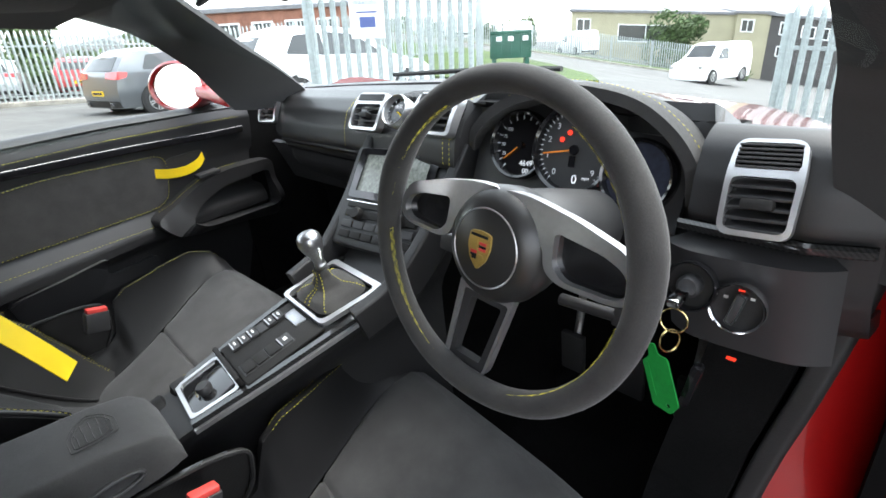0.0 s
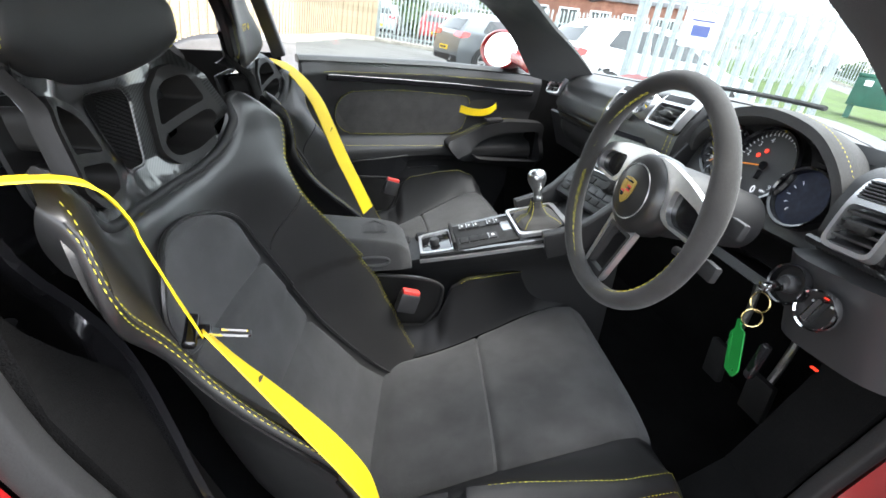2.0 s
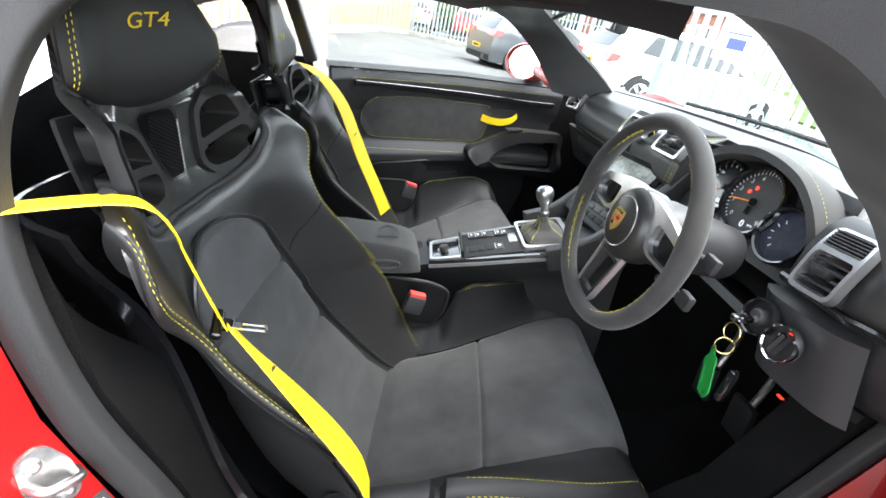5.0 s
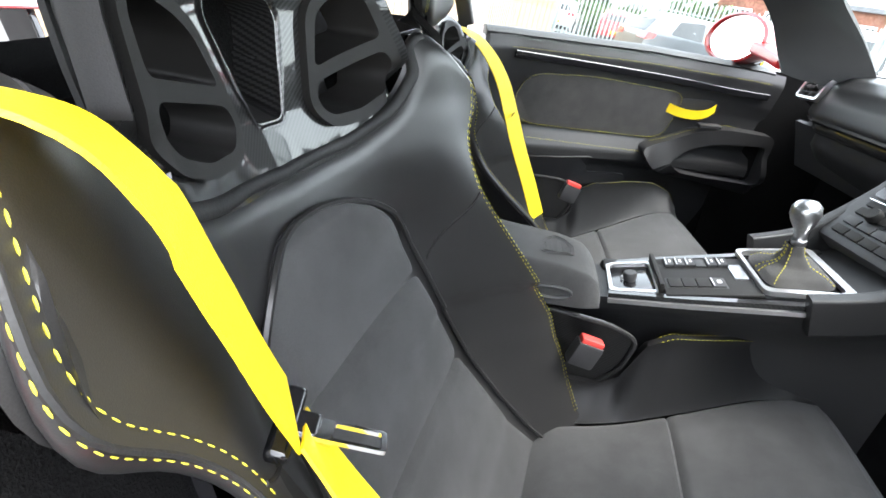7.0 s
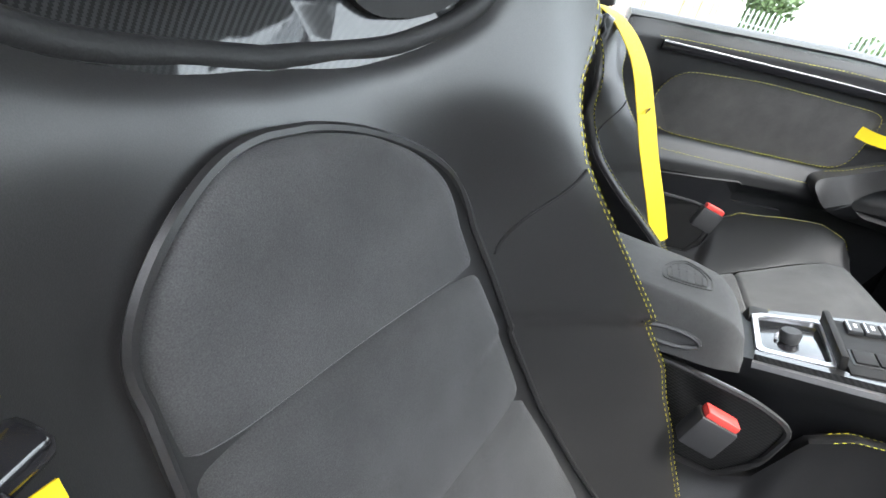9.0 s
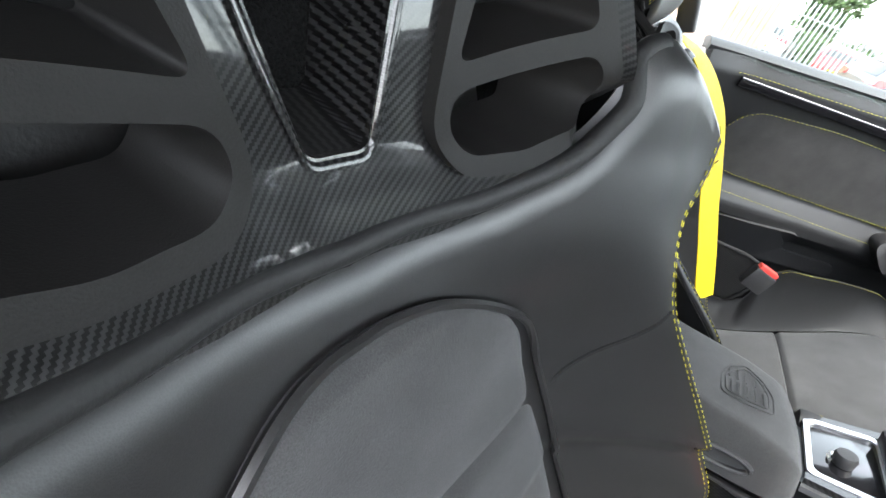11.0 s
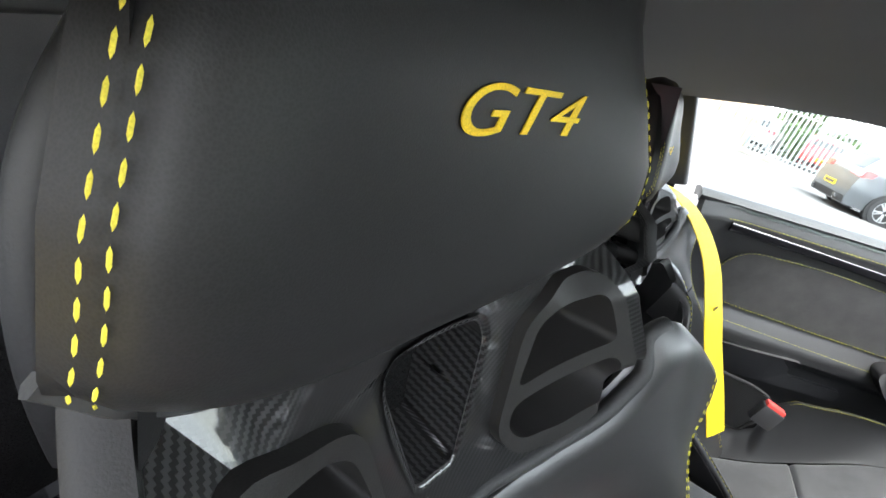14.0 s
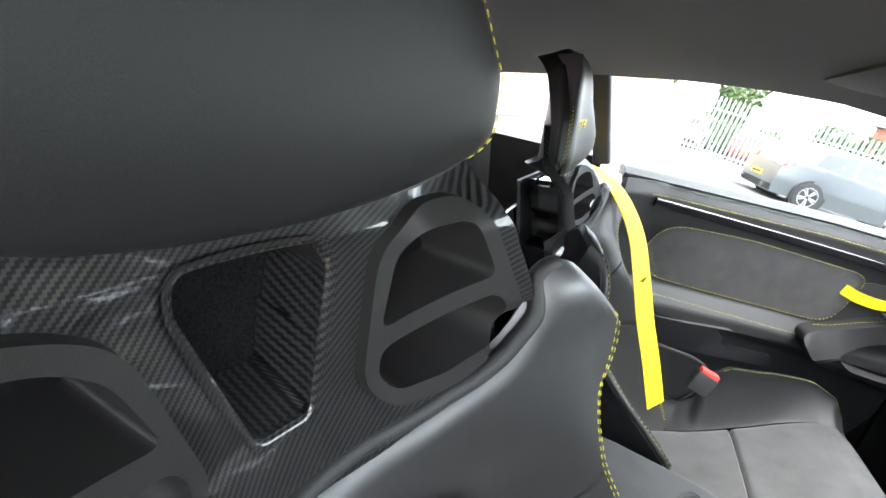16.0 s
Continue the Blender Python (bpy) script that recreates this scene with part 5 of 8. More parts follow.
# plain enamel badge
sh = [(-0.0135, 0.018), (0, 0.020), (0.0135, 0.018), (0.0145, 0.004), (0.0105, -0.010), (0, -0.0215), (-0.0105, -0.010), (-0.0145, 0.004)]
bm = bmesh.new()
panel(bm, [dense(rounded([Vector(p) for p in sh], 0.004), 0.003)], lambda p: WM @ Vector((p[0], p[1], dome(Vector(p).length) + 0.0022)), lambda p: WM.to_3x3() @ Vector((0, 0, -0.003)))
badge = part("badge", bm, GOLD, wheel, "gold enamel shield badge")
for x0, x1, y0, y1, mt in ((-0.010, -0.001, 0.002, 0.012, GOLD), (0.001, 0.010, 0.006, 0.009, RED_PLASTIC), (0.001, 0.010, 0.000, 0.003, RED_PLASTIC), (-0.009, -0.001, -0.004, -0.001, RED_PLASTIC), (-0.007, -0.001, -0.010, -0.007, GLOSS_BLACK), (0.001, 0.008, -0.008, -0.004, GOLD), (0.001, 0.010, 0.003, 0.0055, GLOSS_BLACK), (-0.009, -0.001, -0.007, -0.0042, GLOSS_BLACK), (-0.011, 0.011, 0.0135, 0.0165, GLOSS_BLACK)):
    bm = bmesh.new()
    box(bm, (x0, y0, dome(0.01) + 0.0022), (x1, y1, dome(0.01) + 0.0032), 0.0003, WM)
    part("enamel_field", bm, mt, badge)
# spokes
def spoke_loop(sign):
    return [Vector((sign * x, y)) for x, y in ((0.0, 0.0605), (0.036, 0.0605), (0.085, 0.052), (0.138, 0.037), (0.155, 0.012), (0.150, -0.006), (0.135, -0.012), (0.080, -0.013), (0.062, -0.004), (0.058, 0.020), (0.0, 0.040))][::sign]
def spoke_hole(sign):
    return [Vector((sign * x, y)) for x, y in ((0.068, 0.036), (0.118, 0.029), (0.138, 0.021), (0.146, 0.008), (0.142, -0.003), (0.132, -0.007), (0.084, -0.008), (0.070, 0.004))][::sign]
for s in (-1, 1):
    bm = bmesh.new()
    a, b = spoke_loop(s), spoke_hole(s)
    panel(bm, [dense(rounded(a, 0.012, 5), 0.006), dense(rounded(b, 0.008, 5), 0.006)], lambda p: WM @ Vector((p[0], p[1], -0.007 - 0.03 * max(0, abs(p[0]) - 0.06) - 0.10 * max(0, p[1] - 0.04))), lambda p: WM.to_3x3() @ Vector((0, 0, -0.012)))
    es = [e for e in bm.edges if e.is_manifold and e.calc_face_angle(0) > 0.9]
    bmesh.ops.bevel(bm, geom=es, offset=0.002, segments=2, affect='EDGES')
    sp = part("spoke", bm, SILVER, wheel, "satin silver spoke surround")
    bm = bmesh.new()
    panel(bm, [dense(rounded(b, 0.008, 5), 0.006)], lambda p: WM @ Vector((p[0], p[1], -0.016 - 0.03 * max(0, abs(p[0]) - 0.06))), lambda p: WM.to_3x3() @ Vector((0, 0, -0.010)))
    part("spoke_panel", bm, GLOSS_BLACK, sp)
# lower V spoke
vo = [Vector(p) for p in ((-0.040, -0.045), (0.036, -0.045), (0.014, -0.145), (0.004, -0.156), (-0.040, -0.156), (-0.050, -0.146))]
vi = [Vector(p) for p in ((-0.0345, -0.058), (0.0295, -0.058), (0.0085, -0.150), (-0.0455, -0.150))]
vd = [Vector(p) for p in ((-0.024, -0.066), (0.019, -0.066), (0.001, -0.140), (-0.038, -0.140))]
bm = bmesh.new()
panel(bm, [dense(rounded(vo, 0.008, 5), 0.006), dense(rounded(vi, 0.005, 4), 0.006)], lambda p: WM @ Vector((p[0], p[1], -0.010 + 0.02 * max(0, -p[1] - 0.06))), lambda p: WM.to_3x3() @ Vector((0, 0, -0.010)))
es = [e for e in bm.edges if e.is_manifold and e.calc_face_angle(0) > 0.9]
bmesh.ops.bevel(bm, geom=es, offset=0.002, segments=2, affect='EDGES')
lower = part("lower_spoke", bm, SILVER, wheel, "satin silver V-shaped lower spoke")
bm = bmesh.new()
panel(bm, [dense(rounded(vi, 0.005, 4), 0.006), dense(rounded(vd, 0.004, 4), 0.006)], lambda p: WM @ Vector((p[0], p[1], -0.013 + 0.02 * max(0, -p[1] - 0.06))), lambda p: WM.to_3x3() @ Vector((0, 0, -0.012)))
part("spoke_panel", bm, PLASTIC, lower, "black inner bevel of the spoke")
# column and stalks
bm = bmesh.new()
lathe(bm, [(0.045, -0.20), (0.052, -0.12), (0.055, -0.07), (0.050, -0.045)], WM, 24)
part("column_shroud", bm, PLASTIC, wheel, "black steering column shroud")
for s, dz in ((-1, 0.0), (1, 0.01), (1, -0.055), (-1, -0.055)):
    bm = bmesh.new()
    tube(bm, [WM @ Vector((s * x, dz + y, -0.075)) for x, y in ((0.05, 0.0), (0.085, 0.004), (0.115, 0.008))], 0.0065, 10)
    box(bm, (-0.014, -0.012, -0.006), (0.014, 0.012, 0.006), 0.004, WM @ Matrix.Translation((s * 0.125, dz + 0.010, -0.075)))
    part("stalk", bm, PLASTIC, wheel, "black control stalk")

# ---- centre console ----
console = thing("centre_console", "black centre console with silver and carbon trim", "centre console", base=CONSOLE_AT)
def con_top(y):
    return table(y, [(0.0, 0.50), (0.30, 0.552), (0.34, 0.562), (0.60, 0.628), (0.69, 0.650), (0.75, 0.69)])
def con_half(y):
    return table(y, [(0.0, 0.068), (0.33, 0.062), (0.45, 0.080), (0.69, 0.106), (0.80, 0.112)])
CX = 0.006
def con_sheet(u, v):
    y = lerp(-0.18, 0.80, v)
    s = lerp(-1, 1, u)
    a = abs(s)
    h = con_half(y)
    if a < 0.5:
        return (CX + s * 2 * h, y, con_top(y))
    k = (a - 0.5) * 2
    return (CX + math.copysign(h + 0.004 * math.sin(min(1, k * 6) * math.pi) - 0.045 * smooth(k * 2.5), s), y, con_top(y) - 0.012 * (1 - math.cos(min(1, k * 6) * math.pi / 2)) - 0.36 * k ** 1.4)
bm = bmesh.new()
grid(bm, con_sheet, 48, 50, 0.012)
part("console_body", bm, DASH_SKIN, console, "black leather console flanks")
def con_pt(x, y, h=0.0):
    return Vector((x, y, con_top(y) + h))
# trims along both edges
for s in (-1, 1):
    bm = bmesh.new()
    sweep(bm, [con_pt(CX + s * (con_half(y) - 0.006), y, 0.004) for y in [lerp(0.335, 0.69, k / 24) for k in range(25)]], [(-0.007, -0.004), (0.007, -0.004), (0.006, 0.003), (-0.006, 0.003)])
    part("edge_trim", bm, CARBON_FINE, console, "carbon edge strip")
    bm = bmesh.new()
    sweep(bm, [con_pt(CX + s * (con_half(y) + 0.003), y, -0.004) for y in [lerp(0.335, 0.69, k / 24) for k in range(25)]], [(-0.003, -0.004), (0.003, -0.004), (0.003, 0.003), (-0.003, 0.003)])
    part("edge_trim", bm, SILVER, console, "satin silver edge line")
# ashtray-like tray at the rear
def slab(name, x0, x1, y0, y1, h, mat, parent, label="", bevel=0.002, lift=0.0):
    bm = bmesh.new()
    a = math.atan2(con_top(y1) - con_top(y0), y1 - y0)
    m = Matrix.Translation(con_pt(0, (y0 + y1) / 2, lift)) @ Matrix.Rotation(a, 4, 'X')
    l = (y1 - y0) / 2 / math.cos(a)
    box(bm, (x0, -l, 0), (x1, l, h), bevel, m)
    return part(name, bm, mat, parent, label)
a_c = math.atan2(0.066, 0.26)
MT = Matrix.Translation(con_pt(CX, 0.375, 0.006)) @ Matrix.Rotation(a_c, 4, 'X')
bm = bmesh.new()
panel(bm, [dense(rounded([Vector(p) for p in ((-0.052, -0.040), (0.052, -0.040), (0.060, 0.036), (-0.060, 0.036))], 0.008), 0.01), dense(rounded([Vector(p) for p in ((-0.045, -0.034), (0.045, -0.034), (0.052, 0.034), (-0.052, 0.034))], 0.010), 0.01)],
      lambda p: MT @ Vector((p[0], p[1], 0.002)), lambda p: MT.to_3x3() @ Vector((0, 0, -0.006)))
tray = part("tray_frame", bm, SILVER, console, "silver frame round the open tray")
bm = bmesh.new()
box(bm, (-0.052, -0.035, -0.004), (0.052, 0.035, -0.0005), 0.001, MT)
part("tray_floor", bm, GLOSS_BLACK, tray)
bm = bmesh.new()
lathe(bm, [(0, 0.016), (0.010, 0.015), (0.012, 0.010), (0.010, 0.0), (0, 0)], MT @ Matrix.Translation((0.012, -0.004, 0)), 20)
part("lighter_knob", bm, PLASTIC, tray)
bm = bmesh.new()
tube(bm, [MT @ Vector((0.012 + 0.014 * math.cos(q), -0.004 + 0.014 * math.sin(q), 0.003)) for q in [radians(d) for d in range(150, 300, 15)]], 0.002, 6)
part("cup_clip", bm, SILVER, tray)
bm = bmesh.new()
box(bm, (-0.060, 0.036, 0.0), (0.060, 0.044, 0.018), 0.003, MT)
part("tray_lid", bm, GREY_PLASTIC, tray)
# switch block: a row of raised keys, a blank row, a bright plate
switches = slab("switch_block", CX - 0.066, CX + 0.068, 0.420, 0.556, 0.006, GREY_PLASTIC, console, "dark grey satin switch block", lift=0.003)
for k in range(6):
    y0 = 0.432 + 0.0165 * k
    b = slab("switch", CX - 0.058, CX - 0.030, y0, y0 + 0.015, 0.006 if k != 3 else 0.003, PLASTIC, console, bevel=0.0012, lift=0.0085)
    if k != 3:
        slab("switch_edge", CX - 0.057, CX - 0.031, y0 + 0.0005, y0 + 0.002, 0.0012, SILVER, b, bevel=0, lift=0.0140)
        slab("switch_mark", CX - 0.050, CX - 0.040, y0 + 0.006, y0 + 0.009, 0.0006, WHITE_INK, b, bevel=0, lift=0.0146)
slab("switch_bezel", CX + 0.012, CX + 0.048, 0.424, 0.512, 0.0015, PLASTIC, console, bevel=0.0006, lift=0.0085)
for k in range(4):
    y0 = 0.427 + 0.021 * k
    b = slab("switch", CX + 0.015, CX + 0.045, y0, y0 + 0.0195, 0.004, GREY_PLASTIC if k < 3 else PLASTIC, console, bevel=0.0012, lift=0.0085)
    if k == 3:
        slab("switch_edge", CX + 0.016, CX + 0.044, y0 + 0.0005, y0 + 0.002, 0.0012, SILVER, b, bevel=0, lift=0.0122)
        slab("switch_mark", CX + 0.025, CX + 0.034, y0 + 0.008, y0 + 0.014, 0.0006, WHITE_INK, b, bevel=0, lift=0.0126)
slab("switch_plate", CX - 0.036, CX + 0.016, 0.528, 0.548, 0.002, ALU, console, "bright aluminium plate", lift=0.009)
# gear lever with boot
lever = thing("gear_lever", "gear lever with a polished metal knob and stitched suede gaiter", "gear lever", base=CONSOLE_AT @ Matrix.Translation((-0.010, 0.618, 0.640)) @ pose(0, 0, 0, 12))
bm = bmesh.new()
panel(bm, [dense(rounded([Vector(p) for p in ((-0.078, -0.066), (0.082, -0.066), (0.092, 0.058), (-0.086, 0.058))], 0.014), 0.01), dense(rounded([Vector(p) for p in ((-0.068, -0.060), (0.070, -0.060), (0.080, 0.046), (-0.078, 0.046))], 0.014), 0.01)],
      lambda p: (p[0], p[1], 0.006), lambda p: (0, 0, -0.008))
part("gaiter_frame", bm, SILVER, lever, "satin silver gaiter frame")
bm = bmesh.new()
def gaiter(u, v):
    a = 2 * math.pi * u
    c, s = math.cos(a), math.sin(a)
    sq = (abs(c) ** 4 + abs(s) ** 4) ** -0.25
    r0x, r0y = 0.068 * min(sq, 1.25), 0.050 * min(sq, 1.25)
    k = table(v, [(0, 1.0), (0.25, 0.80), (0.5, 0.42), (0.75, 0.25), (1, 0.20)])
    fold = 1 + 0.06 * math.sin(4 * a) * math.sin(v * math.pi)
    return (c * r0x * k * fold, s * r0y * k * fold - 0.004, table(v, [(0, 0.002), (0.25, 0.012), (0.5, 0.020), (0.75, 0.036), (1, 0.052)]))
grid(bm, gaiter, 64, 20)
part("gaiter", bm, SUEDE_RIM, lever, "black suede gaiter with yellow seams")
bm = bmesh.new()
for u in (0.125, 0.375, 0.625, 0.875, 0.73, 0.77):
    stitches(bm, [Vector(gaiter(u, k / 24)) * 1.012 + Vector((0, 0, 0.0008)) for k in range(1, 24)], 0.004, 0.002, 0.0008)
part("gaiter_stitching", bm, THREAD, lever)
bm = bmesh.new()
lathe(bm, [(0.0105, 0.050), (0.011, 0.058), (0.0095, 0.060), (0.0095, 0.068), (0.012, 0.078), (0.018, 0.090), (0.0215, 0.102), (0.0205, 0.114), (0.015, 0.121), (0.006, 0.1235), (0, 0.1238)], None, 32)
part("knob", bm, ALU, lever, "polished metal gear knob")
# armrest
arm = thing("armrest", "dark grey suede armrest lid with an embossed shield", "armrest")
def arm_sheet(u, v):
    y = lerp(-0.04, 0.326, v)
    end = smooth((v - 0.86) / 0.14)
    s = lerp(-1, 1, u)
    top = table(y, [(-0.04, 0.622), (0.15, 0.622), (0.26, 0.610), (0.30, 0.600), (0.318, 0.585), (0.326, 0.560)])
    w = 0.060 - 0.008 * end ** 3
    a = abs(s)
    if a < 0.6:
        return (CX + s / 0.6 * w, y, top + 0.004 * (1 - (s / 0.6) ** 2))
    k = (a - 0.6) / 0.4
    return (CX + math.copysign(w + 0.010 * math.sin(k * math.pi / 2), s), y, top - 0.010 * (1 - math.cos(min(1, 2 * k) * math.pi / 2)) - (top - 0.010 - 0.545) * k ** 2)
bm = bmesh.new()
grid(bm, arm_sheet, 40, 46, 0.01)
part("lid", bm, SUEDE, arm, "dark grey suede lid")
bm = bmesh.new()
shl = [(-0.026, 0.030), (0, 0.033), (0.026, 0.030), (0.027, 0.0), (0.017, -0.022), (0, -0.036), (-0.017, -0.022), (-0.027, 0.0)]
for sc in (1.0, 0.82):
    bm = bmesh.new()
    tube(bm, [(CX + 0.004 + p[1] * sc, 0.250 + p[0] * sc * -1, 0.6175) for p in dense(rounded([Vector(q) for q in shl], 0.006), 0.003)], 0.0009, 5, closed=True)
    part("embossed_shield", bm, SUEDE, arm)
for y in (-0.018, -0.009, 0, 0.009, 0.018):
    for x0, x1, f in ((-0.02, -0.003, 1.0), (0.003, 0.022, 0.9)):
        bm = bmesh.new()
        tube(bm, [(CX + 0.004 + x, 0.250 + y * f, 0.6175) for x in (x0, x1)], 0.0008, 4)
        part("embossed_line", bm, SUEDE, arm)
bm = bmesh.new()
tube(bm, [(CX + 0.0705, 0.245 + 0.032 * math.cos(q), 0.568 + 0.010 * math.sin(q)) for q in [2 * math.pi * k / 28 for k in range(28)]], 0.003, 6, closed=True)
part("latch", bm, PLASTIC, arm, "black release latch")

# ---- passenger door, closed ----
door = thing("door", "closed passenger door with black stitched panel and yellow pull strap", "car door", base=DOOR_AT)
DX = -0.712
def sill_z(y):
    return table(y, [(-0.2, 0.905), (0.05, 0.905), (0.45, 0.900), (0.82, 0.880), (0.9, 0.872)])
def door_x(y, z):
    """How far the door trim stands into the cabin."""
    top = sill_z(y)
    d = top - z
    x = DX + table(d, [(0, 0.0), (0.03, 0.012), (0.10, 0.006), (0.14, -0.004), (0.24, 0.004), (0.285, 0.034), (0.31, 0.036), (0.34, 0.004), (0.45, 0.0), (0.6, 0.01)])
    x += 0.05 * smooth((0.10 - y) / 0.16) * 0.8
    return x
bm = bmesh.new()
grid(bm, lambda u, v: (door_x(lerp(-0.02, 0.90, u), lerp(sill_z(lerp(-0.02, 0.90, u)), 0.30, v)), lerp(-0.02, 0.90, u), lerp(sill_z(lerp(-0.02, 0.90, u)), 0.30, v)), 60, 80, 0.02, flip=True)
part("door_panel", bm, DASH_SKIN, door, "black leather door panel")
bm = bmesh.new()
grid(bm, lambda u, v: (lerp(DX - 0.055, DX + 0.004, v), lerp(-0.02, 0.86, u), sill_z(lerp(-0.02, 0.86, u)) + 0.010 * math.sin(v * math.pi) + 0.001), 40, 6, 0.02, flip=True)
part("window_sill", bm, DASH_SKIN, door, "leather-covered sill under the side window")
def door_line(pts, off=0.0015):
    return [Vector((door_x(y, z) + off, y, z)) for y, z in pts]
# suede insert bounded by stitching
ins = dense(rounded([Vector(p) for p in ((0.085, 0.735), (0.115, 0.815), (0.30, 0.822), (0.60, 0.800), (0.585, 0.690), (0.55, 0.660), (0.30, 0.668), (0.12, 0.675))], 0.05, 8), 0.012)
bm = bmesh.new()
panel(bm, [ins], lambda p: (door_x(p[0], p[1]) + 0.004, p[0], p[1]), lambda p: (-0.006, 0, 0))
bmesh.ops.subdivide_edges(bm, edges=bm.edges[:], cuts=0)
part("door_insert", bm, SUEDE_RIM, door, "dark suede insert")
bm = bmesh.new()
stitches(bm, [Vector((door_x(p[0], p[1]) + 0.005, p[0], p[1])) for p in ins + ins[:1]], 0.006, 0.003, 0.0005)
part("stitching", bm, THREAD, door, "yellow stitching round the insert")
bm = bmesh.new()
stitches(bm, door_line([(lerp(0.05, 0.86, k / 40), sill_z(lerp(0.05, 0.86, k / 40)) - 0.028) for k in range(41)]), 0.006, 0.003, 0.0005)
part("stitching", bm, THREAD, door, "yellow stitching under the window")
bm = bmesh.new()
stitches(bm, door_line([(lerp(0.10, 0.52, k / 30), lerp(0.640, 0.622, k / 30)) for k in range(31)]), 0.006, 0.003, 0.0005)
part("stitching", bm, THREAD, door, "yellow stitching on the door panel")
bm = bmesh.new()
sweep(bm, smoothed(door_line([(0.06, 0.862), (0.25, 0.852), (0.5, 0.838), (0.72, 0.820), (0.86, 0.812)], 0.004), 6), rounded([Vector(p) for p in ((-0.006, -0.010), (0.006, -0.010), (0.006, 0.010), (-0.006, 0.010))], 0.004))
part("trim_bar", bm, GLOSS_BLACK, door, "glossy dark trim bar")
# hollow behind the pull strap
bm = bmesh.new()
lp = dense(rounded([Vector(p) for p in ((0.545, 0.745), (0.60, 0.785), (0.70, 0.785), (0.735, 0.765), (0.69, 0.728), (0.60, 0.722))], 0.02, 6), 0.01)
panel(bm, [lp], lambda p: (door_x(p[0], p[1]) + 0.003, p[0], p[1]), lambda p: (-0.004, 0, 0))
part("pull_recess", bm, PLASTIC, door)
bm = bmesh.new()
strap(bm, smoothed([(DX + 0.006, 0.556, 0.755), (DX + 0.022, 0.59, 0.748), (DX + 0.030, 0.635, 0.746), (DX + 0.022, 0.68, 0.752), (DX + 0.006, 0.712, 0.764)], 6), 0.026, 0.002, Vector((0, 0, 1)))
part("pull_strap", bm, YELLOW, door, "yellow fabric pull strap")
# armrest wedge with pocket
ao = [Vector(p) for p in ((0.49, 0.640), (0.56, 0.660), (0.66, 0.700), (0.76, 0.712), (0.94, 0.700), (0.94, 0.50), (0.70, 0.545), (0.60, 0.560), (0.53, 0.590))]
ai = [Vector(p) for p in ((0.585, 0.610), (0.64, 0.640), (0.74, 0.668), (0.92, 0.668), (0.92, 0.545), (0.72, 0.565), (0.63, 0.580))]
bm = bmesh.new()
panel(bm, [dense(rounded(ao, 0.03, 6), 0.012), dense(rounded(ai, 0.02, 6), 0.012)], lambda p: (door_x(p[0], p[1]) + 0.040, p[0], p[1]), lambda p: (-0.055, 0, 0))
es = [e for e in bm.edges if e.is_manifold and e.calc_face_angle(0) > 0.9]
bmesh.ops.bevel(bm, geom=es, offset=0.006, segments=3, affect='EDGES')
part("door_armrest", bm, DASH_SKIN, door, "curved black door armrest round a pocket")
bm = bmesh.new()
stitches(bm, [Vector((door_x(y, z) + 0.030, y, z + 0.006)) for y, z in [(0.52, 0.655), (0.56, 0.664), (0.62, 0.687), (0.68, 0.706), (0.75, 0.716), (0.80, 0.712)]], 0.006, 0.003, 0.0005)
part("stitching", bm, THREAD, door)
bm = bmesh.new()
box(bm, (DX + 0.015, 0.66, 0.712), (DX + 0.04, 0.735, 0.722), 0.003)
part("window_switch", bm, PLASTIC, door)
bm = bmesh.new()
panel(bm, [dense(rounded([Vector(p) for p in ((0.14, 0.585), (0.36, 0.600), (0.36, 0.535), (0.50, 0.535), (0.50, 0.50), (0.16, 0.49))], 0.02), 0.01)], lambda p: (door_x(p[0], p[1]) + 0.010, p[0], p[1]), lambda p: (-0.014, 0, 0))
part("speaker_grille", bm, PLASTIC, door, "black lower speaker cover")
# side glass
bm = bmesh.new()
gl = [Vector(p) for p in ((-0.03, 0.90), (0.82, 0.885), (0.66, 1.012), (0.56, 1.075), (0.46, 1.110), (0.36, 1.122), (0.22, 1.122), (0.05, 1.108), (-0.05, 1.092))]
panel(bm, [gl], lambda p: (lerp(-0.700, -0.600, (p[1] - 0.88) / 0.24), p[0], p[1]), lambda p: (-0.004, 0, 0))
g = part("window_pane", bm, GLASS, door, "clear side window")
g.visible_shadow = False

# mirrors
mir = thing("wing_mirror", "red wing mirror on the passenger door", "wing mirror")
bm = bmesh.new()
lathe(bm, [(0.0, -0.085), (0.045, -0.078), (0.075, -0.045), (0.086, 0.0), (0.088, 0.030), (0.080, 0.034), (0.076, 0.026)], Matrix.Translation((-0.955, 0.80, 0.918)) @ pose(0, 0, 0, 80, 0, 22) @ Matrix.Diagonal((1.35, 0.80, 1, 1)), 40)
part("mirror_shell", bm, RED, mir, "red painted mirror housing")
bm = bmesh.new()
lathe(bm, [(0, 0.024), (0.076, 0.024), (0.076, 0.020)], Matrix.Translation((-0.955, 0.80, 0.918)) @ pose(0, 0, 0, 80, 0, 22) @ Matrix.Diagonal((1.35, 0.80, 1, 1)), 40)
part("mirror_glass", bm, MIRROR, mir)
bm = bmesh.new()
sweep(bm, [(-0.86, 0.82, 0.905), (-0.80, 0.83, 0.895), (-0.72, 0.84, 0.880)], rounded([Vector(p) for p in ((-0.03, -0.016), (0.03, -0.016), (0.03, 0.016), (-0.03, 0.016))], 0.01))
part("mirror_arm", bm, RED, mir)
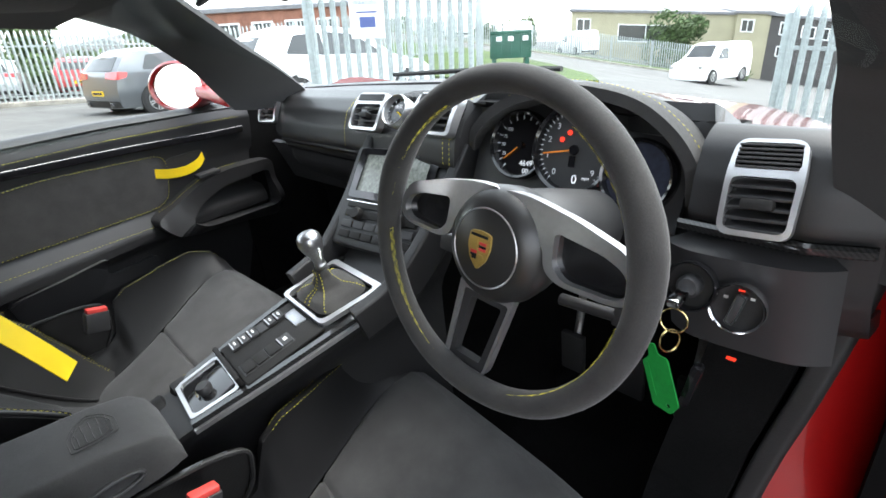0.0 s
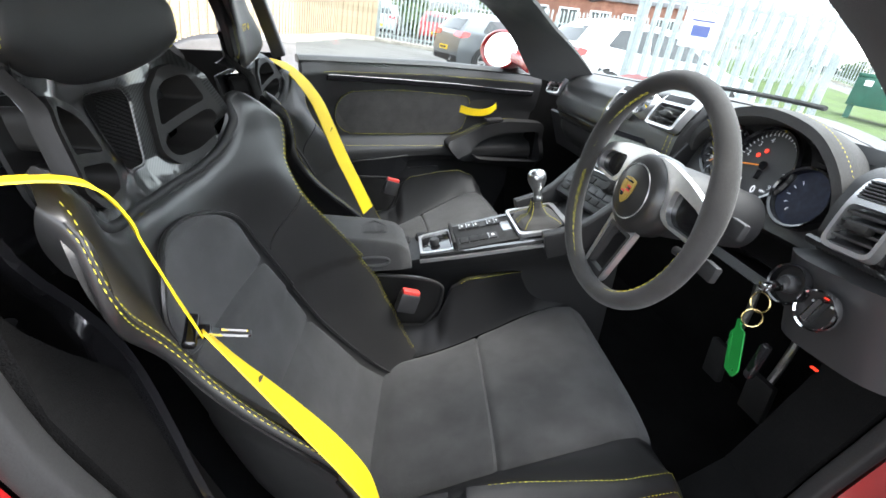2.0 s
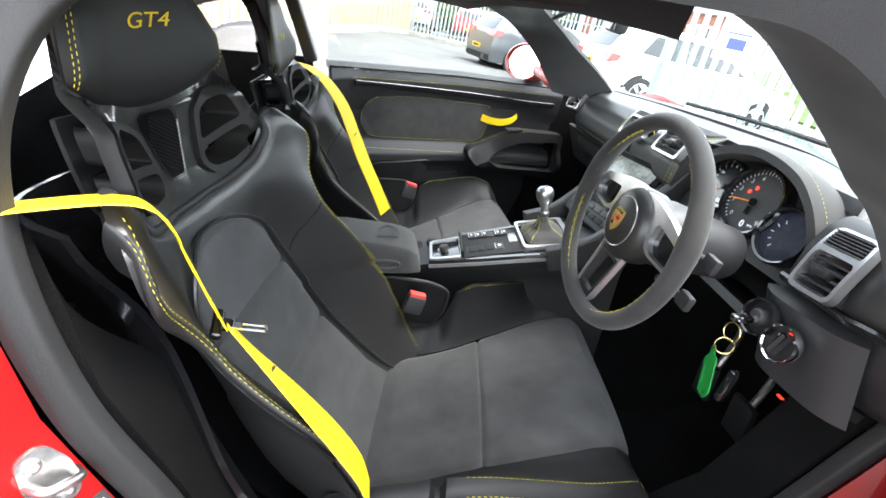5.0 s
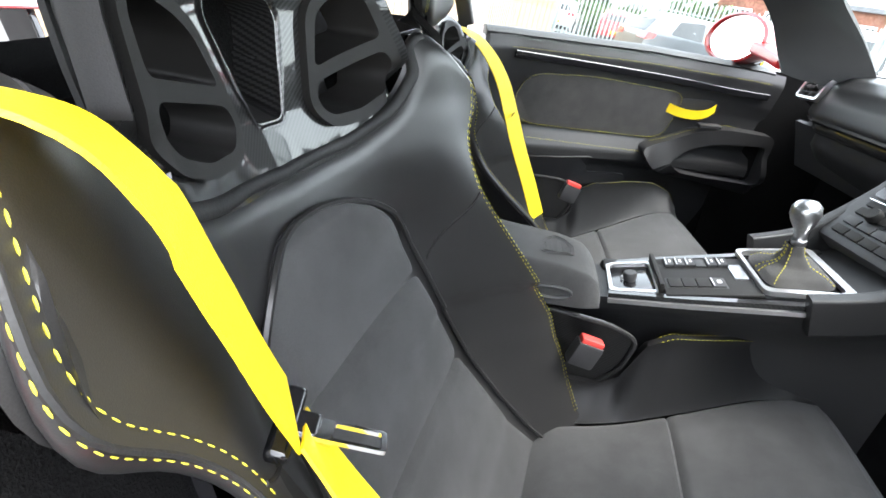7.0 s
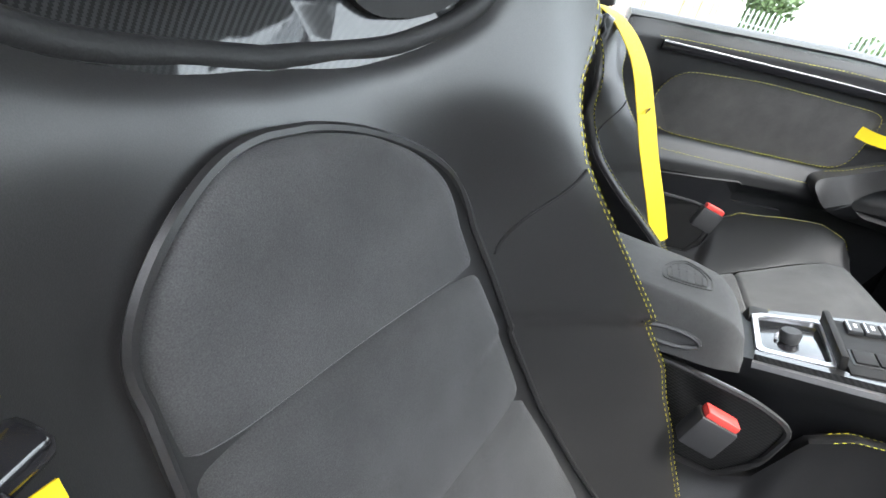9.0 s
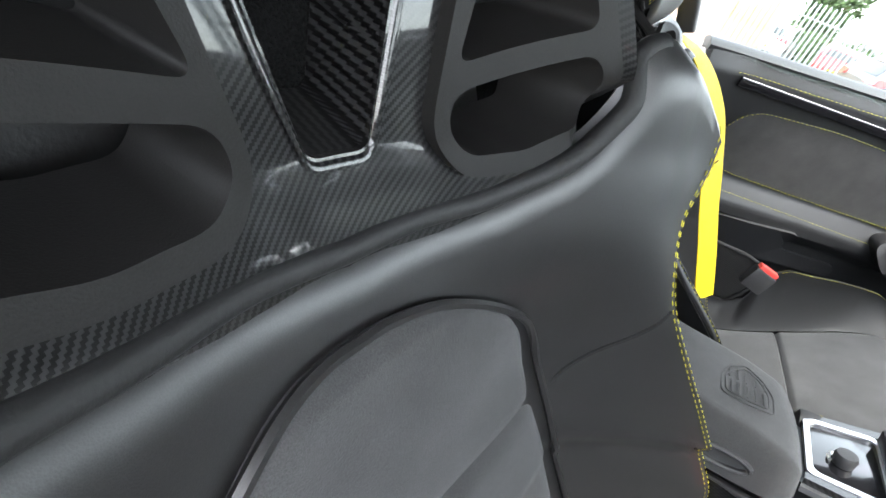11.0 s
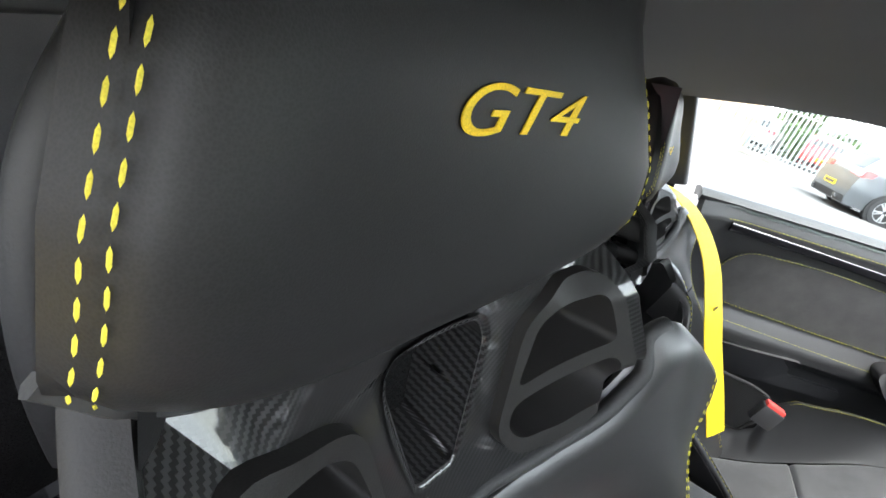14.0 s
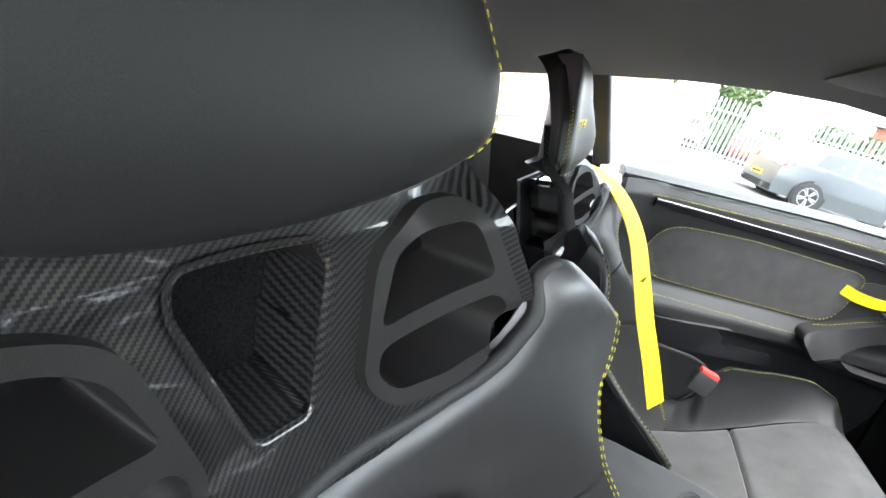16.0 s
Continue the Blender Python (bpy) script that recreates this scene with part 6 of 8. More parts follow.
rv = thing("rear_view_mirror", "black frameless rear-view mirror under the windscreen", "mirror")
bm = bmesh.new()
box(bm, (-0.125, -0.012, -0.036), (0.125, 0.012, 0.036), 0.011, Matrix.Translation((-0.02, 0.70, 1.112)) @ pose(0, 0, 0, -6, 0, -18))
part("mirror_shell", bm, PLASTIC, rv)
bm = bmesh.new()
box(bm, (-0.119, -0.0135, -0.031), (0.119, -0.0122, 0.031), 0.0005, Matrix.Translation((-0.02, 0.70, 1.112)) @ pose(0, 0, 0, -6, 0, -18))
part("mirror_glass", bm, MIRROR, rv)
bm = bmesh.new()
tube(bm, [(-0.02, 0.71, 1.15), (-0.01, 0.75, 1.165)], 0.012, 10)
part("mount", bm, PLASTIC, rv)
clip = thing("visor_clip", "round black disc on a short stem under the windscreen header", "visor clip")
bm = bmesh.new()
lathe(bm, [(0, 0.004), (0.024, 0.004), (0.027, 0.001), (0.026, -0.003), (0, -0.005)], Matrix.Translation((-0.21, 0.646, 1.100)) @ pose(0, 0, 0, 28, 0, -30), 32)
part("disc", bm, RUBBER, clip)
bm = bmesh.new()
tube(bm, [(-0.21, 0.646, 1.10), (-0.205, 0.62, 1.15), (-0.20, 0.58, 1.185)], 0.005, 8)
part("stem", bm, PLASTIC, clip)

# windscreen with its dark band, and wiper
def screen_pt(u, v):
    s = lerp(-1, 1, u)
    return Vector((0.012 + s * lerp(0.72, 0.56, v), lerp(1.20, 0.43, v) - 0.14 * s * s * (1 - 0.5 * v), lerp(0.872, 1.19, v) - 0.035 * s * s * v - 0.11 * smooth(s) * (1 - v)))
bm = bmesh.new()
grid(bm, screen_pt, 24, 16, 0.004)
ws = solo("window_1", bm, GLASS, "clear raked windscreen", "windscreen", "structure")
ws.visible_shadow = False
bm = bmesh.new()
tube(bm, smoothed([screen_pt(0.2, 0.02) + Vector((0, 0.03, 0.012)), screen_pt(0.4, 0.03) + Vector((0, 0.03, 0.014)), screen_pt(0.55, 0.035) + Vector((0, 0.03, 0.016))], 5), 0.006, 6)
solo("wiper", bm, RUBBER, "black windscreen wiper resting at the glass", "wiper")
bm = bmesh.new()
grid(bm, lambda u, v: (lerp(-0.78, 0.80, u), 1.26 + 1.1 * v - 0.10 * (2 * u - 1) ** 2, 0.838 - 0.115 * smooth(2 * u - 1) - 0.26 * v - 0.05 * (2 * u - 1) ** 2 * (0.2 + v) + 0.05 * smooth(abs(2 * u - 1) * 2 - 1) * (1 - (2 * u - 1) ** 8)), 40, 16, 0.02, flip=True)
solo("bonnet", bm, RED, "red bonnet of the car beyond the windscreen", "bonnet", "structure")
bm = bmesh.new()
grid(bm, lambda u, v: (lerp(-0.74, 0.76, u), lerp(1.20, 1.27, v) - 0.13 * (2 * u - 1) ** 2, 0.860 - 0.115 * smooth(2 * u - 1) - 0.004 * v), 30, 3, 0.01, flip=True)
solo("scuttle", bm, PLASTIC, "black scuttle panel at the foot of the windscreen", "scuttle panel", "structure")

# ---- pedals, mat ----
mat_t = thing("floor_mat", "black carpet floor mat in the driver footwell", "floor mat")
bm = bmesh.new()
grid(bm, lambda u, v: (lerp(0.16, 0.62, u), lerp(0.62, 1.12, v), 0.204 + 0.10 * smooth((v - 0.75) / 0.25) * 0.4), 10, 12, 0.008)
part("mat_top", bm, CARPET, mat_t)
for k in range(4):
    bm = bmesh.new()
    x0 = 0.46 + 0.022 * k
    box(bm, (x0, 0.665, 0.2042), (x0 + 0.017, 0.677, 0.2052), 0)
    part("mat_mark", bm, SILVER, mat_t)
for x, w in ((0.24, 0.05), (0.36, 0.06), (0.47, 0.045)):
    pd = thing("pedal", "black and silver foot pedal in the footwell", "pedal", "foot pedals")
    bm = bmesh.new()
    box(bm, (x - w / 2, 0.985, 0.33), (x + w / 2, 1.0, 0.42), 0.004)
    part("pedal_plate", bm, RUBBER, pd)
    bm = bmesh.new()
    tube(bm, smoothed([(x, 1.0, 0.38), (x, 1.03, 0.5), (x, 1.02, 0.62)], 4), 0.008, 8)
    part("pedal_arm", bm, STEEL, pd)

# ---- seat belts ----
belt = thing("seat_belt", "yellow seat belt hanging over the driver seat bolster", "seat belt", "seat belts")
bm = bmesh.new()
pa = smoothed([(0.745, -0.20, 0.930), (0.708, -0.11, 0.933), (0.670, -0.040, 0.935), (0.637, 0.014, 0.929), (0.616, 0.032, 0.902), (0.600, 0.040, 0.855), (0.586, 0.048, 0.805), (0.574, 0.054, 0.768)], 8)
strap(bm, pa, 0.047, 0.0016, [Vector((0.72, 0.66, 0.20)).lerp(Vector((0.86, 0.50, 0.1)), (k / (len(pa) * 0.6)) ** 2) if k < len(pa) * 0.6 else Vector((0.88, 0.45, 0.1)) for k in range(len(pa))])
part("shoulder_strap", bm, YELLOW, belt, "yellow webbing over the shoulder")
bm = bmesh.new()
pb = smoothed([(0.574, 0.060, 0.760), (0.579, 0.084, 0.728), (0.588, 0.112, 0.698), (0.599, 0.145, 0.662), (0.616, 0.182, 0.624), (0.634, 0.211, 0.590), (0.640, 0.222, 0.556)], 8)
strap(bm, pb, 0.047, 0.0016, [Vector((0.80, 0.25, 0.40)).lerp(Vector((0.86, 0.02, 0.05)), smooth(k / (len(pb) * 0.7))) for k in range(len(pb))])
part("lap_strap", bm, YELLOW, belt, "yellow webbing down to the anchor")
bm = bmesh.new()
lathe(bm, [(0, 0.0015), (0.006, 0.0015), (0.0065, 0)], Matrix.Translation((0.586, 0.107, 0.703)) @ pose(0, 0, 0, -50, 0, 176), 16)
part("stop_button", bm, PLASTIC, belt)
BM_ = Matrix.Translation((0.572, 0.050, 0.758)) @ pose(0, 0, 0, 12, 14, 100)
bm = bmesh.new()
box(bm, (-0.007, -0.021, -0.005), (0.006, 0.021, 0.005), 0.0045, BM_, 3)
box(bm, (0.002, -0.008, -0.004), (0.017, 0.008, 0.004), 0.0035, BM_, 3)
part("tongue_cover", bm, GLOSS_BLACK, belt, "black plastic tongue")
bm = bmesh.new()
TM = BM_ @ Matrix.Translation((0.031, 0.0, 0.0)) @ pose(0, 0, 0, 25, 0, 180) @ Matrix.Diagonal((0.85, 0.72, 1, 1))
panel(bm, [dense(rounded([Vector(p) for p in ((-0.026, -0.012), (0.020, -0.012), (0.020, 0.012), (-0.026, 0.012))], 0.004), 0.006), dense(rounded([Vector(p) for p in ((-0.0225, -0.0085), (0.008, -0.0085), (0.008, 0.0085), (-0.0225, 0.0085))], 0.002), 0.006)],
      lambda p: TM @ Vector((p[0], p[1], 0.0012)), lambda p: TM.to_3x3() @ Vector((0, 0, -0.0024)))
part("tongue", bm, CHROME, belt, "chrome buckle tongue")
belt2 = thing("seat_belt", "yellow seat belt down the side of the passenger seat", "seat belt", "seat belts")
bm = bmesh.new()
pc = smoothed([(-0.600, -0.12, 0.905), (-0.545, 0.00, 0.895), (-0.500, 0.062, 0.865), (-0.460, 0.115, 0.805), (-0.430, 0.150, 0.730), (-0.422, 0.180, 0.655), (-0.418, 0.218, 0.570), (-0.418, 0.252, 0.488)], 8)
strap(bm, pc, 0.047, 0.0016, Vector((0.70, -0.70, 0.1)))
part("shoulder_strap", bm, YELLOW, belt2, "yellow webbing")
bm = bmesh.new()
lathe(bm, [(0, 0.0015), (0.006, 0.0015), (0.0065, 0)], Matrix.Translation((-0.428, 0.156, 0.728)) @ pose(0, 0, 0, -70, 0, 170), 16)
part("stop_button", bm, PLASTIC, belt2)
for bx, by, bz in ((0.097, 0.320, 0.497), (-0.485, 0.333, 0.556)):
    bk = thing("belt_buckle", "black seat belt buckle with a red release button beside the seat", "buckle", "belt buckles")
    m = Matrix.Translation((bx, by, bz)) @ pose(0, 0, 0, -18, 0, 8)
    bm = bmesh.new()
    box(bm, (-0.012, -0.022, -0.042), (0.012, 0.022, 0.002), 0.005, m)
    part("buckle_body", bm, PLASTIC, bk)
    bm = bmesh.new()
    box(bm, (-0.009, -0.019, 0.0), (0.009, 0.019, 0.010), 0.003, m)
    part("release_button", bm, RED_PLASTIC, bk, "red release button")

# ---- open driver door and its hardware ----
od = thing("door", "open red driver door with black lined inner panel", "car door", base=Matrix.Translation((0.735, 0.96, 0)) @ pose(0, 0, 0, 0, 0, 66))
bm = bmesh.new()
grid(bm, lambda u, v: (0.0 + 0.015 * math.sin(v * math.pi), lerp(0.0, -1.0, u), lerp(0.30, 0.88, v)), 20, 14, 0.05, flip=True)
part("door_shell", bm, RED, od, "red painted door shell")
bm = bmesh.new()
grid(bm, lambda u, v: (-0.058 - 0.03 * math.exp(-((v - 0.55) / 0.1) ** 2), lerp(-0.06, -0.97, u), lerp(0.34, 0.87, v)), 20, 30, 0.02)
part("door_panel", bm, DASH_SKIN, od, "black leather door panel")
bm = bmesh.new()
stitches(bm, [(-0.092, lerp(-0.1, -0.7, k / 20), 0.645) for k in range(21)], 0.006, 0.003, 0.0005)
part("stitching", bm, THREAD, od)
ck = thing("door_check_strap", "black metal check strap of the open door", "door check")
bm = bmesh.new()
box(bm, (0.70, 0.895, 0.60), (0.86, 0.910, 0.622), 0.004, Matrix.Translation((0.7, 0.9, 0.61)) @ pose(0, 0, 0, 0, 0, 8) @ Matrix.Translation((-0.7, -0.9, -0.61)))
part("strap_bar", bm, RUBBER, ck)
bm = bmesh.new()
for k in range(15):
    lathe(bm, [(0.010, 0), (0.014, 0.004), (0.010, 0.008)], Matrix.Translation((0.73 + 0.008 * k, 0.955 + 0.002 * k, 0.735)) @ pose(0, 0, 0, 0, 90, 14), 12)
solo("cable_bellows", bm, RUBBER, "black ribbed rubber cable sleeve to the open door", "cable sleeve")
POST_N, POST_UP = Vector((0.54, 0.79, 0.27)).normalized(), Vector((0.0, -0.032, 0.092)).normalized()
POST_UP = (POST_UP - POST_N * POST_UP.dot(POST_N)).normalized()


def on_post(p):
    """Axes on the red door post at p: x out of the paint, z up along the post."""
    return Matrix.Translation(p) @ Matrix((POST_N, POST_UP.cross(POST_N), POST_UP)).transposed().to_4x4()


st = thing("door_striker", "zinc steel door striker on the red post", "door striker", base=on_post((0.731, -0.047, 0.714)))
bm = bmesh.new()
panel(bm, [dense(rounded([Vector(p) for p in ((-0.012, -0.030), (0.012, -0.030), (0.020, 0.0), (0.012, 0.030), (-0.012, 0.030), (-0.020, 0.0))], 0.010), 0.005)], lambda p: (0.005, p[0], p[1]), lambda p: (-0.006, 0, 0))
part("striker_plate", bm, STEEL, st)
bm = bmesh.new()
tube(bm, smoothed([(0.003, 0.016, -0.008), (0.022, 0.014, -0.007), (0.027, 0.004, -0.002), (0.027, -0.006, 0.002), (0.022, -0.012, 0.006), (0.003, -0.014, 0.008)], 5), 0.0042, 10)
part("striker_loop", bm, STEEL, st)
for y, z in ((-0.003, 0.019), (0.003, -0.019)):
    bm = bmesh.new()
    lathe(bm, [(0, 0.006), (0.003, 0.006), (0.0035, 0.009), (0.0062, 0.008), (0.0075, 0.004)], Matrix.Translation((0, y, z)) @ pose(0, 0, 0, 0, 90, 0), 16)
    part("bolt", bm, STEEL, st)
for at, w, h, rows in (((0.729, -0.066, 0.770), 0.036, 0.050, 6), ((0.731, -0.022, 0.652), 0.040, 0.046, 5)):
    lb = thing("post_sticker", "black sticker with small white print on the red post", "sticker", "stickers on the post", base=on_post(at))
    bm = bmesh.new()
    box(bm, (0.0015, -w / 2, -h / 2), (0.0022, w / 2, h / 2), 0)
    part("sticker", bm, PLASTIC, lb)
    for k in range(rows):
        z = -h / 2 + 0.005 + k * (h - 0.008) / rows
        bm = bmesh.new()
        box(bm, (0.0023, -w * 0.42, z), (0.0025, w * (0.40 - 0.16 * (k % 2)), z + 0.0035), 0)
        part("print_line", bm, WHITE_INK, lb)
# black latch rod with two bright bolts beside the seat shell
lr = thing("seat_side_rod", "black rod with two bright bolts beside the seat shell", "seat fitting")
bm = bmesh.new()
tube(bm, smoothed([(0.556, -0.112, 0.765), (0.545, -0.112, 0.715), (0.512, -0.112, 0.625), (0.484, -0.112, 0.545), (0.474, -0.112, 0.510)], 6), 0.010, 10)
part("rod", bm, CARPET, lr)
for p in ((0.548, -0.104, 0.712), (0.488, -0.104, 0.545)):
    bm = bmesh.new()
    lathe(bm, [(0.013, -0.012), (0.014, 0.0), (0.012, 0.006), (0, 0.008)], Matrix.Translation(p) @ pose(0, 0, 0, -60, 0, -40), 16)
    sleeve = part("sleeve", bm, GLOSS_BLACK, lr)
    bm = bmesh.new()
    lathe(bm, [(0, 0.014), (0.005, 0.013), (0.006, 0.006)], Matrix.Translation(p) @ pose(0, 0, 0, -60, 0, -40), 12)
    part("bolt", bm, CHROME, sleeve)
# ---- outdoors: car park, fences, parked cars, road and buildings ----
ASPHALT = material("asphalt", (0.095, 0.093, 0.090), 0.9, grain=0.4, grain_size=60, bump=0.004, patch=0.3, patch_size=0.6)
GRASS = material("grass", (0.042, 0.075, 0.010), 0.95, grain=0.5, grain_size=30, bump=0.02, patch=0.4, patch_size=0.8)
STONE = material("kerb_stone", (0.32, 0.30, 0.26), 0.9, grain=0.3, grain_size=60, bump=0.003, patch=0.35, patch_size=3)
GALV = material("galvanised_steel", (0.36, 0.40, 0.40), 0.5, metal=0.35, grain=0.2, grain_size=40, patch=0.2, patch_size=5)
BOARD = material("weathered_timber", (0.34, 0.265, 0.18), 0.9, grain=0.35, grain_size=45, bump=0.002, patch=0.35, patch_size=3)
SIGN_WHITE = material("sign_white", (0.78, 0.79, 0.79), 0.45, patch=0.05, patch_size=4)
SIGN_BLUE = material("sign_blue", (0.06, 0.09, 0.26), 0.5)
BRICK = material("red_brick", (0.27, 0.125, 0.085), 0.9, grain=0.35, grain_size=9, patch=0.3, patch_size=1.5)
ROOFING = material("grey_roof_sheet", (0.20, 0.20, 0.21), 0.8, grain=0.2, grain_size=8, patch=0.2, patch_size=1)
CLAD = material("beige_cladding", (0.38, 0.35, 0.24), 0.8, grain=0.15, grain_size=12, patch=0.15, patch_size=1)
CLAD_DARK = material("dark_cladding", (0.075, 0.070, 0.068), 0.8, grain=0.15, grain_size=12, patch=0.2, patch_size=1)
CAR_GREY = material("dark_grey_paint", (0.12, 0.13, 0.14), 0.3, metal=0.5, coat=1.0, patch=0.06)
CAR_WHITE = material("white_paint", (0.80, 0.80, 0.80), 0.35, coat=1.0, patch=0.04)
CAR_SILVER = material("silver_paint", (0.50, 0.52, 0.54), 0.3, metal=0.5, coat=1.0, patch=0.06)
CAR_RED = material("dark_red_paint", (0.36, 0.03, 0.03), 0.3, coat=1.0, patch=0.06)
TINTED = material("tinted_glass", (0.030, 0.034, 0.036), 0.06, patch=0.2, patch_size=2, spec=0.6)
TAIL_RED = material("tail_lamp_red", (0.50, 0.02, 0.025), 0.15, coat=1.0, patch=0.2, patch_size=12)
PLATE_YELLOW = material("yellow_plate", (0.80, 0.55, 0.02), 0.5, patch=0.05)
TYRE = material("tyre_rubber", (0.022, 0.022, 0.023), 0.85, grain=0.2, grain_size=60)
BIN_GREEN = material("green_bin", (0.010, 0.085, 0.055), 0.5, grain=0.15, grain_size=30, patch=0.25, patch_size=2)
BARK = material("bark", (0.11, 0.085, 0.06), 0.95, grain=0.4, grain_size=30, bump=0.02, patch=0.3)


def leaves(name, base):
    """Leaf green that varies from leaf to leaf."""
    m = material(name, base, 0.7, grain=0.3, grain_size=6, patch=0.3, patch_size=0.7)
    nt = m.node_tree
    b = nt.nodes["Principled BSDF"]
    src = b.inputs["Base Color"].links[0].from_socket
    g = nt.nodes.new("ShaderNodeNewGeometry")
    hs = nt.nodes.new("ShaderNodeHueSaturation")
    r = nt.nodes.new("ShaderNodeMapRange")
    r.inputs["To Min"].default_value, r.inputs["To Max"].default_value = 0.55, 1.5
    nt.links.new(g.outputs["Random Per Island"], r.inputs["Value"])
    nt.links.new(r.outputs[0], hs.inputs["Value"])
    nt.links.new(src, hs.inputs["Color"])
    nt.links.new(hs.outputs[0], b.inputs["Base Color"])
    return m


LEAF = leaves("leaf_green", (0.065, 0.105, 0.035))


def ground_z(x, y):
    """Level round the bay, falling along the road ahead, and down the ramp behind the car."""
    cx, cy = min(6.0, max(-45.0, x)), min(60.0, y)
    z = smooth((y - 8) / 14) * (-0.155 * cx - 0.083 * cy)
    if y < 0:
        z -= (0.11 * min(-y, 4.0) + 0.75 * smooth((-y - 2.0) / 2.0)) * smooth((x + 11) / 3)
    return z


def spaced(a, b, fine, n):
    """Coordinates from a to b, dense near the middle."""
    out = []
    for k in range(-n, n + 1):
        t = k / n
        out.append(math.copysign(fine * abs(t) * n + (max(abs(a), abs(b)) - fine * n) * abs(t) ** 5, t))
    return out


bm = bmesh.new()
GX = spaced(-600, 600, 1.2, 40)
gv = [[bm.verts.new((x, y, ground_z(x, y))) for y in GX] for x in GX]
for i in range(len(GX) - 1):
    for j in range(len(GX) - 1):
        bm.faces.new((gv[i][j], gv[i + 1][j], gv[i + 1][j + 1], gv[i][j + 1]))
solo("ground", bm, ASPHALT, "grey asphalt of the car park and road", "ground", "structure", car=False)


def verge(name, loop, label, mat=GRASS, up=0.06):
    loop = dense([Vector(p) for p in loop], 1.0)
    c = sum((p for p in loop), Vector((0, 0))) / len(loop)
    bm = bmesh.new()
    n = len(loop)
    rows = 8
    V = [[bm.verts.new((c.x + (p.x - c.x) * k / rows, c.y + (p.y - c.y) * k / rows, 0)) for p in loop] for k in range(1, rows + 1)]
    cv = bm.verts.new((c.x, c.y, 0))
    V.append([bm.verts.new((p.x, p.y, -0.15)) for p in loop])
    for k, R_ in enumerate(V):
        for v in R_:
            v.co.z = ground_z(v.co.x, v.co.y) + (up if k < rows else -0.05)
    cv.co.z = ground_z(c.x, c.y) + up
    for j in range(n):
        q = (j + 1) % n
        bm.faces.new((cv, V[0][j], V[0][q]))
        for A, B in zip(V, V[1:]):
            bm.faces.new((A[j], B[j], B[q], A[q]))
    return solo(name, bm, mat, label, "grass verge" if mat == GRASS else "kerb", "structure", car=False)


verge("grass_verge", [(-7.6, 15.2), (-9.5, 18.0), (-13, 20.5), (-18, 21.5), (-22, 19), (-20, 14.5), (-14, 12.6), (-10, 12.6), (-8.2, 13.6)], "bright green grass island beside the road")
verge("grass_verge", [(-13.8, 37.0), (-20, 33.0), (-26.2, 29.0), (-40, 21), (-44, 24), (-30, 34), (-20, 40), (-13, 43)], "strip of grass along the far fence")


def kerb_run(pts, w, h, label):
    bm = bmesh.new()
    sweep(bm, [(x, y, ground_z(x, y) + h / 2 - 0.02) for x, y in pts], rounded([Vector(p) for p in ((-w / 2, -h / 2 - 0.04), (w / 2, -h / 2 - 0.04), (w / 2, h / 2), (-w / 2, h / 2))], 0.02, 3))
    return solo("kerb", bm, STONE, label, "kerb", "structure", car=False)


kerb_run([(-11.8, -2.2), (-12.7, -1.30), (-14.5, -0.80), (-18.5, 0.15), (-19.7, 1.25), (-19.1, 3.3), (-18.5, 6.5), (-18.0, 12)], 0.35, 0.16, "low stone kerb at the foot of the fences")
kerb_run([(-13.0, 36.4), (-16, 34.4), (-20, 32.2), (-26.0, 28.2), (-38, 20.5)], 0.25, 0.14, "road kerb before the far fence")


# ---- fences ----
def pale_mesh(h, w=0.068):
    """A cold-rolled palisade pale: ribbed section and a three-pointed splayed head."""
    bm = bmesh.new()
    prof = [(-w / 2, -0.010), (-w * 0.30, 0.006), (-w * 0.12, 0.006), (0, 0.014), (w * 0.12, 0.006), (w * 0.30, 0.006), (w / 2, -0.010)]
    prof = prof + [(x, y - 0.003) for x, y in reversed(prof)]
    rows = [(0.0, 1.0, 0.0), (h - 0.14, 1.0, 0.0), (h - 0.06, 0.95, -0.02), (h, 0.12, -0.05)]
    R_ = [[bm.verts.new((x * k, y + o, z)) for x, y in prof] for z, k, o in rows]
    m = len(prof)
    for A, B in zip(R_, R_[1:]):
        for j in range(m):
            bm.faces.new((A[j], A[(j + 1) % m], B[(j + 1) % m], B[j]))
    return mesh_of("pale", bm, GALV, False)


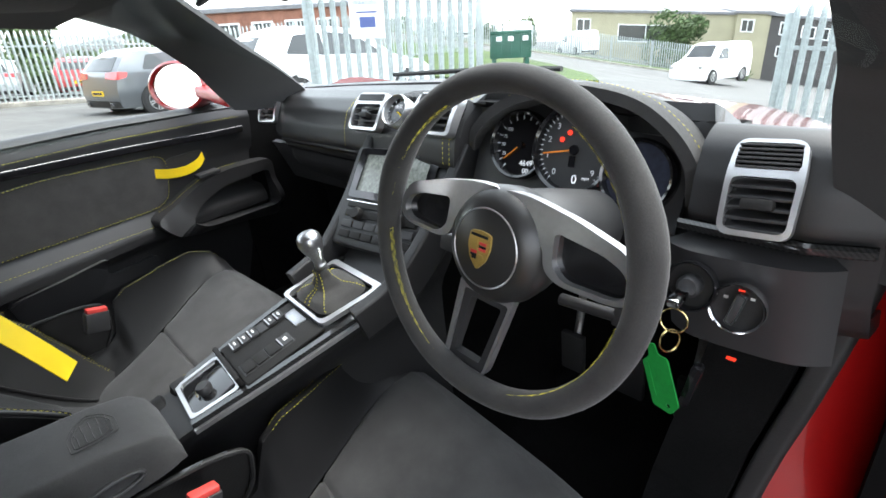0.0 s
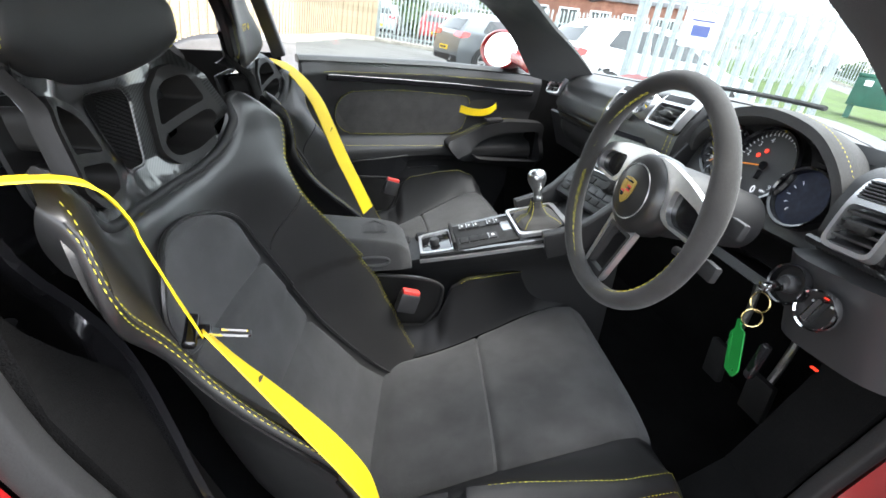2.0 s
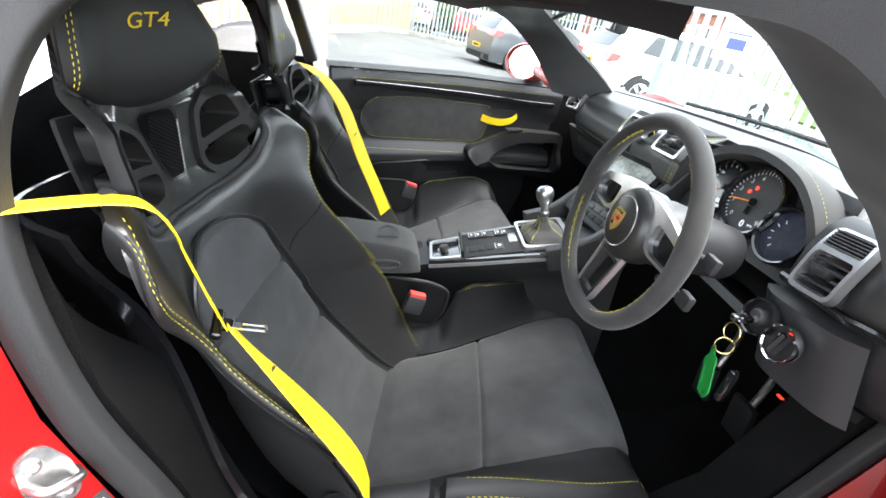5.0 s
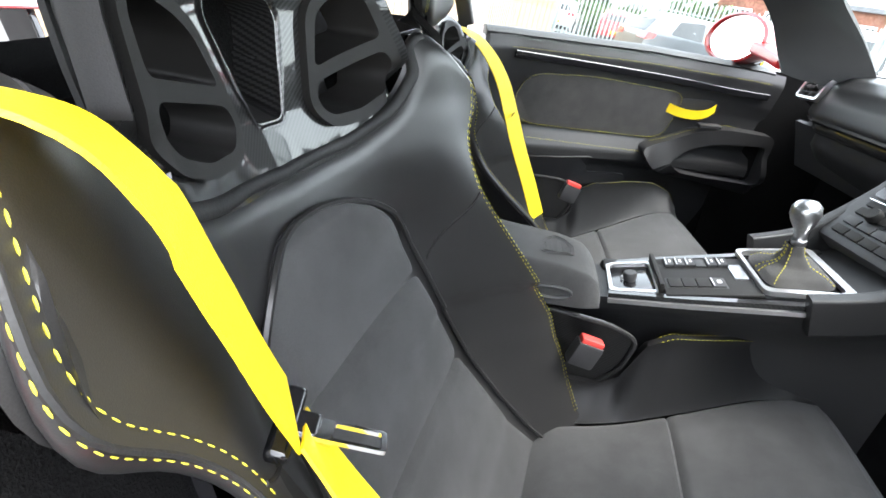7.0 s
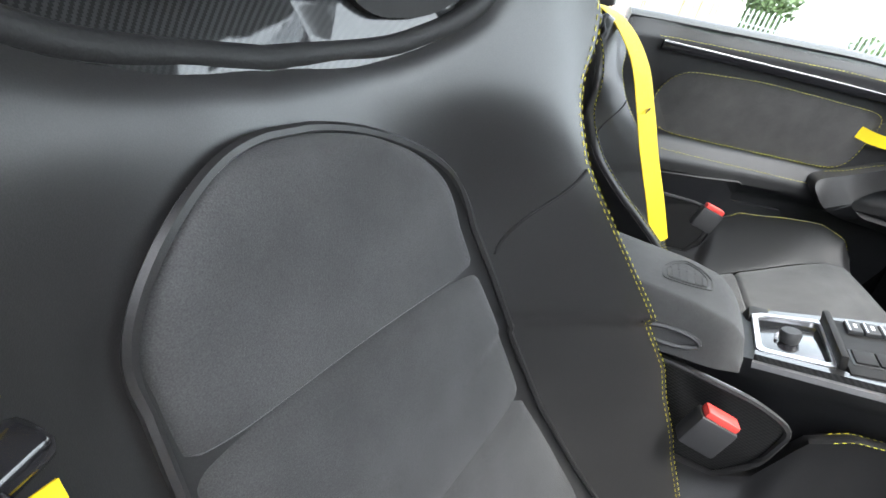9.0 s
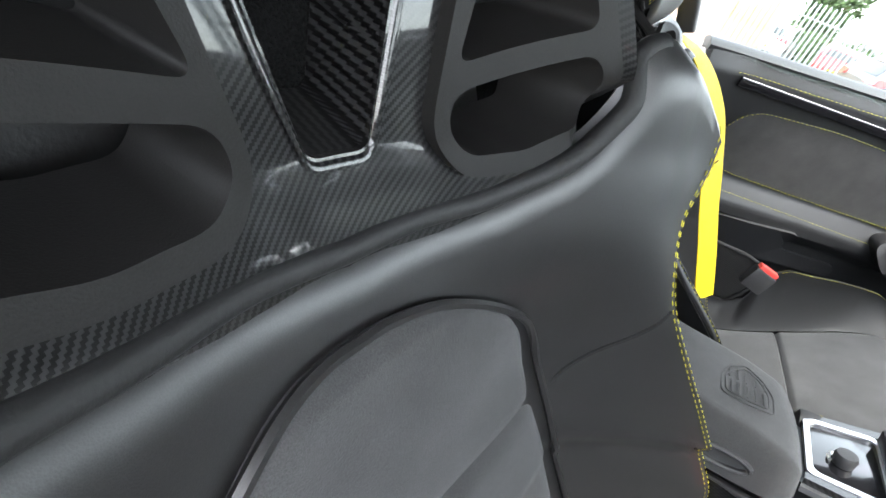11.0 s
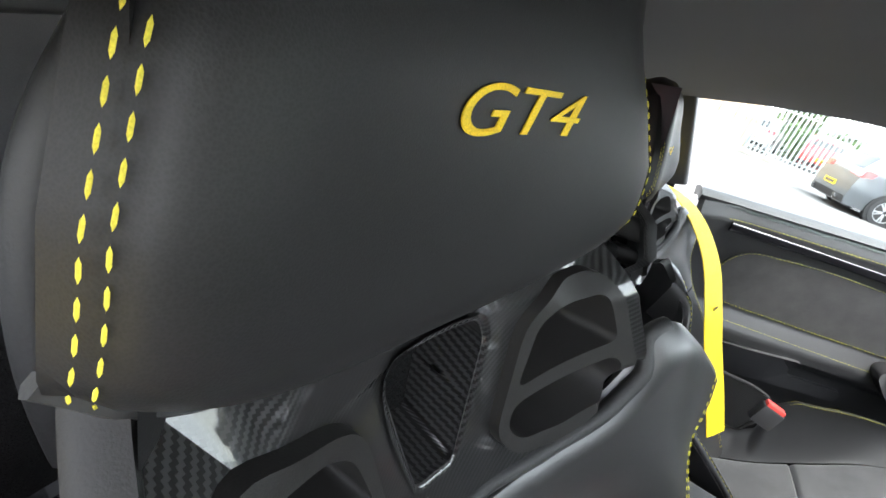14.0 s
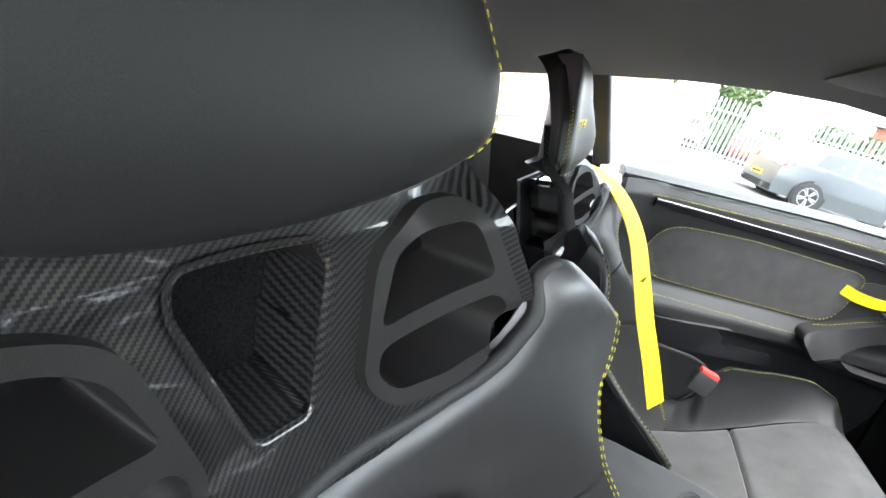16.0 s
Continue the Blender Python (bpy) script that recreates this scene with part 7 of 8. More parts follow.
def palisade(label, a, b, h, pitch=0.150, joined=False, base=None, group="steel fences", z0=0.05, name="palisade_fence"):
    a, b = Vector((*a, 0)), Vector((*b, 0))
    d = b - a
    n = int(d.length / pitch)
    ang = math.degrees(math.atan2(d.y, d.x))
    top = thing(name, label, "fence", group, car=False, base=pose(a.x, a.y, 0, 0, 0, ang))
    za, zb = (base or (ground_z(a.x, a.y), ground_z(b.x, b.y)))
    L = d.length
    for q in (0.28, h - 0.45):
        bm = bmesh.new()
        sweep(bm, [(0, 0.028, za + q), (L, 0.028, zb + q)], [(-0.018, -0.022), (0.018, -0.022), (0.018, 0.022), (-0.018, 0.022)])
        part("rail", bm, GALV, top)
    k = 0.0
    while k <= L + 0.01:
        z = lerp(za, zb, k / L)
        bm = bmesh.new()
        box(bm, (k - 0.04, 0.05, z - 0.1), (k + 0.04, 0.11, z + h - 0.1), 0.006)
        part("post", bm, GALV, top)
        k += L / max(1, round(L / 2.75))
    me = pale_mesh(h - z0)
    if not joined:
        for k in range(n):
            ob = new("pale", me)
            ob.parent = top
            x = pitch * (k + 0.5)
            ob.matrix_basis = pose(x, 0, lerp(za, zb, x / L) + z0, 0, 0, 180)
    else:
        bm = bmesh.new()
        src = bmesh.new()
        src.from_mesh(me)
        verts, faces = [], []
        vs = [v.co.copy() for v in src.verts]
        fs = [[v.index for v in f.verts] for f in src.faces]
        for k in range(n):
            x = pitch * (k + 0.5)
            M_ = pose(x, 0, lerp(za, zb, x / L) + z0, 0, 0, 180)
            o = len(verts)
            verts += [M_ @ v for v in vs]
            faces += [[i + o for i in f] for f in fs]
        src.free()
        bm.free()
        mm = bpy.data.meshes.new("pales")
        mm.from_pydata(verts, [], faces)
        mm.materials.append(GALV)
        ob = new("pales", mm)
        ob.parent = top
        tagged(ob, "", "", "", "stuff")
    return top


def signboard(label, p, q, z0, z1, rows, group="fence signs"):
    """A flat sign between two points of the plan; rows: (text or '', height share, size share, width share, material)."""
    p, q = Vector((*p, 0)), Vector((*q, 0))
    d = q - p
    base = pose(p.x, p.y, z0, 0, 0, math.degrees(math.atan2(d.y, d.x)))
    w, h = d.length, z1 - z0
    s = thing("warning_sign", label, "sign", group, car=False, base=base)
    bm = bmesh.new()
    box(bm, (0, -0.006, 0), (w, 0.0, h), 0.001)
    part("sign_plate", bm, SIGN_WHITE, s)
    for text, at, size, wid, mat in rows:
        if text:
            bm = writing(text, size * h, 0.001)
            xs = [v.co.x for v in bm.verts]
            k = wid * w / (max(xs) - min(xs))
            bmesh.ops.transform(bm, matrix=Matrix.Translation((w / 2, -0.0085, h * at)) @ pose(0, 0, 0, 90) @ Matrix.Diagonal((k, 1, 1, 1)), verts=bm.verts[:])
            part("lettering", bm, mat, s, soft=False)
        else:
            bm = bmesh.new()
            box(bm, (w / 2 * (1 - wid), -0.009, h * (at - size / 2)), (w / 2 * (1 + wid), -0.0065, h * (at + size / 2)), 0)
            part("print_bar", bm, mat, s, soft=False)
    return s


palisade("galvanised steel gate leaf of upright pales", (-4.90, 3.46), (-3.66, 5.10), 2.10, 0.125, group="steel gates", base=(0.02, 0.02), name="palisade_gate")
signboard("white warning sign with dark blue print on steel pales", (-4.585, 3.85), (-4.345, 4.17), 1.22, 1.66, [("WARNING", 0.86, 0.16, 0.80, SIGN_BLUE), ("", 0.64, 0.04, 0.6, SIGN_BLUE), ("", 0.40, 0.26, 0.46, SIGN_BLUE)])
palisade("galvanised steel gate leaf standing open by the road", (-0.86, 6.98), (1.25, 7.56), 1.46, 0.120, group="steel gates", base=(-0.08, -0.24), name="palisade_gate")
signboard("small white sign with dark print on the open gate", (-0.33, 7.10), (-0.12, 7.16), 0.50, 0.82, [("", 0.5, 0.26, 0.5, SIGN_BLUE), ("", 0.2, 0.05, 0.6, SIGN_BLUE)])
palisade("galvanised palisade fence behind the parked cars", (-19.75, 1.35), (-18.6, 8.0), 2.15, 0.150)
palisade("galvanised palisade fence along the car park", (-18.6, 8.0), (-17.2, 19.0), 2.15, 0.150, joined=True)
palisade("galvanised palisade fence across the road", (-26.9, 29.0), (-13.0, 37.7), 1.75, 0.15, joined=True, base=(1.75, -0.95))
palisade("galvanised palisade fence across the road", (-60, 12.0), (-26.9, 29.0), 1.75, 0.17, joined=True, base=(3.2, 1.75))

# timber fence of overlapping upright boards
TIMBER = [(-5.5, -6.4), (-8.6, -3.9), (-12.6, -1.50), (-18.6, -0.15), (-19.75, 1.30)]
rng = random.Random(4)
bm = bmesh.new()
box(bm, (-0.062, -0.011, 0), (0.062, 0.011, 1.0), 0.003)
BOARD_ME = mesh_of("board", bm, BOARD, False)
for (ax, ay), (bx, by) in zip(TIMBER, TIMBER[1:]):
    a, b = Vector((ax, ay, 0)), Vector((bx, by, 0))
    d = b - a
    L = d.length
    f = thing("timber_fence", "weathered brown close-boarded timber fence", "fence", "timber fences", car=False, base=pose(ax, ay, 0, 0, 0, math.degrees(math.atan2(d.y, d.x))))
    for q in (0.35, 1.5):
        bm = bmesh.new()
        box(bm, (0, 0.015, q), (L, 0.06, q + 0.08), 0.004)
        part("rail", bm, BOARD, f)
    n = int(L / 0.112)
    for k in range(n):
        x = (k + 0.5) * L / n
        w = a + d * (x / L)
        g = ground_z(w.x, w.y)
        ob = new("board", BOARD_ME)
        ob.parent = f
        ob.matrix_basis = Matrix.Translation((x, (0.006 if k % 2 else -0.012) + rng.uniform(-0.003, 0.003), g + 0.08)) @ pose(0, 0, 0, rng.uniform(-0.4, 0.4), rng.uniform(-0.5, 0.5), rng.uniform(-3, 3)) @ Matrix.Diagonal((1, 1, (1.92 if ax > -18 else 1.98) + rng.uniform(-0.02, 0.02), 1))


# ---- vehicles ----
def vehicle_wheel(parent, x, y, r, side, spokes=5):
    bm = bmesh.new()
    m = Matrix.Translation((x, y, r)) @ pose(0, 0, 0, 0, 90 * side, 0)
    lathe(bm, [(r * 0.66, -0.10), (r * 0.93, -0.105), (r, -0.07), (r, 0.07), (r * 0.95, 0.10), (r * 0.68, 0.105), (r * 0.66, 0.09)], m, 32)
    tyre = part("tyre", bm, TYRE, parent)
    bm = bmesh.new()
    lathe(bm, [(r * 0.67, 0.10), (r * 0.62, 0.10), (r * 0.60, 0.05), (r * 0.60, -0.05)], m, 32)
    lathe(bm, [(0, 0.085), (r * 0.14, 0.085), (r * 0.16, 0.06)], m, 16)
    for k in range(spokes):
        for da in (-9, 9):
            box(bm, (r * 0.10, -0.017, 0.062), (r * 0.63, 0.017, 0.092), 0.006, m @ pose(0, 0, 0, 0, 0, 360 / spokes * k + da))
    part("rim", bm, SILVER, tyre, "silver twin-spoked alloy rim")
    bm = bmesh.new()
    lathe(bm, [(0, -0.02), (r * 0.6, -0.02), (r * 0.6, -0.03)], m, 24)
    part("brake_disc", bm, STEEL, tyre)


def vehicle(label, M, L, W, top, belt, wheels, paint, r=0.33, category="car", rear=(0.10, 0.0), glass_side=None, tail=None, plate=None, back_glass=None, group="parked cars", front_glass=True, trim=True):
    """A road vehicle, its rear bumper at y = 0 and its nose at y = L; top and belt: heights along it."""
    v = thing("parked_vehicle", label, category, group, car=False, base=M)
    def half(y, z):
        b = table(y, belt)
        t = table(y, top)
        k = 1 - 0.10 * abs(2 * y / L - 1) ** 4 - 0.05 * max(0, (0.5 - z) / 0.4)
        if z > b:
            k -= 0.20 * ((z - b) / max(0.45, t - b)) ** 1.2
        return W / 2 * k
    def lean(z, y):
        return (table(z, rear) * max(0.0, 1 - y / (0.28 * L)))
    def side_pt(y, z, s, off=0.0):
        return Vector((s * (half(y, z) + off), y + lean(z, y), z))
    def shell(u, w):
        y = u * L
        t = table(y, top)
        q = abs(2 * w - 1)
        s = -1 if w < 0.5 else 1
        if q > 0.30:
            z = lerp(t - 0.05, 0.20, (q - 0.30) / 0.70)
            return side_pt(y, z, s)
        e = side_pt(y, t - 0.05, s)
        k = q / 0.30
        return Vector((e.x * k, e.y, t - 0.05 * k ** 3))
    bm = bmesh.new()
    grid(bm, shell, 60, 60)
    for u in (0, 1):
        row = [Vector(shell(u, k / 60)) for k in range(61)]
        bow = -0.05 if u == 0 else 0.06
        A = [bm.verts.new(p) for p in row[:31]]
        B = [bm.verts.new(p) for p in reversed(row[30:])]
        prev = A, B
        mids = [[bm.verts.new(a.co.lerp(b.co, k / 8) + Vector((0, bow * (1 - abs(k / 4 - 1) ** 3), 0))) for a, b in zip(A, B)] for k in range(1, 8)]
        cols = [A] + mids + [B]
        for P_, Q_ in zip(cols, cols[1:]):
            for j in range(30):
                try:
                    bm.faces.new((P_[j], P_[j + 1], Q_[j + 1], Q_[j]))
                except ValueError:
                    pass
    bmesh.ops.remove_doubles(bm, verts=bm.verts[:], dist=0.002)
    body = part("body", bm, paint, v)
    for s in (-1, 1):
        for win in (glass_side or []):
            bm = bmesh.new()
            panel(bm, [dense(rounded([Vector(p) for p in win], 0.05, 4), 0.08)], lambda p: side_pt(p[0], p[1], s, 0.006), lambda p: (-s * 0.02, 0, 0))
            part("window", bm, TINTED, body, "dark side window")
        for y in wheels:
            bm = bmesh.new()
            lathe(bm, [(0, 0.0), (r * 1.14, 0.0), (r * 1.16, -0.10)], Matrix.Translation((s * (half(y, 0.45) + 0.004), y, r)) @ pose(0, 0, 0, 0, 90 * s, 0), 32)
            part("wheel_arch", bm, RUBBER, body)
            vehicle_wheel(v, s * (half(y, 0.45) - 0.085), y, r, s)
    def rear_pt(x, z, off=0.0):
        h = half(0, z)
        return Vector((x, lean(z, 0) - 0.05 * (1 - min(1, abs(x) / h) ** 3) - off, z))
    def rear_panel(name, loop, mat, lab=""):
        bm = bmesh.new()
        panel(bm, [dense(rounded([Vector(p) for p in loop], 0.025, 4), 0.06)], lambda p: rear_pt(p[0], p[1], 0.012), lambda p: (0, 0.03, 0))
        return part(name, bm, mat, body, lab)
    if back_glass:
        rear_panel("rear_window", back_glass, TINTED, "dark rear window")
    for s in (-1, 1):
        if tail:
            z0, z1, x0, x1 = tail
            rear_panel("tail_lamp", [(s * x0, z0 + 0.03), (s * x1, z0), (s * x1, z1), (s * x0, z1 - 0.02)][::s], TAIL_RED, "red tail lamp")
            bm = bmesh.new()
            panel(bm, [rounded([Vector(p) for p in ((0.0, z0), (0.20, z0 + 0.05), (0.22, z1 - 0.02), (0.0, z1))], 0.02, 3)], lambda p: side_pt(p[0], p[1], s, 0.008), lambda p: (-s * 0.02, 0, 0))
            part("tail_lamp", bm, TAIL_RED, body)
    if plate:
        x, z = plate
        rear_panel("number_plate", [(x - 0.26, z - 0.055), (x + 0.26, z - 0.055), (x + 0.26, z + 0.055), (x - 0.26, z + 0.055)], PLATE_YELLOW, "yellow number plate")
        bm = bmesh.new()
        box(bm, (x - 0.20, rear_pt(x, z).y - 0.017, z - 0.028), (x + 0.20, rear_pt(x, z).y - 0.013, z + 0.028), 0)
        part("plate_bar", bm, GLOSS_BLACK, body)
    if trim:
        rear_panel("bumper_trim", [(-W * 0.44, 0.22), (W * 0.44, 0.22), (W * 0.42, 0.36), (-W * 0.42, 0.36)], RUBBER, "black lower bumper")
        for s in (-1, 1):
            bm = bmesh.new()
            lathe(bm, [(0.045, 0.04), (0.048, -0.03), (0.038, -0.03), (0.036, 0.03)], Matrix.Translation((s * W * 0.30, -0.05, 0.29)) @ pose(0, 0, 0, -90), 16)
            part("exhaust_tip", bm, CHROME, body)
    return v


def front_face(v, M_, W, L, paint_white=True):
    bm = bmesh.new()
    box(bm, (-W * 0.34, L + 0.03, 0.42), (W * 0.34, L + 0.075, 0.62), 0.02)
    part("grille", bm, RUBBER, v)
    for s in (-1, 1):
        bm = bmesh.new()
        box(bm, (s * W * 0.40 - 0.12, L - 0.02, 0.72), (s * W * 0.40 + 0.09, L + 0.05, 0.90), 0.04)
        part("headlight", bm, CHROME, v)


HATCH_TOP = [(0.0, 1.28), (0.25, 1.42), (0.9, 1.47), (1.9, 1.46), (2.5, 1.36), (3.15, 1.00), (3.4, 0.94), (4.0, 0.86), (4.26, 0.70)]
HATCH_BELT = [(0, 0.98), (1.0, 0.95), (3.2, 0.90), (4.26, 0.72)]
HATCH_REAR = [(0.2, 0.03), (0.45, 0.0), (0.60, 0.0), (0.86, 0.05), (0.98, 0.09), (1.30, 0.36), (1.45, 0.42)]
HATCH_WIN = [[(0.55, 1.00), (0.62, 1.30), (1.42, 1.36), (1.42, 0.97)], [(1.50, 0.97), (1.50, 1.36), (2.20, 1.33), (2.95, 0.97)]]
def hatchback(label, M_, paint):
    return vehicle(label, M_, 4.26, 1.80, HATCH_TOP, HATCH_BELT, (0.80, 3.42), paint, 0.325, rear=HATCH_REAR, glass_side=HATCH_WIN, tail=(0.80, 0.97, 0.42, 0.84), plate=(0, 0.52), back_glass=[(-0.62, 0.99), (0.62, 0.99), (0.52, 1.28), (-0.52, 1.28)])


hatchback("dark grey hatchback with red tail lamps and silver wheels", pose(-13.1, 2.8, -0.05, 0, 0, 13), CAR_GREY)
ESTATE_TOP = [(0.0, 1.42), (0.2, 1.58), (0.8, 1.66), (2.0, 1.67), (2.7, 1.58), (3.4, 1.12), (3.6, 1.06), (4.4, 0.94), (4.66, 0.78)]
ESTATE_BELT = [(0, 1.10), (1.0, 1.05), (3.3, 1.00), (4.66, 0.80)]
ESTATE_REAR = [(0.2, 0.03), (0.5, 0.0), (0.95, 0.05), (1.10, 0.10), (1.5, 0.42), (1.66, 0.46)]
vehicle("white estate car with red tail lamps behind the steel gate", pose(-9.72, 4.55, 0, 0, 0, 2), 4.66, 1.86, ESTATE_TOP, ESTATE_BELT, (0.88, 3.72), CAR_WHITE, 0.345, rear=ESTATE_REAR,
        glass_side=[[(0.60, 1.12), (0.75, 1.46), (1.55, 1.52), (1.55, 1.08)], [(1.63, 1.08), (1.63, 1.53), (2.40, 1.48), (3.15, 1.08)]], tail=(0.84, 1.02, 0.40, 0.88), plate=(0, 0.80), back_glass=[(-0.64, 1.12), (0.64, 1.12), (0.54, 1.44), (-0.54, 1.44)])
for k, (x, y, rz, paint, lab) in enumerate(((-24.5, -1.2, 75, CAR_WHITE, "white"), (-24.2, 1.6, 78, CAR_SILVER, "silver"), (-24.0, 4.4, 80, CAR_RED, "dark red"), (-23.8, 7.1, 80, CAR_WHITE, "white"), (-23.4, 9.8, 82, CAR_SILVER, "silver"))):
    hatchback(lab + " car parked behind the palisade fence", pose(x, y, 0, 0, 0, rz), paint)
VAN_TOP = [(0.0, 1.86), (0.3, 1.92), (2.4, 1.92), (2.9, 1.80), (3.5, 1.20), (3.7, 1.10), (4.2, 0.98), (4.45, 0.75)]
gz = ground_z(-8.7, 27.6)
van = vehicle("small white van parked on the road", pose(-8.4, 31.0, gz, 0, 0, 168), 4.45, 1.85, VAN_TOP, [(0, 1.15), (4.4, 1.0)], (0.85, 3.5), CAR_WHITE, 0.33, category="van", rear=[(0.2, 0), (1.9, 0.05)], glass_side=[[(2.35, 1.12), (2.35, 1.62), (2.80, 1.60), (3.25, 1.12)]], back_glass=[(-0.6, 1.1), (0.6, 1.1), (0.56, 1.6), (-0.56, 1.6)])
bm = bmesh.new()
grid(bm, lambda u, v: (lerp(-0.66, 0.66, u) * lerp(1, 0.84, v), lerp(3.46, 2.98, v), lerp(1.20, 1.74, v) + 0.02), 8, 6, 0.02)
part("windscreen", bm, TINTED, van, "dark windscreen")
front_face(van, None, 1.85, 4.4)
for x, y in ((-30.5, 33.5), (-26.5, 36.5), (-22.0, 39.5)):
    vehicle("white van parked behind the far fence", pose(x, y, ground_z(x, y) + 0.2, 0, 0, 60), 4.45, 1.85, VAN_TOP, [(0, 1.15), (4.4, 1.0)], (0.85, 3.5), CAR_WHITE, 0.33, category="van", rear=[(0.2, 0), (1.9, 0.05)], glass_side=[[(2.35, 1.12), (2.35, 1.62), (2.80, 1.60), (3.25, 1.12)]])
# camper van behind the car
gz = ground_z(-6.6, -4.6)
vehicle("tall white van with small windows parked behind the car", pose(-9.6, -5.4, gz, 0, 0, -72), 5.4, 2.0, [(0, 2.35), (0.4, 2.42), (3.9, 2.42), (4.4, 2.1), (5.0, 1.2), (5.4, 0.9)], [(0, 1.2), (5.4, 1.0)], (1.0, 4.3), CAR_WHITE, 0.34, category="van", rear=[(0.2, 0), (2.4, 0.05)],
        glass_side=[[(1.0, 1.32), (1.0, 1.68), (1.75, 1.68), (1.75, 1.32)], [(2.35, 1.32), (2.35, 1.68), (3.1, 1.68), (3.1, 1.32)]])

# ---- bin on the grass ----
bz = ground_z(-11.7, 15.9) + 0.30
bn = thing("waste_bin", "dark green steel waste container with white notices on the grass", "bin", car=False, base=pose(-11.7, 15.9, bz, 0, 0, 40))
bm = bmesh.new()
box(bm, (-0.72, -0.5, 0.14), (0.72, 0.5, 0.98), 0.03)
for x in (-0.72, -0.36, 0, 0.36, 0.72):
    box(bm, (x - 0.025, -0.53, 0.14), (x + 0.025, -0.49, 0.95), 0.008)
part("container", bm, BIN_GREEN, bn)
bm = bmesh.new()
box(bm, (-0.75, -0.54, 0.96), (0.75, 0.54, 1.06), 0.03)
part("lid", bm, BIN_GREEN, bn)
for x in (-0.52, -0.10, 0.42):
    bm = bmesh.new()
    box(bm, (x, -0.545, 0.72), (x + 0.2, -0.535, 0.88), 0)
    part("notice", bm, SIGN_WHITE, bn, "white paper notice")
for x in (-0.6, 0.6):
    bm = bmesh.new()
    box(bm, (x - 0.08, -0.45, -0.25), (x + 0.08, 0.45, 0.16), 0.02)
    part("foot", bm, BIN_GREEN, bn)


# ---- buildings ----
def block(label, a, b, depth, z0, za, zb, mat, windows, roof=ROOFING, name="building"):
    """A building whose front runs from a to b; za and zb: its eaves' height at each end."""
    a, b = Vector((*a, 0)), Vector((*b, 0))
    d = b - a
    L = d.length
    h = thing(name, label, "building", car=False, base=pose(a.x, a.y, 0, 0, 0, math.degrees(math.atan2(d.y, d.x))))
    bm = bmesh.new()
    vs = [bm.verts.new(p) for p in ((0, 0, z0), (L, 0, z0), (L, depth, z0), (0, depth, z0), (0, 0, za), (L, 0, zb), (L, depth, zb), (0, depth, za))]
    for f in ((0, 1, 5, 4), (1, 2, 6, 5), (2, 3, 7, 6), (3, 0, 4, 7), (4, 5, 6, 7), (3, 2, 1, 0)):
        bm.faces.new([vs[i] for i in f])
    part("wall", bm, mat, h, soft=False)
    bm = bmesh.new()
    o = 0.25
    vs = [bm.verts.new(p) for p in ((-o, -o, za), (L + o, -o, zb), (L + o, depth, zb), (-o, depth, za), (-o, -o, za + 0.22), (L + o, -o, zb + 0.22), (L + o, depth * 0.6, zb + 0.9), (-o, depth * 0.6, za + 0.9))]
    for f in ((0, 1, 5, 4), (1, 2, 6, 5), (2, 3, 7, 6), (3, 0, 4, 7), (4, 5, 6, 7), (3, 2, 1, 0)):
        bm.faces.new([vs[i] for i in f])
    part("roof", bm, roof, h, soft=False)
    for x0, x1, w0, w1 in windows:
        bm = bmesh.new()
        z = lambda q, x: q + (zb - za) * x / L
        panel(bm, [[Vector((x0 - 0.1, w0 - 0.1)), Vector((x1 + 0.1, w0 - 0.1)), Vector((x1 + 0.1, w1 + 0.1)), Vector((x0 - 0.1, w1 + 0.1))], [Vector((x0, w0)), Vector((x0, w1)), Vector((x1, w1)), Vector((x1, w0))]],
              lambda p: (p[0], -0.08, z(p[1], p[0])), lambda p: (0, 0.1, 0))
        win = part("window", bm, SIGN_WHITE, h, "white window frame", soft=False)
        bm = bmesh.new()
        panel(bm, [[Vector((x0, w0)), Vector((x1, w0)), Vector((x1, w1)), Vector((x0, w1))]], lambda p: (p[0], -0.03, z(p[1], p[0])), lambda p: (0, 0.05, 0))
        part("pane", bm, TINTED, win, soft=False)
        bm = bmesh.new()
        xm = (x0 + x1) / 2
        panel(bm, [[Vector((xm - 0.04, w0)), Vector((xm + 0.04, w0)), Vector((xm + 0.04, w1)), Vector((xm - 0.04, w1))]], lambda p: (p[0], -0.06, z(p[1], p[0])), lambda p: (0, 0.03, 0))
        part("glazing_bar", bm, SIGN_WHITE, win, soft=False)
    return h


block("long low beige industrial building beyond the road", (-29.1, 47.9), (-15.7, 54.5), 12, -3.0, 4.3, 3.1, CLAD, [(0.6, 1.8, 2.6, 3.6), (4.6, 9.6, 1.8, 3.2)])
block("olive clad end of the industrial building with a white window", (-15.7, 54.1), (-13.3, 55.5), 12, -4.0, 3.25, 3.0, CLAD, [(0.5, 1.4, 1.8, 2.7)])
block("dark clad two-storey building with white windows", (-13.3, 55.5), (-7.3, 58.1), 10, -5.0, 2.95, 1.8, CLAD_DARK, [(0.9, 1.9, 1.50, 2.4), (2.6, 3.5, 1.50, 2.3), (4.2, 5.0, 1.50, 2.3), (0.9, 1.7, -0.3, 0.4)])
block("red brick building with a grey roof behind the fence", (-34.2, 11.4), (-27.5, 22.0), 10, -0.5, 3.7, 4.1, BRICK, [(0.8 + 2.0 * k, 1.9 + 2.0 * k, 1.6, 3.0) for k in range(5)])


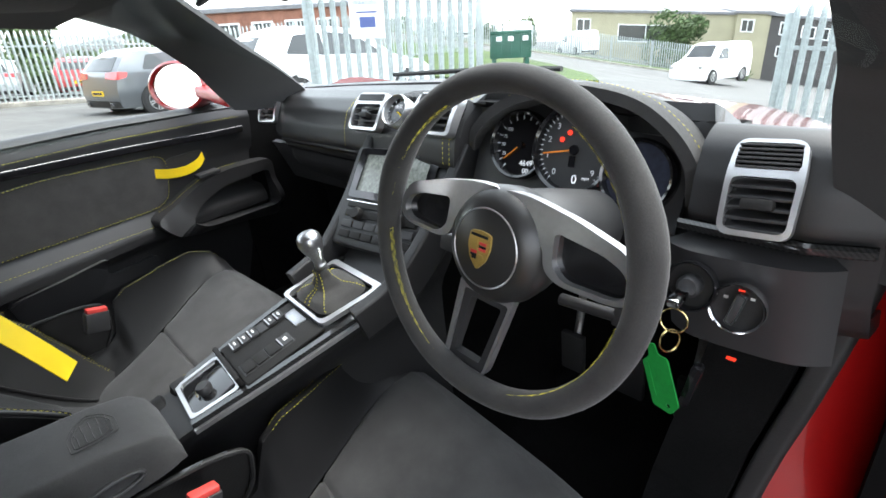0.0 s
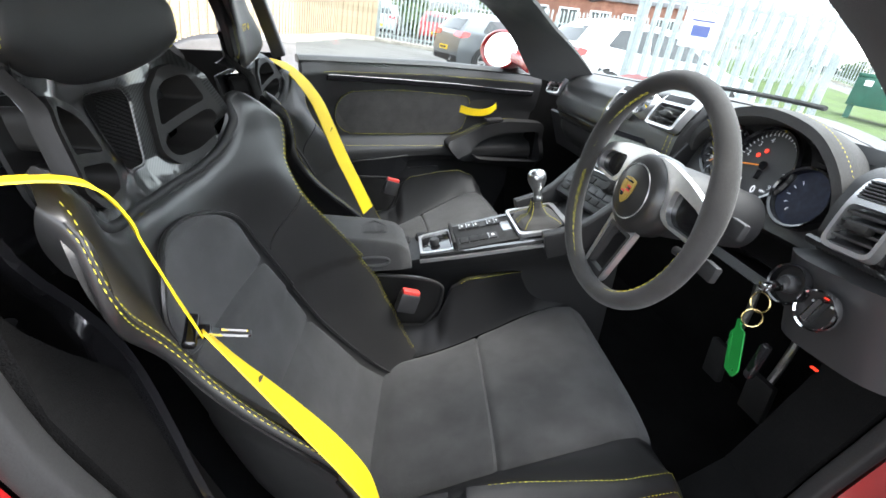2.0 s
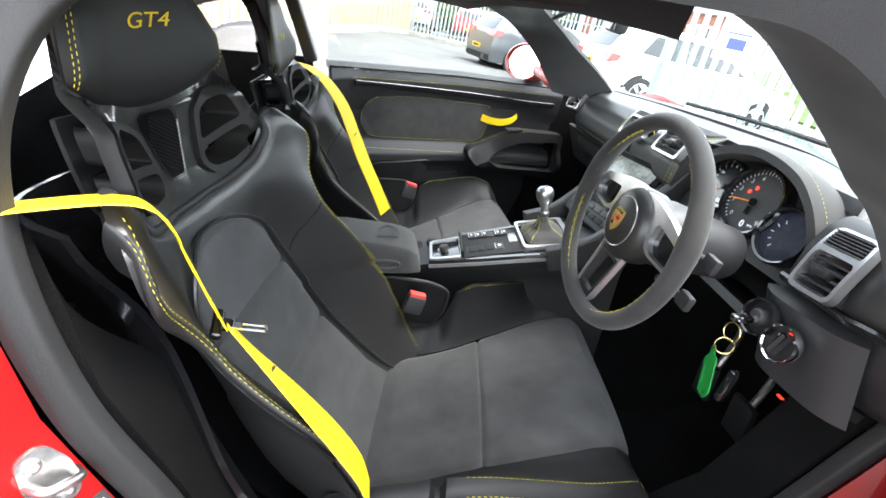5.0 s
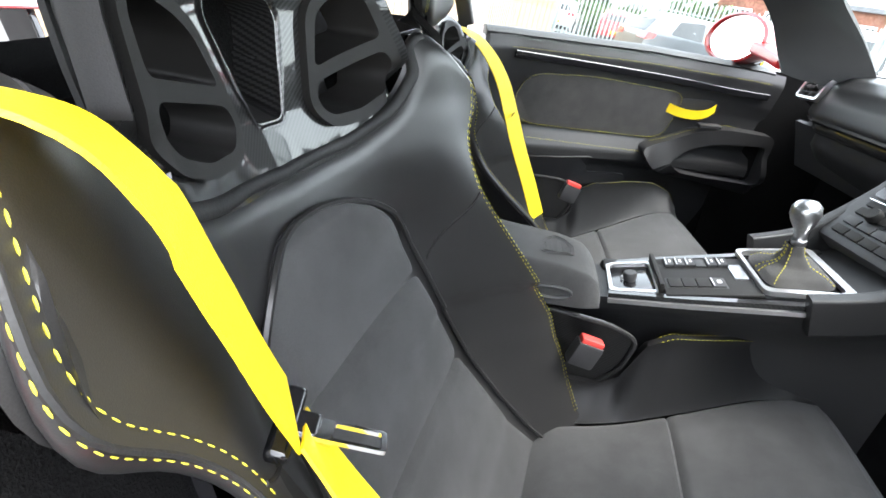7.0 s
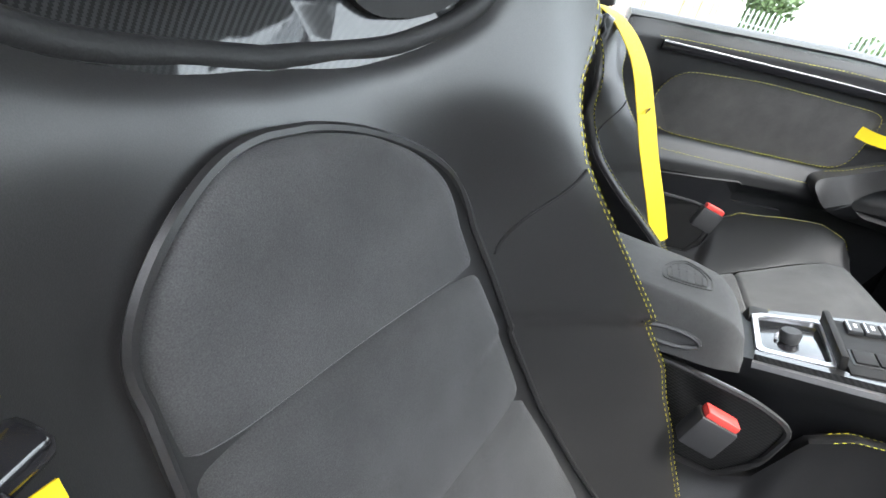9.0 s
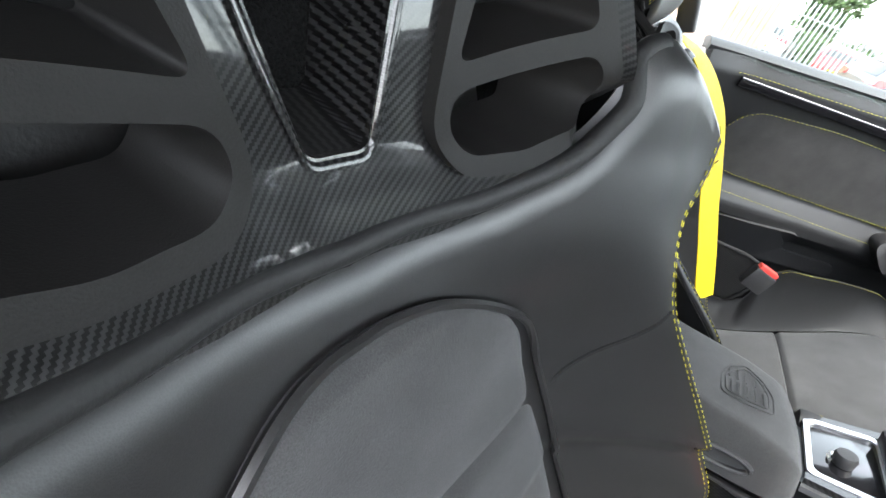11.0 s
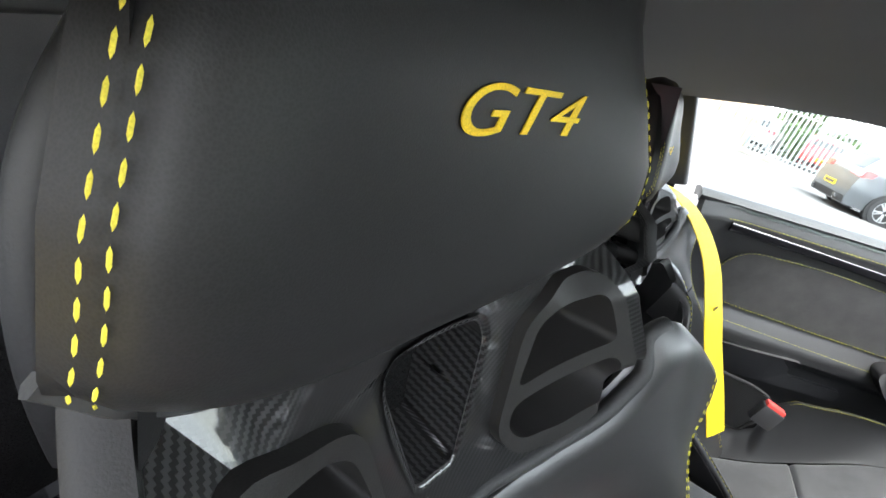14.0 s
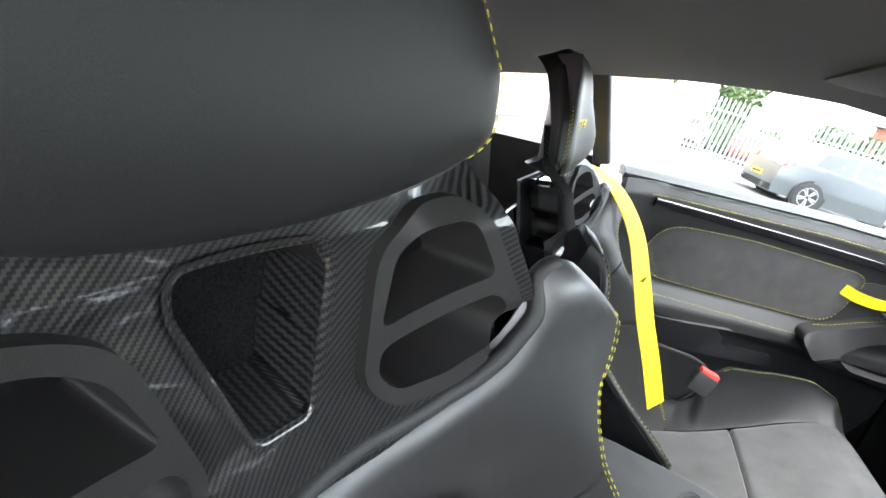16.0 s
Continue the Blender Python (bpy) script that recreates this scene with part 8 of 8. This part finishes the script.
# ---- trees and bushes ----
def crown_mesh(bm, rng, centre, radii, n, size):
    """Leaf clumps: many small crossed leaf blades over an uneven crown."""
    lobes = [(Vector((rng.uniform(-0.6, 0.6), rng.uniform(-0.6, 0.6), rng.uniform(-0.55, 0.6))), rng.uniform(0.35, 0.6)) for _ in range(9)]
    for _ in range(n):
        c, r = rng.choice(lobes)
        d = Vector((rng.gauss(0, 1), rng.gauss(0, 1), rng.gauss(0, 1))).normalized() * r * rng.uniform(0.6, 1.08)
        p = c + d
        p = Vector((p.x * radii[0], p.y * radii[1], p.z * radii[2])) + Vector(centre)
        a = Vector((rng.gauss(0, 1), rng.gauss(0, 1), rng.gauss(0, 1))).normalized()
        b = a.orthogonal().normalized()
        c2 = a.cross(b)
        s = size * rng.uniform(0.6, 1.3)
        q = [bm.verts.new(p + b * s), bm.verts.new(p + c2 * s * 0.5 + a * s * 0.15), bm.verts.new(p - b * s), bm.verts.new(p - c2 * s * 0.5 + a * s * 0.15)]
        bm.faces.new(q)


def tree(label, x, y, z, h, radii, seed, n=2600, size=0.16, trunk=True, name="tree"):
    rng = random.Random(seed)
    t = thing(name, label, name, car=False, base=pose(x, y, z))
    if trunk:
        bm = bmesh.new()
        tube(bm, smoothed([(0, 0, -0.3), (0.1, 0, h * 0.4), (0.0, 0.1, h * 0.85)], 5), 0.16, 8, scale=lambda u: 1.2 - u)
        for k in range(6):
            a = rng.uniform(0, 6.28)
            e = Vector((math.cos(a) * radii[0] * 0.6, math.sin(a) * radii[1] * 0.6, h - radii[2] * rng.uniform(0.2, 1.0)))
            tube(bm, smoothed([(0.05, 0, h * rng.uniform(0.3, 0.5)), e * 0.5 + Vector((0, 0, h * 0.25)), e], 4), 0.06, 5, scale=lambda u: 1.1 - u)
        part("trunk", bm, BARK, t)
    bm = bmesh.new()
    crown_mesh(bm, rng, (0, 0, h - radii[2] * 0.85), radii, n, size)
    part("crown", bm, LEAF, t, "loose crown of small green leaves", soft=False)
    return t


tree("leafy tree behind the palisade fence", -33.0, 4.6, 0, 4.3, (1.7, 1.7, 1.9), 1)
tree("leafy tree behind the palisade fence", -33.5, -1.0, 0, 3.0, (2.0, 2.0, 1.4), 2)
tree("leafy tree behind the palisade fence", -30.5, 9.6, 0, 2.6, (1.6, 1.6, 1.2), 12)
for k, (x, y, z, h, r) in enumerate(((-47, 40, -1.0, 6.0, 2.6), (-43, 42.5, -1.0, 5.0, 2.3), (-39, 45, -1.0, 4.4, 2.2), (-35.5, 48, -1.5, 5.4, 2.3), (-51, 36, -1.0, 6.0, 2.8), (-55, 30, 0.0, 6.5, 3.0), (-32, 62, -3, 6.6, 2.6), (-26, 64, -3, 5.6, 2.3))):
    tree("distant green tree beyond the far fence", x, y, z, h, (r, r, r * 0.9), 20 + k, 1500, 0.28)
tree("large rounded bush before the industrial building", -17.8, 46.5, -1.6, 4.6, (2.4, 2.4, 2.3), 5, 3500, 0.17, False, "bush")
tree("low hedge bush at the road side", -11.9, 42.5, -2.1, 1.8, (1.2, 1.2, 0.9), 6, 900, 0.15, False, "bush")
for k in range(7):
    x, y = -28.5 - 0.3 * k, -3.5 + 2.4 * k
    tree("green shrub along the far side of the parked cars", x, y, 0.0, 1.7, (1.2, 1.3, 1.0), 40 + k, 900, 0.13, False, "bush")

# ---- the car's own rear: red wing and tail ----
wing = thing("rear_wing", "red rear wing on black supports behind the hatch", "spoiler")
bm = bmesh.new()
sweep(bm, [(lerp(-0.95, 0.95, k / 20), -1.22 + 0.05 * (2 * k / 20 - 1) ** 2, 0.845 - 0.03 * (2 * k / 20 - 1) ** 4) for k in range(21)], rounded([Vector(p) for p in ((-0.10, -0.008), (0.11, 0.004), (0.11, 0.020), (0.0, 0.026), (-0.10, 0.0))], 0.008, 3))
part("wing_blade", bm, RED, wing, "red painted blade")
for s in (-0.55, 0.56):
    bm = bmesh.new()
    sweep(bm, [(s, -1.15, 0.64), (s, -1.19, 0.74), (s, -1.21, 0.84)], rounded([Vector(p) for p in ((-0.012, -0.05), (0.012, -0.05), (0.012, 0.05), (-0.012, 0.05))], 0.006, 3), ref=Vector((0, 1, 0)))
    part("wing_support", bm, GLOSS_BLACK, wing)
for s in (-0.95, 0.95):
    bm = bmesh.new()
    box(bm, (s - 0.006, -1.28, 0.79), (s + 0.006, -1.06, 0.875), 0.004)
    part("wing_end", bm, RED, wing)
bm = bmesh.new()
grid(bm, lambda u, v: (lerp(-0.80, 0.82, u), lerp(-0.60, -1.35, v), 0.655 - 0.06 * v - 0.10 * (2 * u - 1) ** 6), 24, 12, 0.02)
solo("tail_body", bm, RED, "red rear bodywork below the hatch glass", "bodywork", "structure")
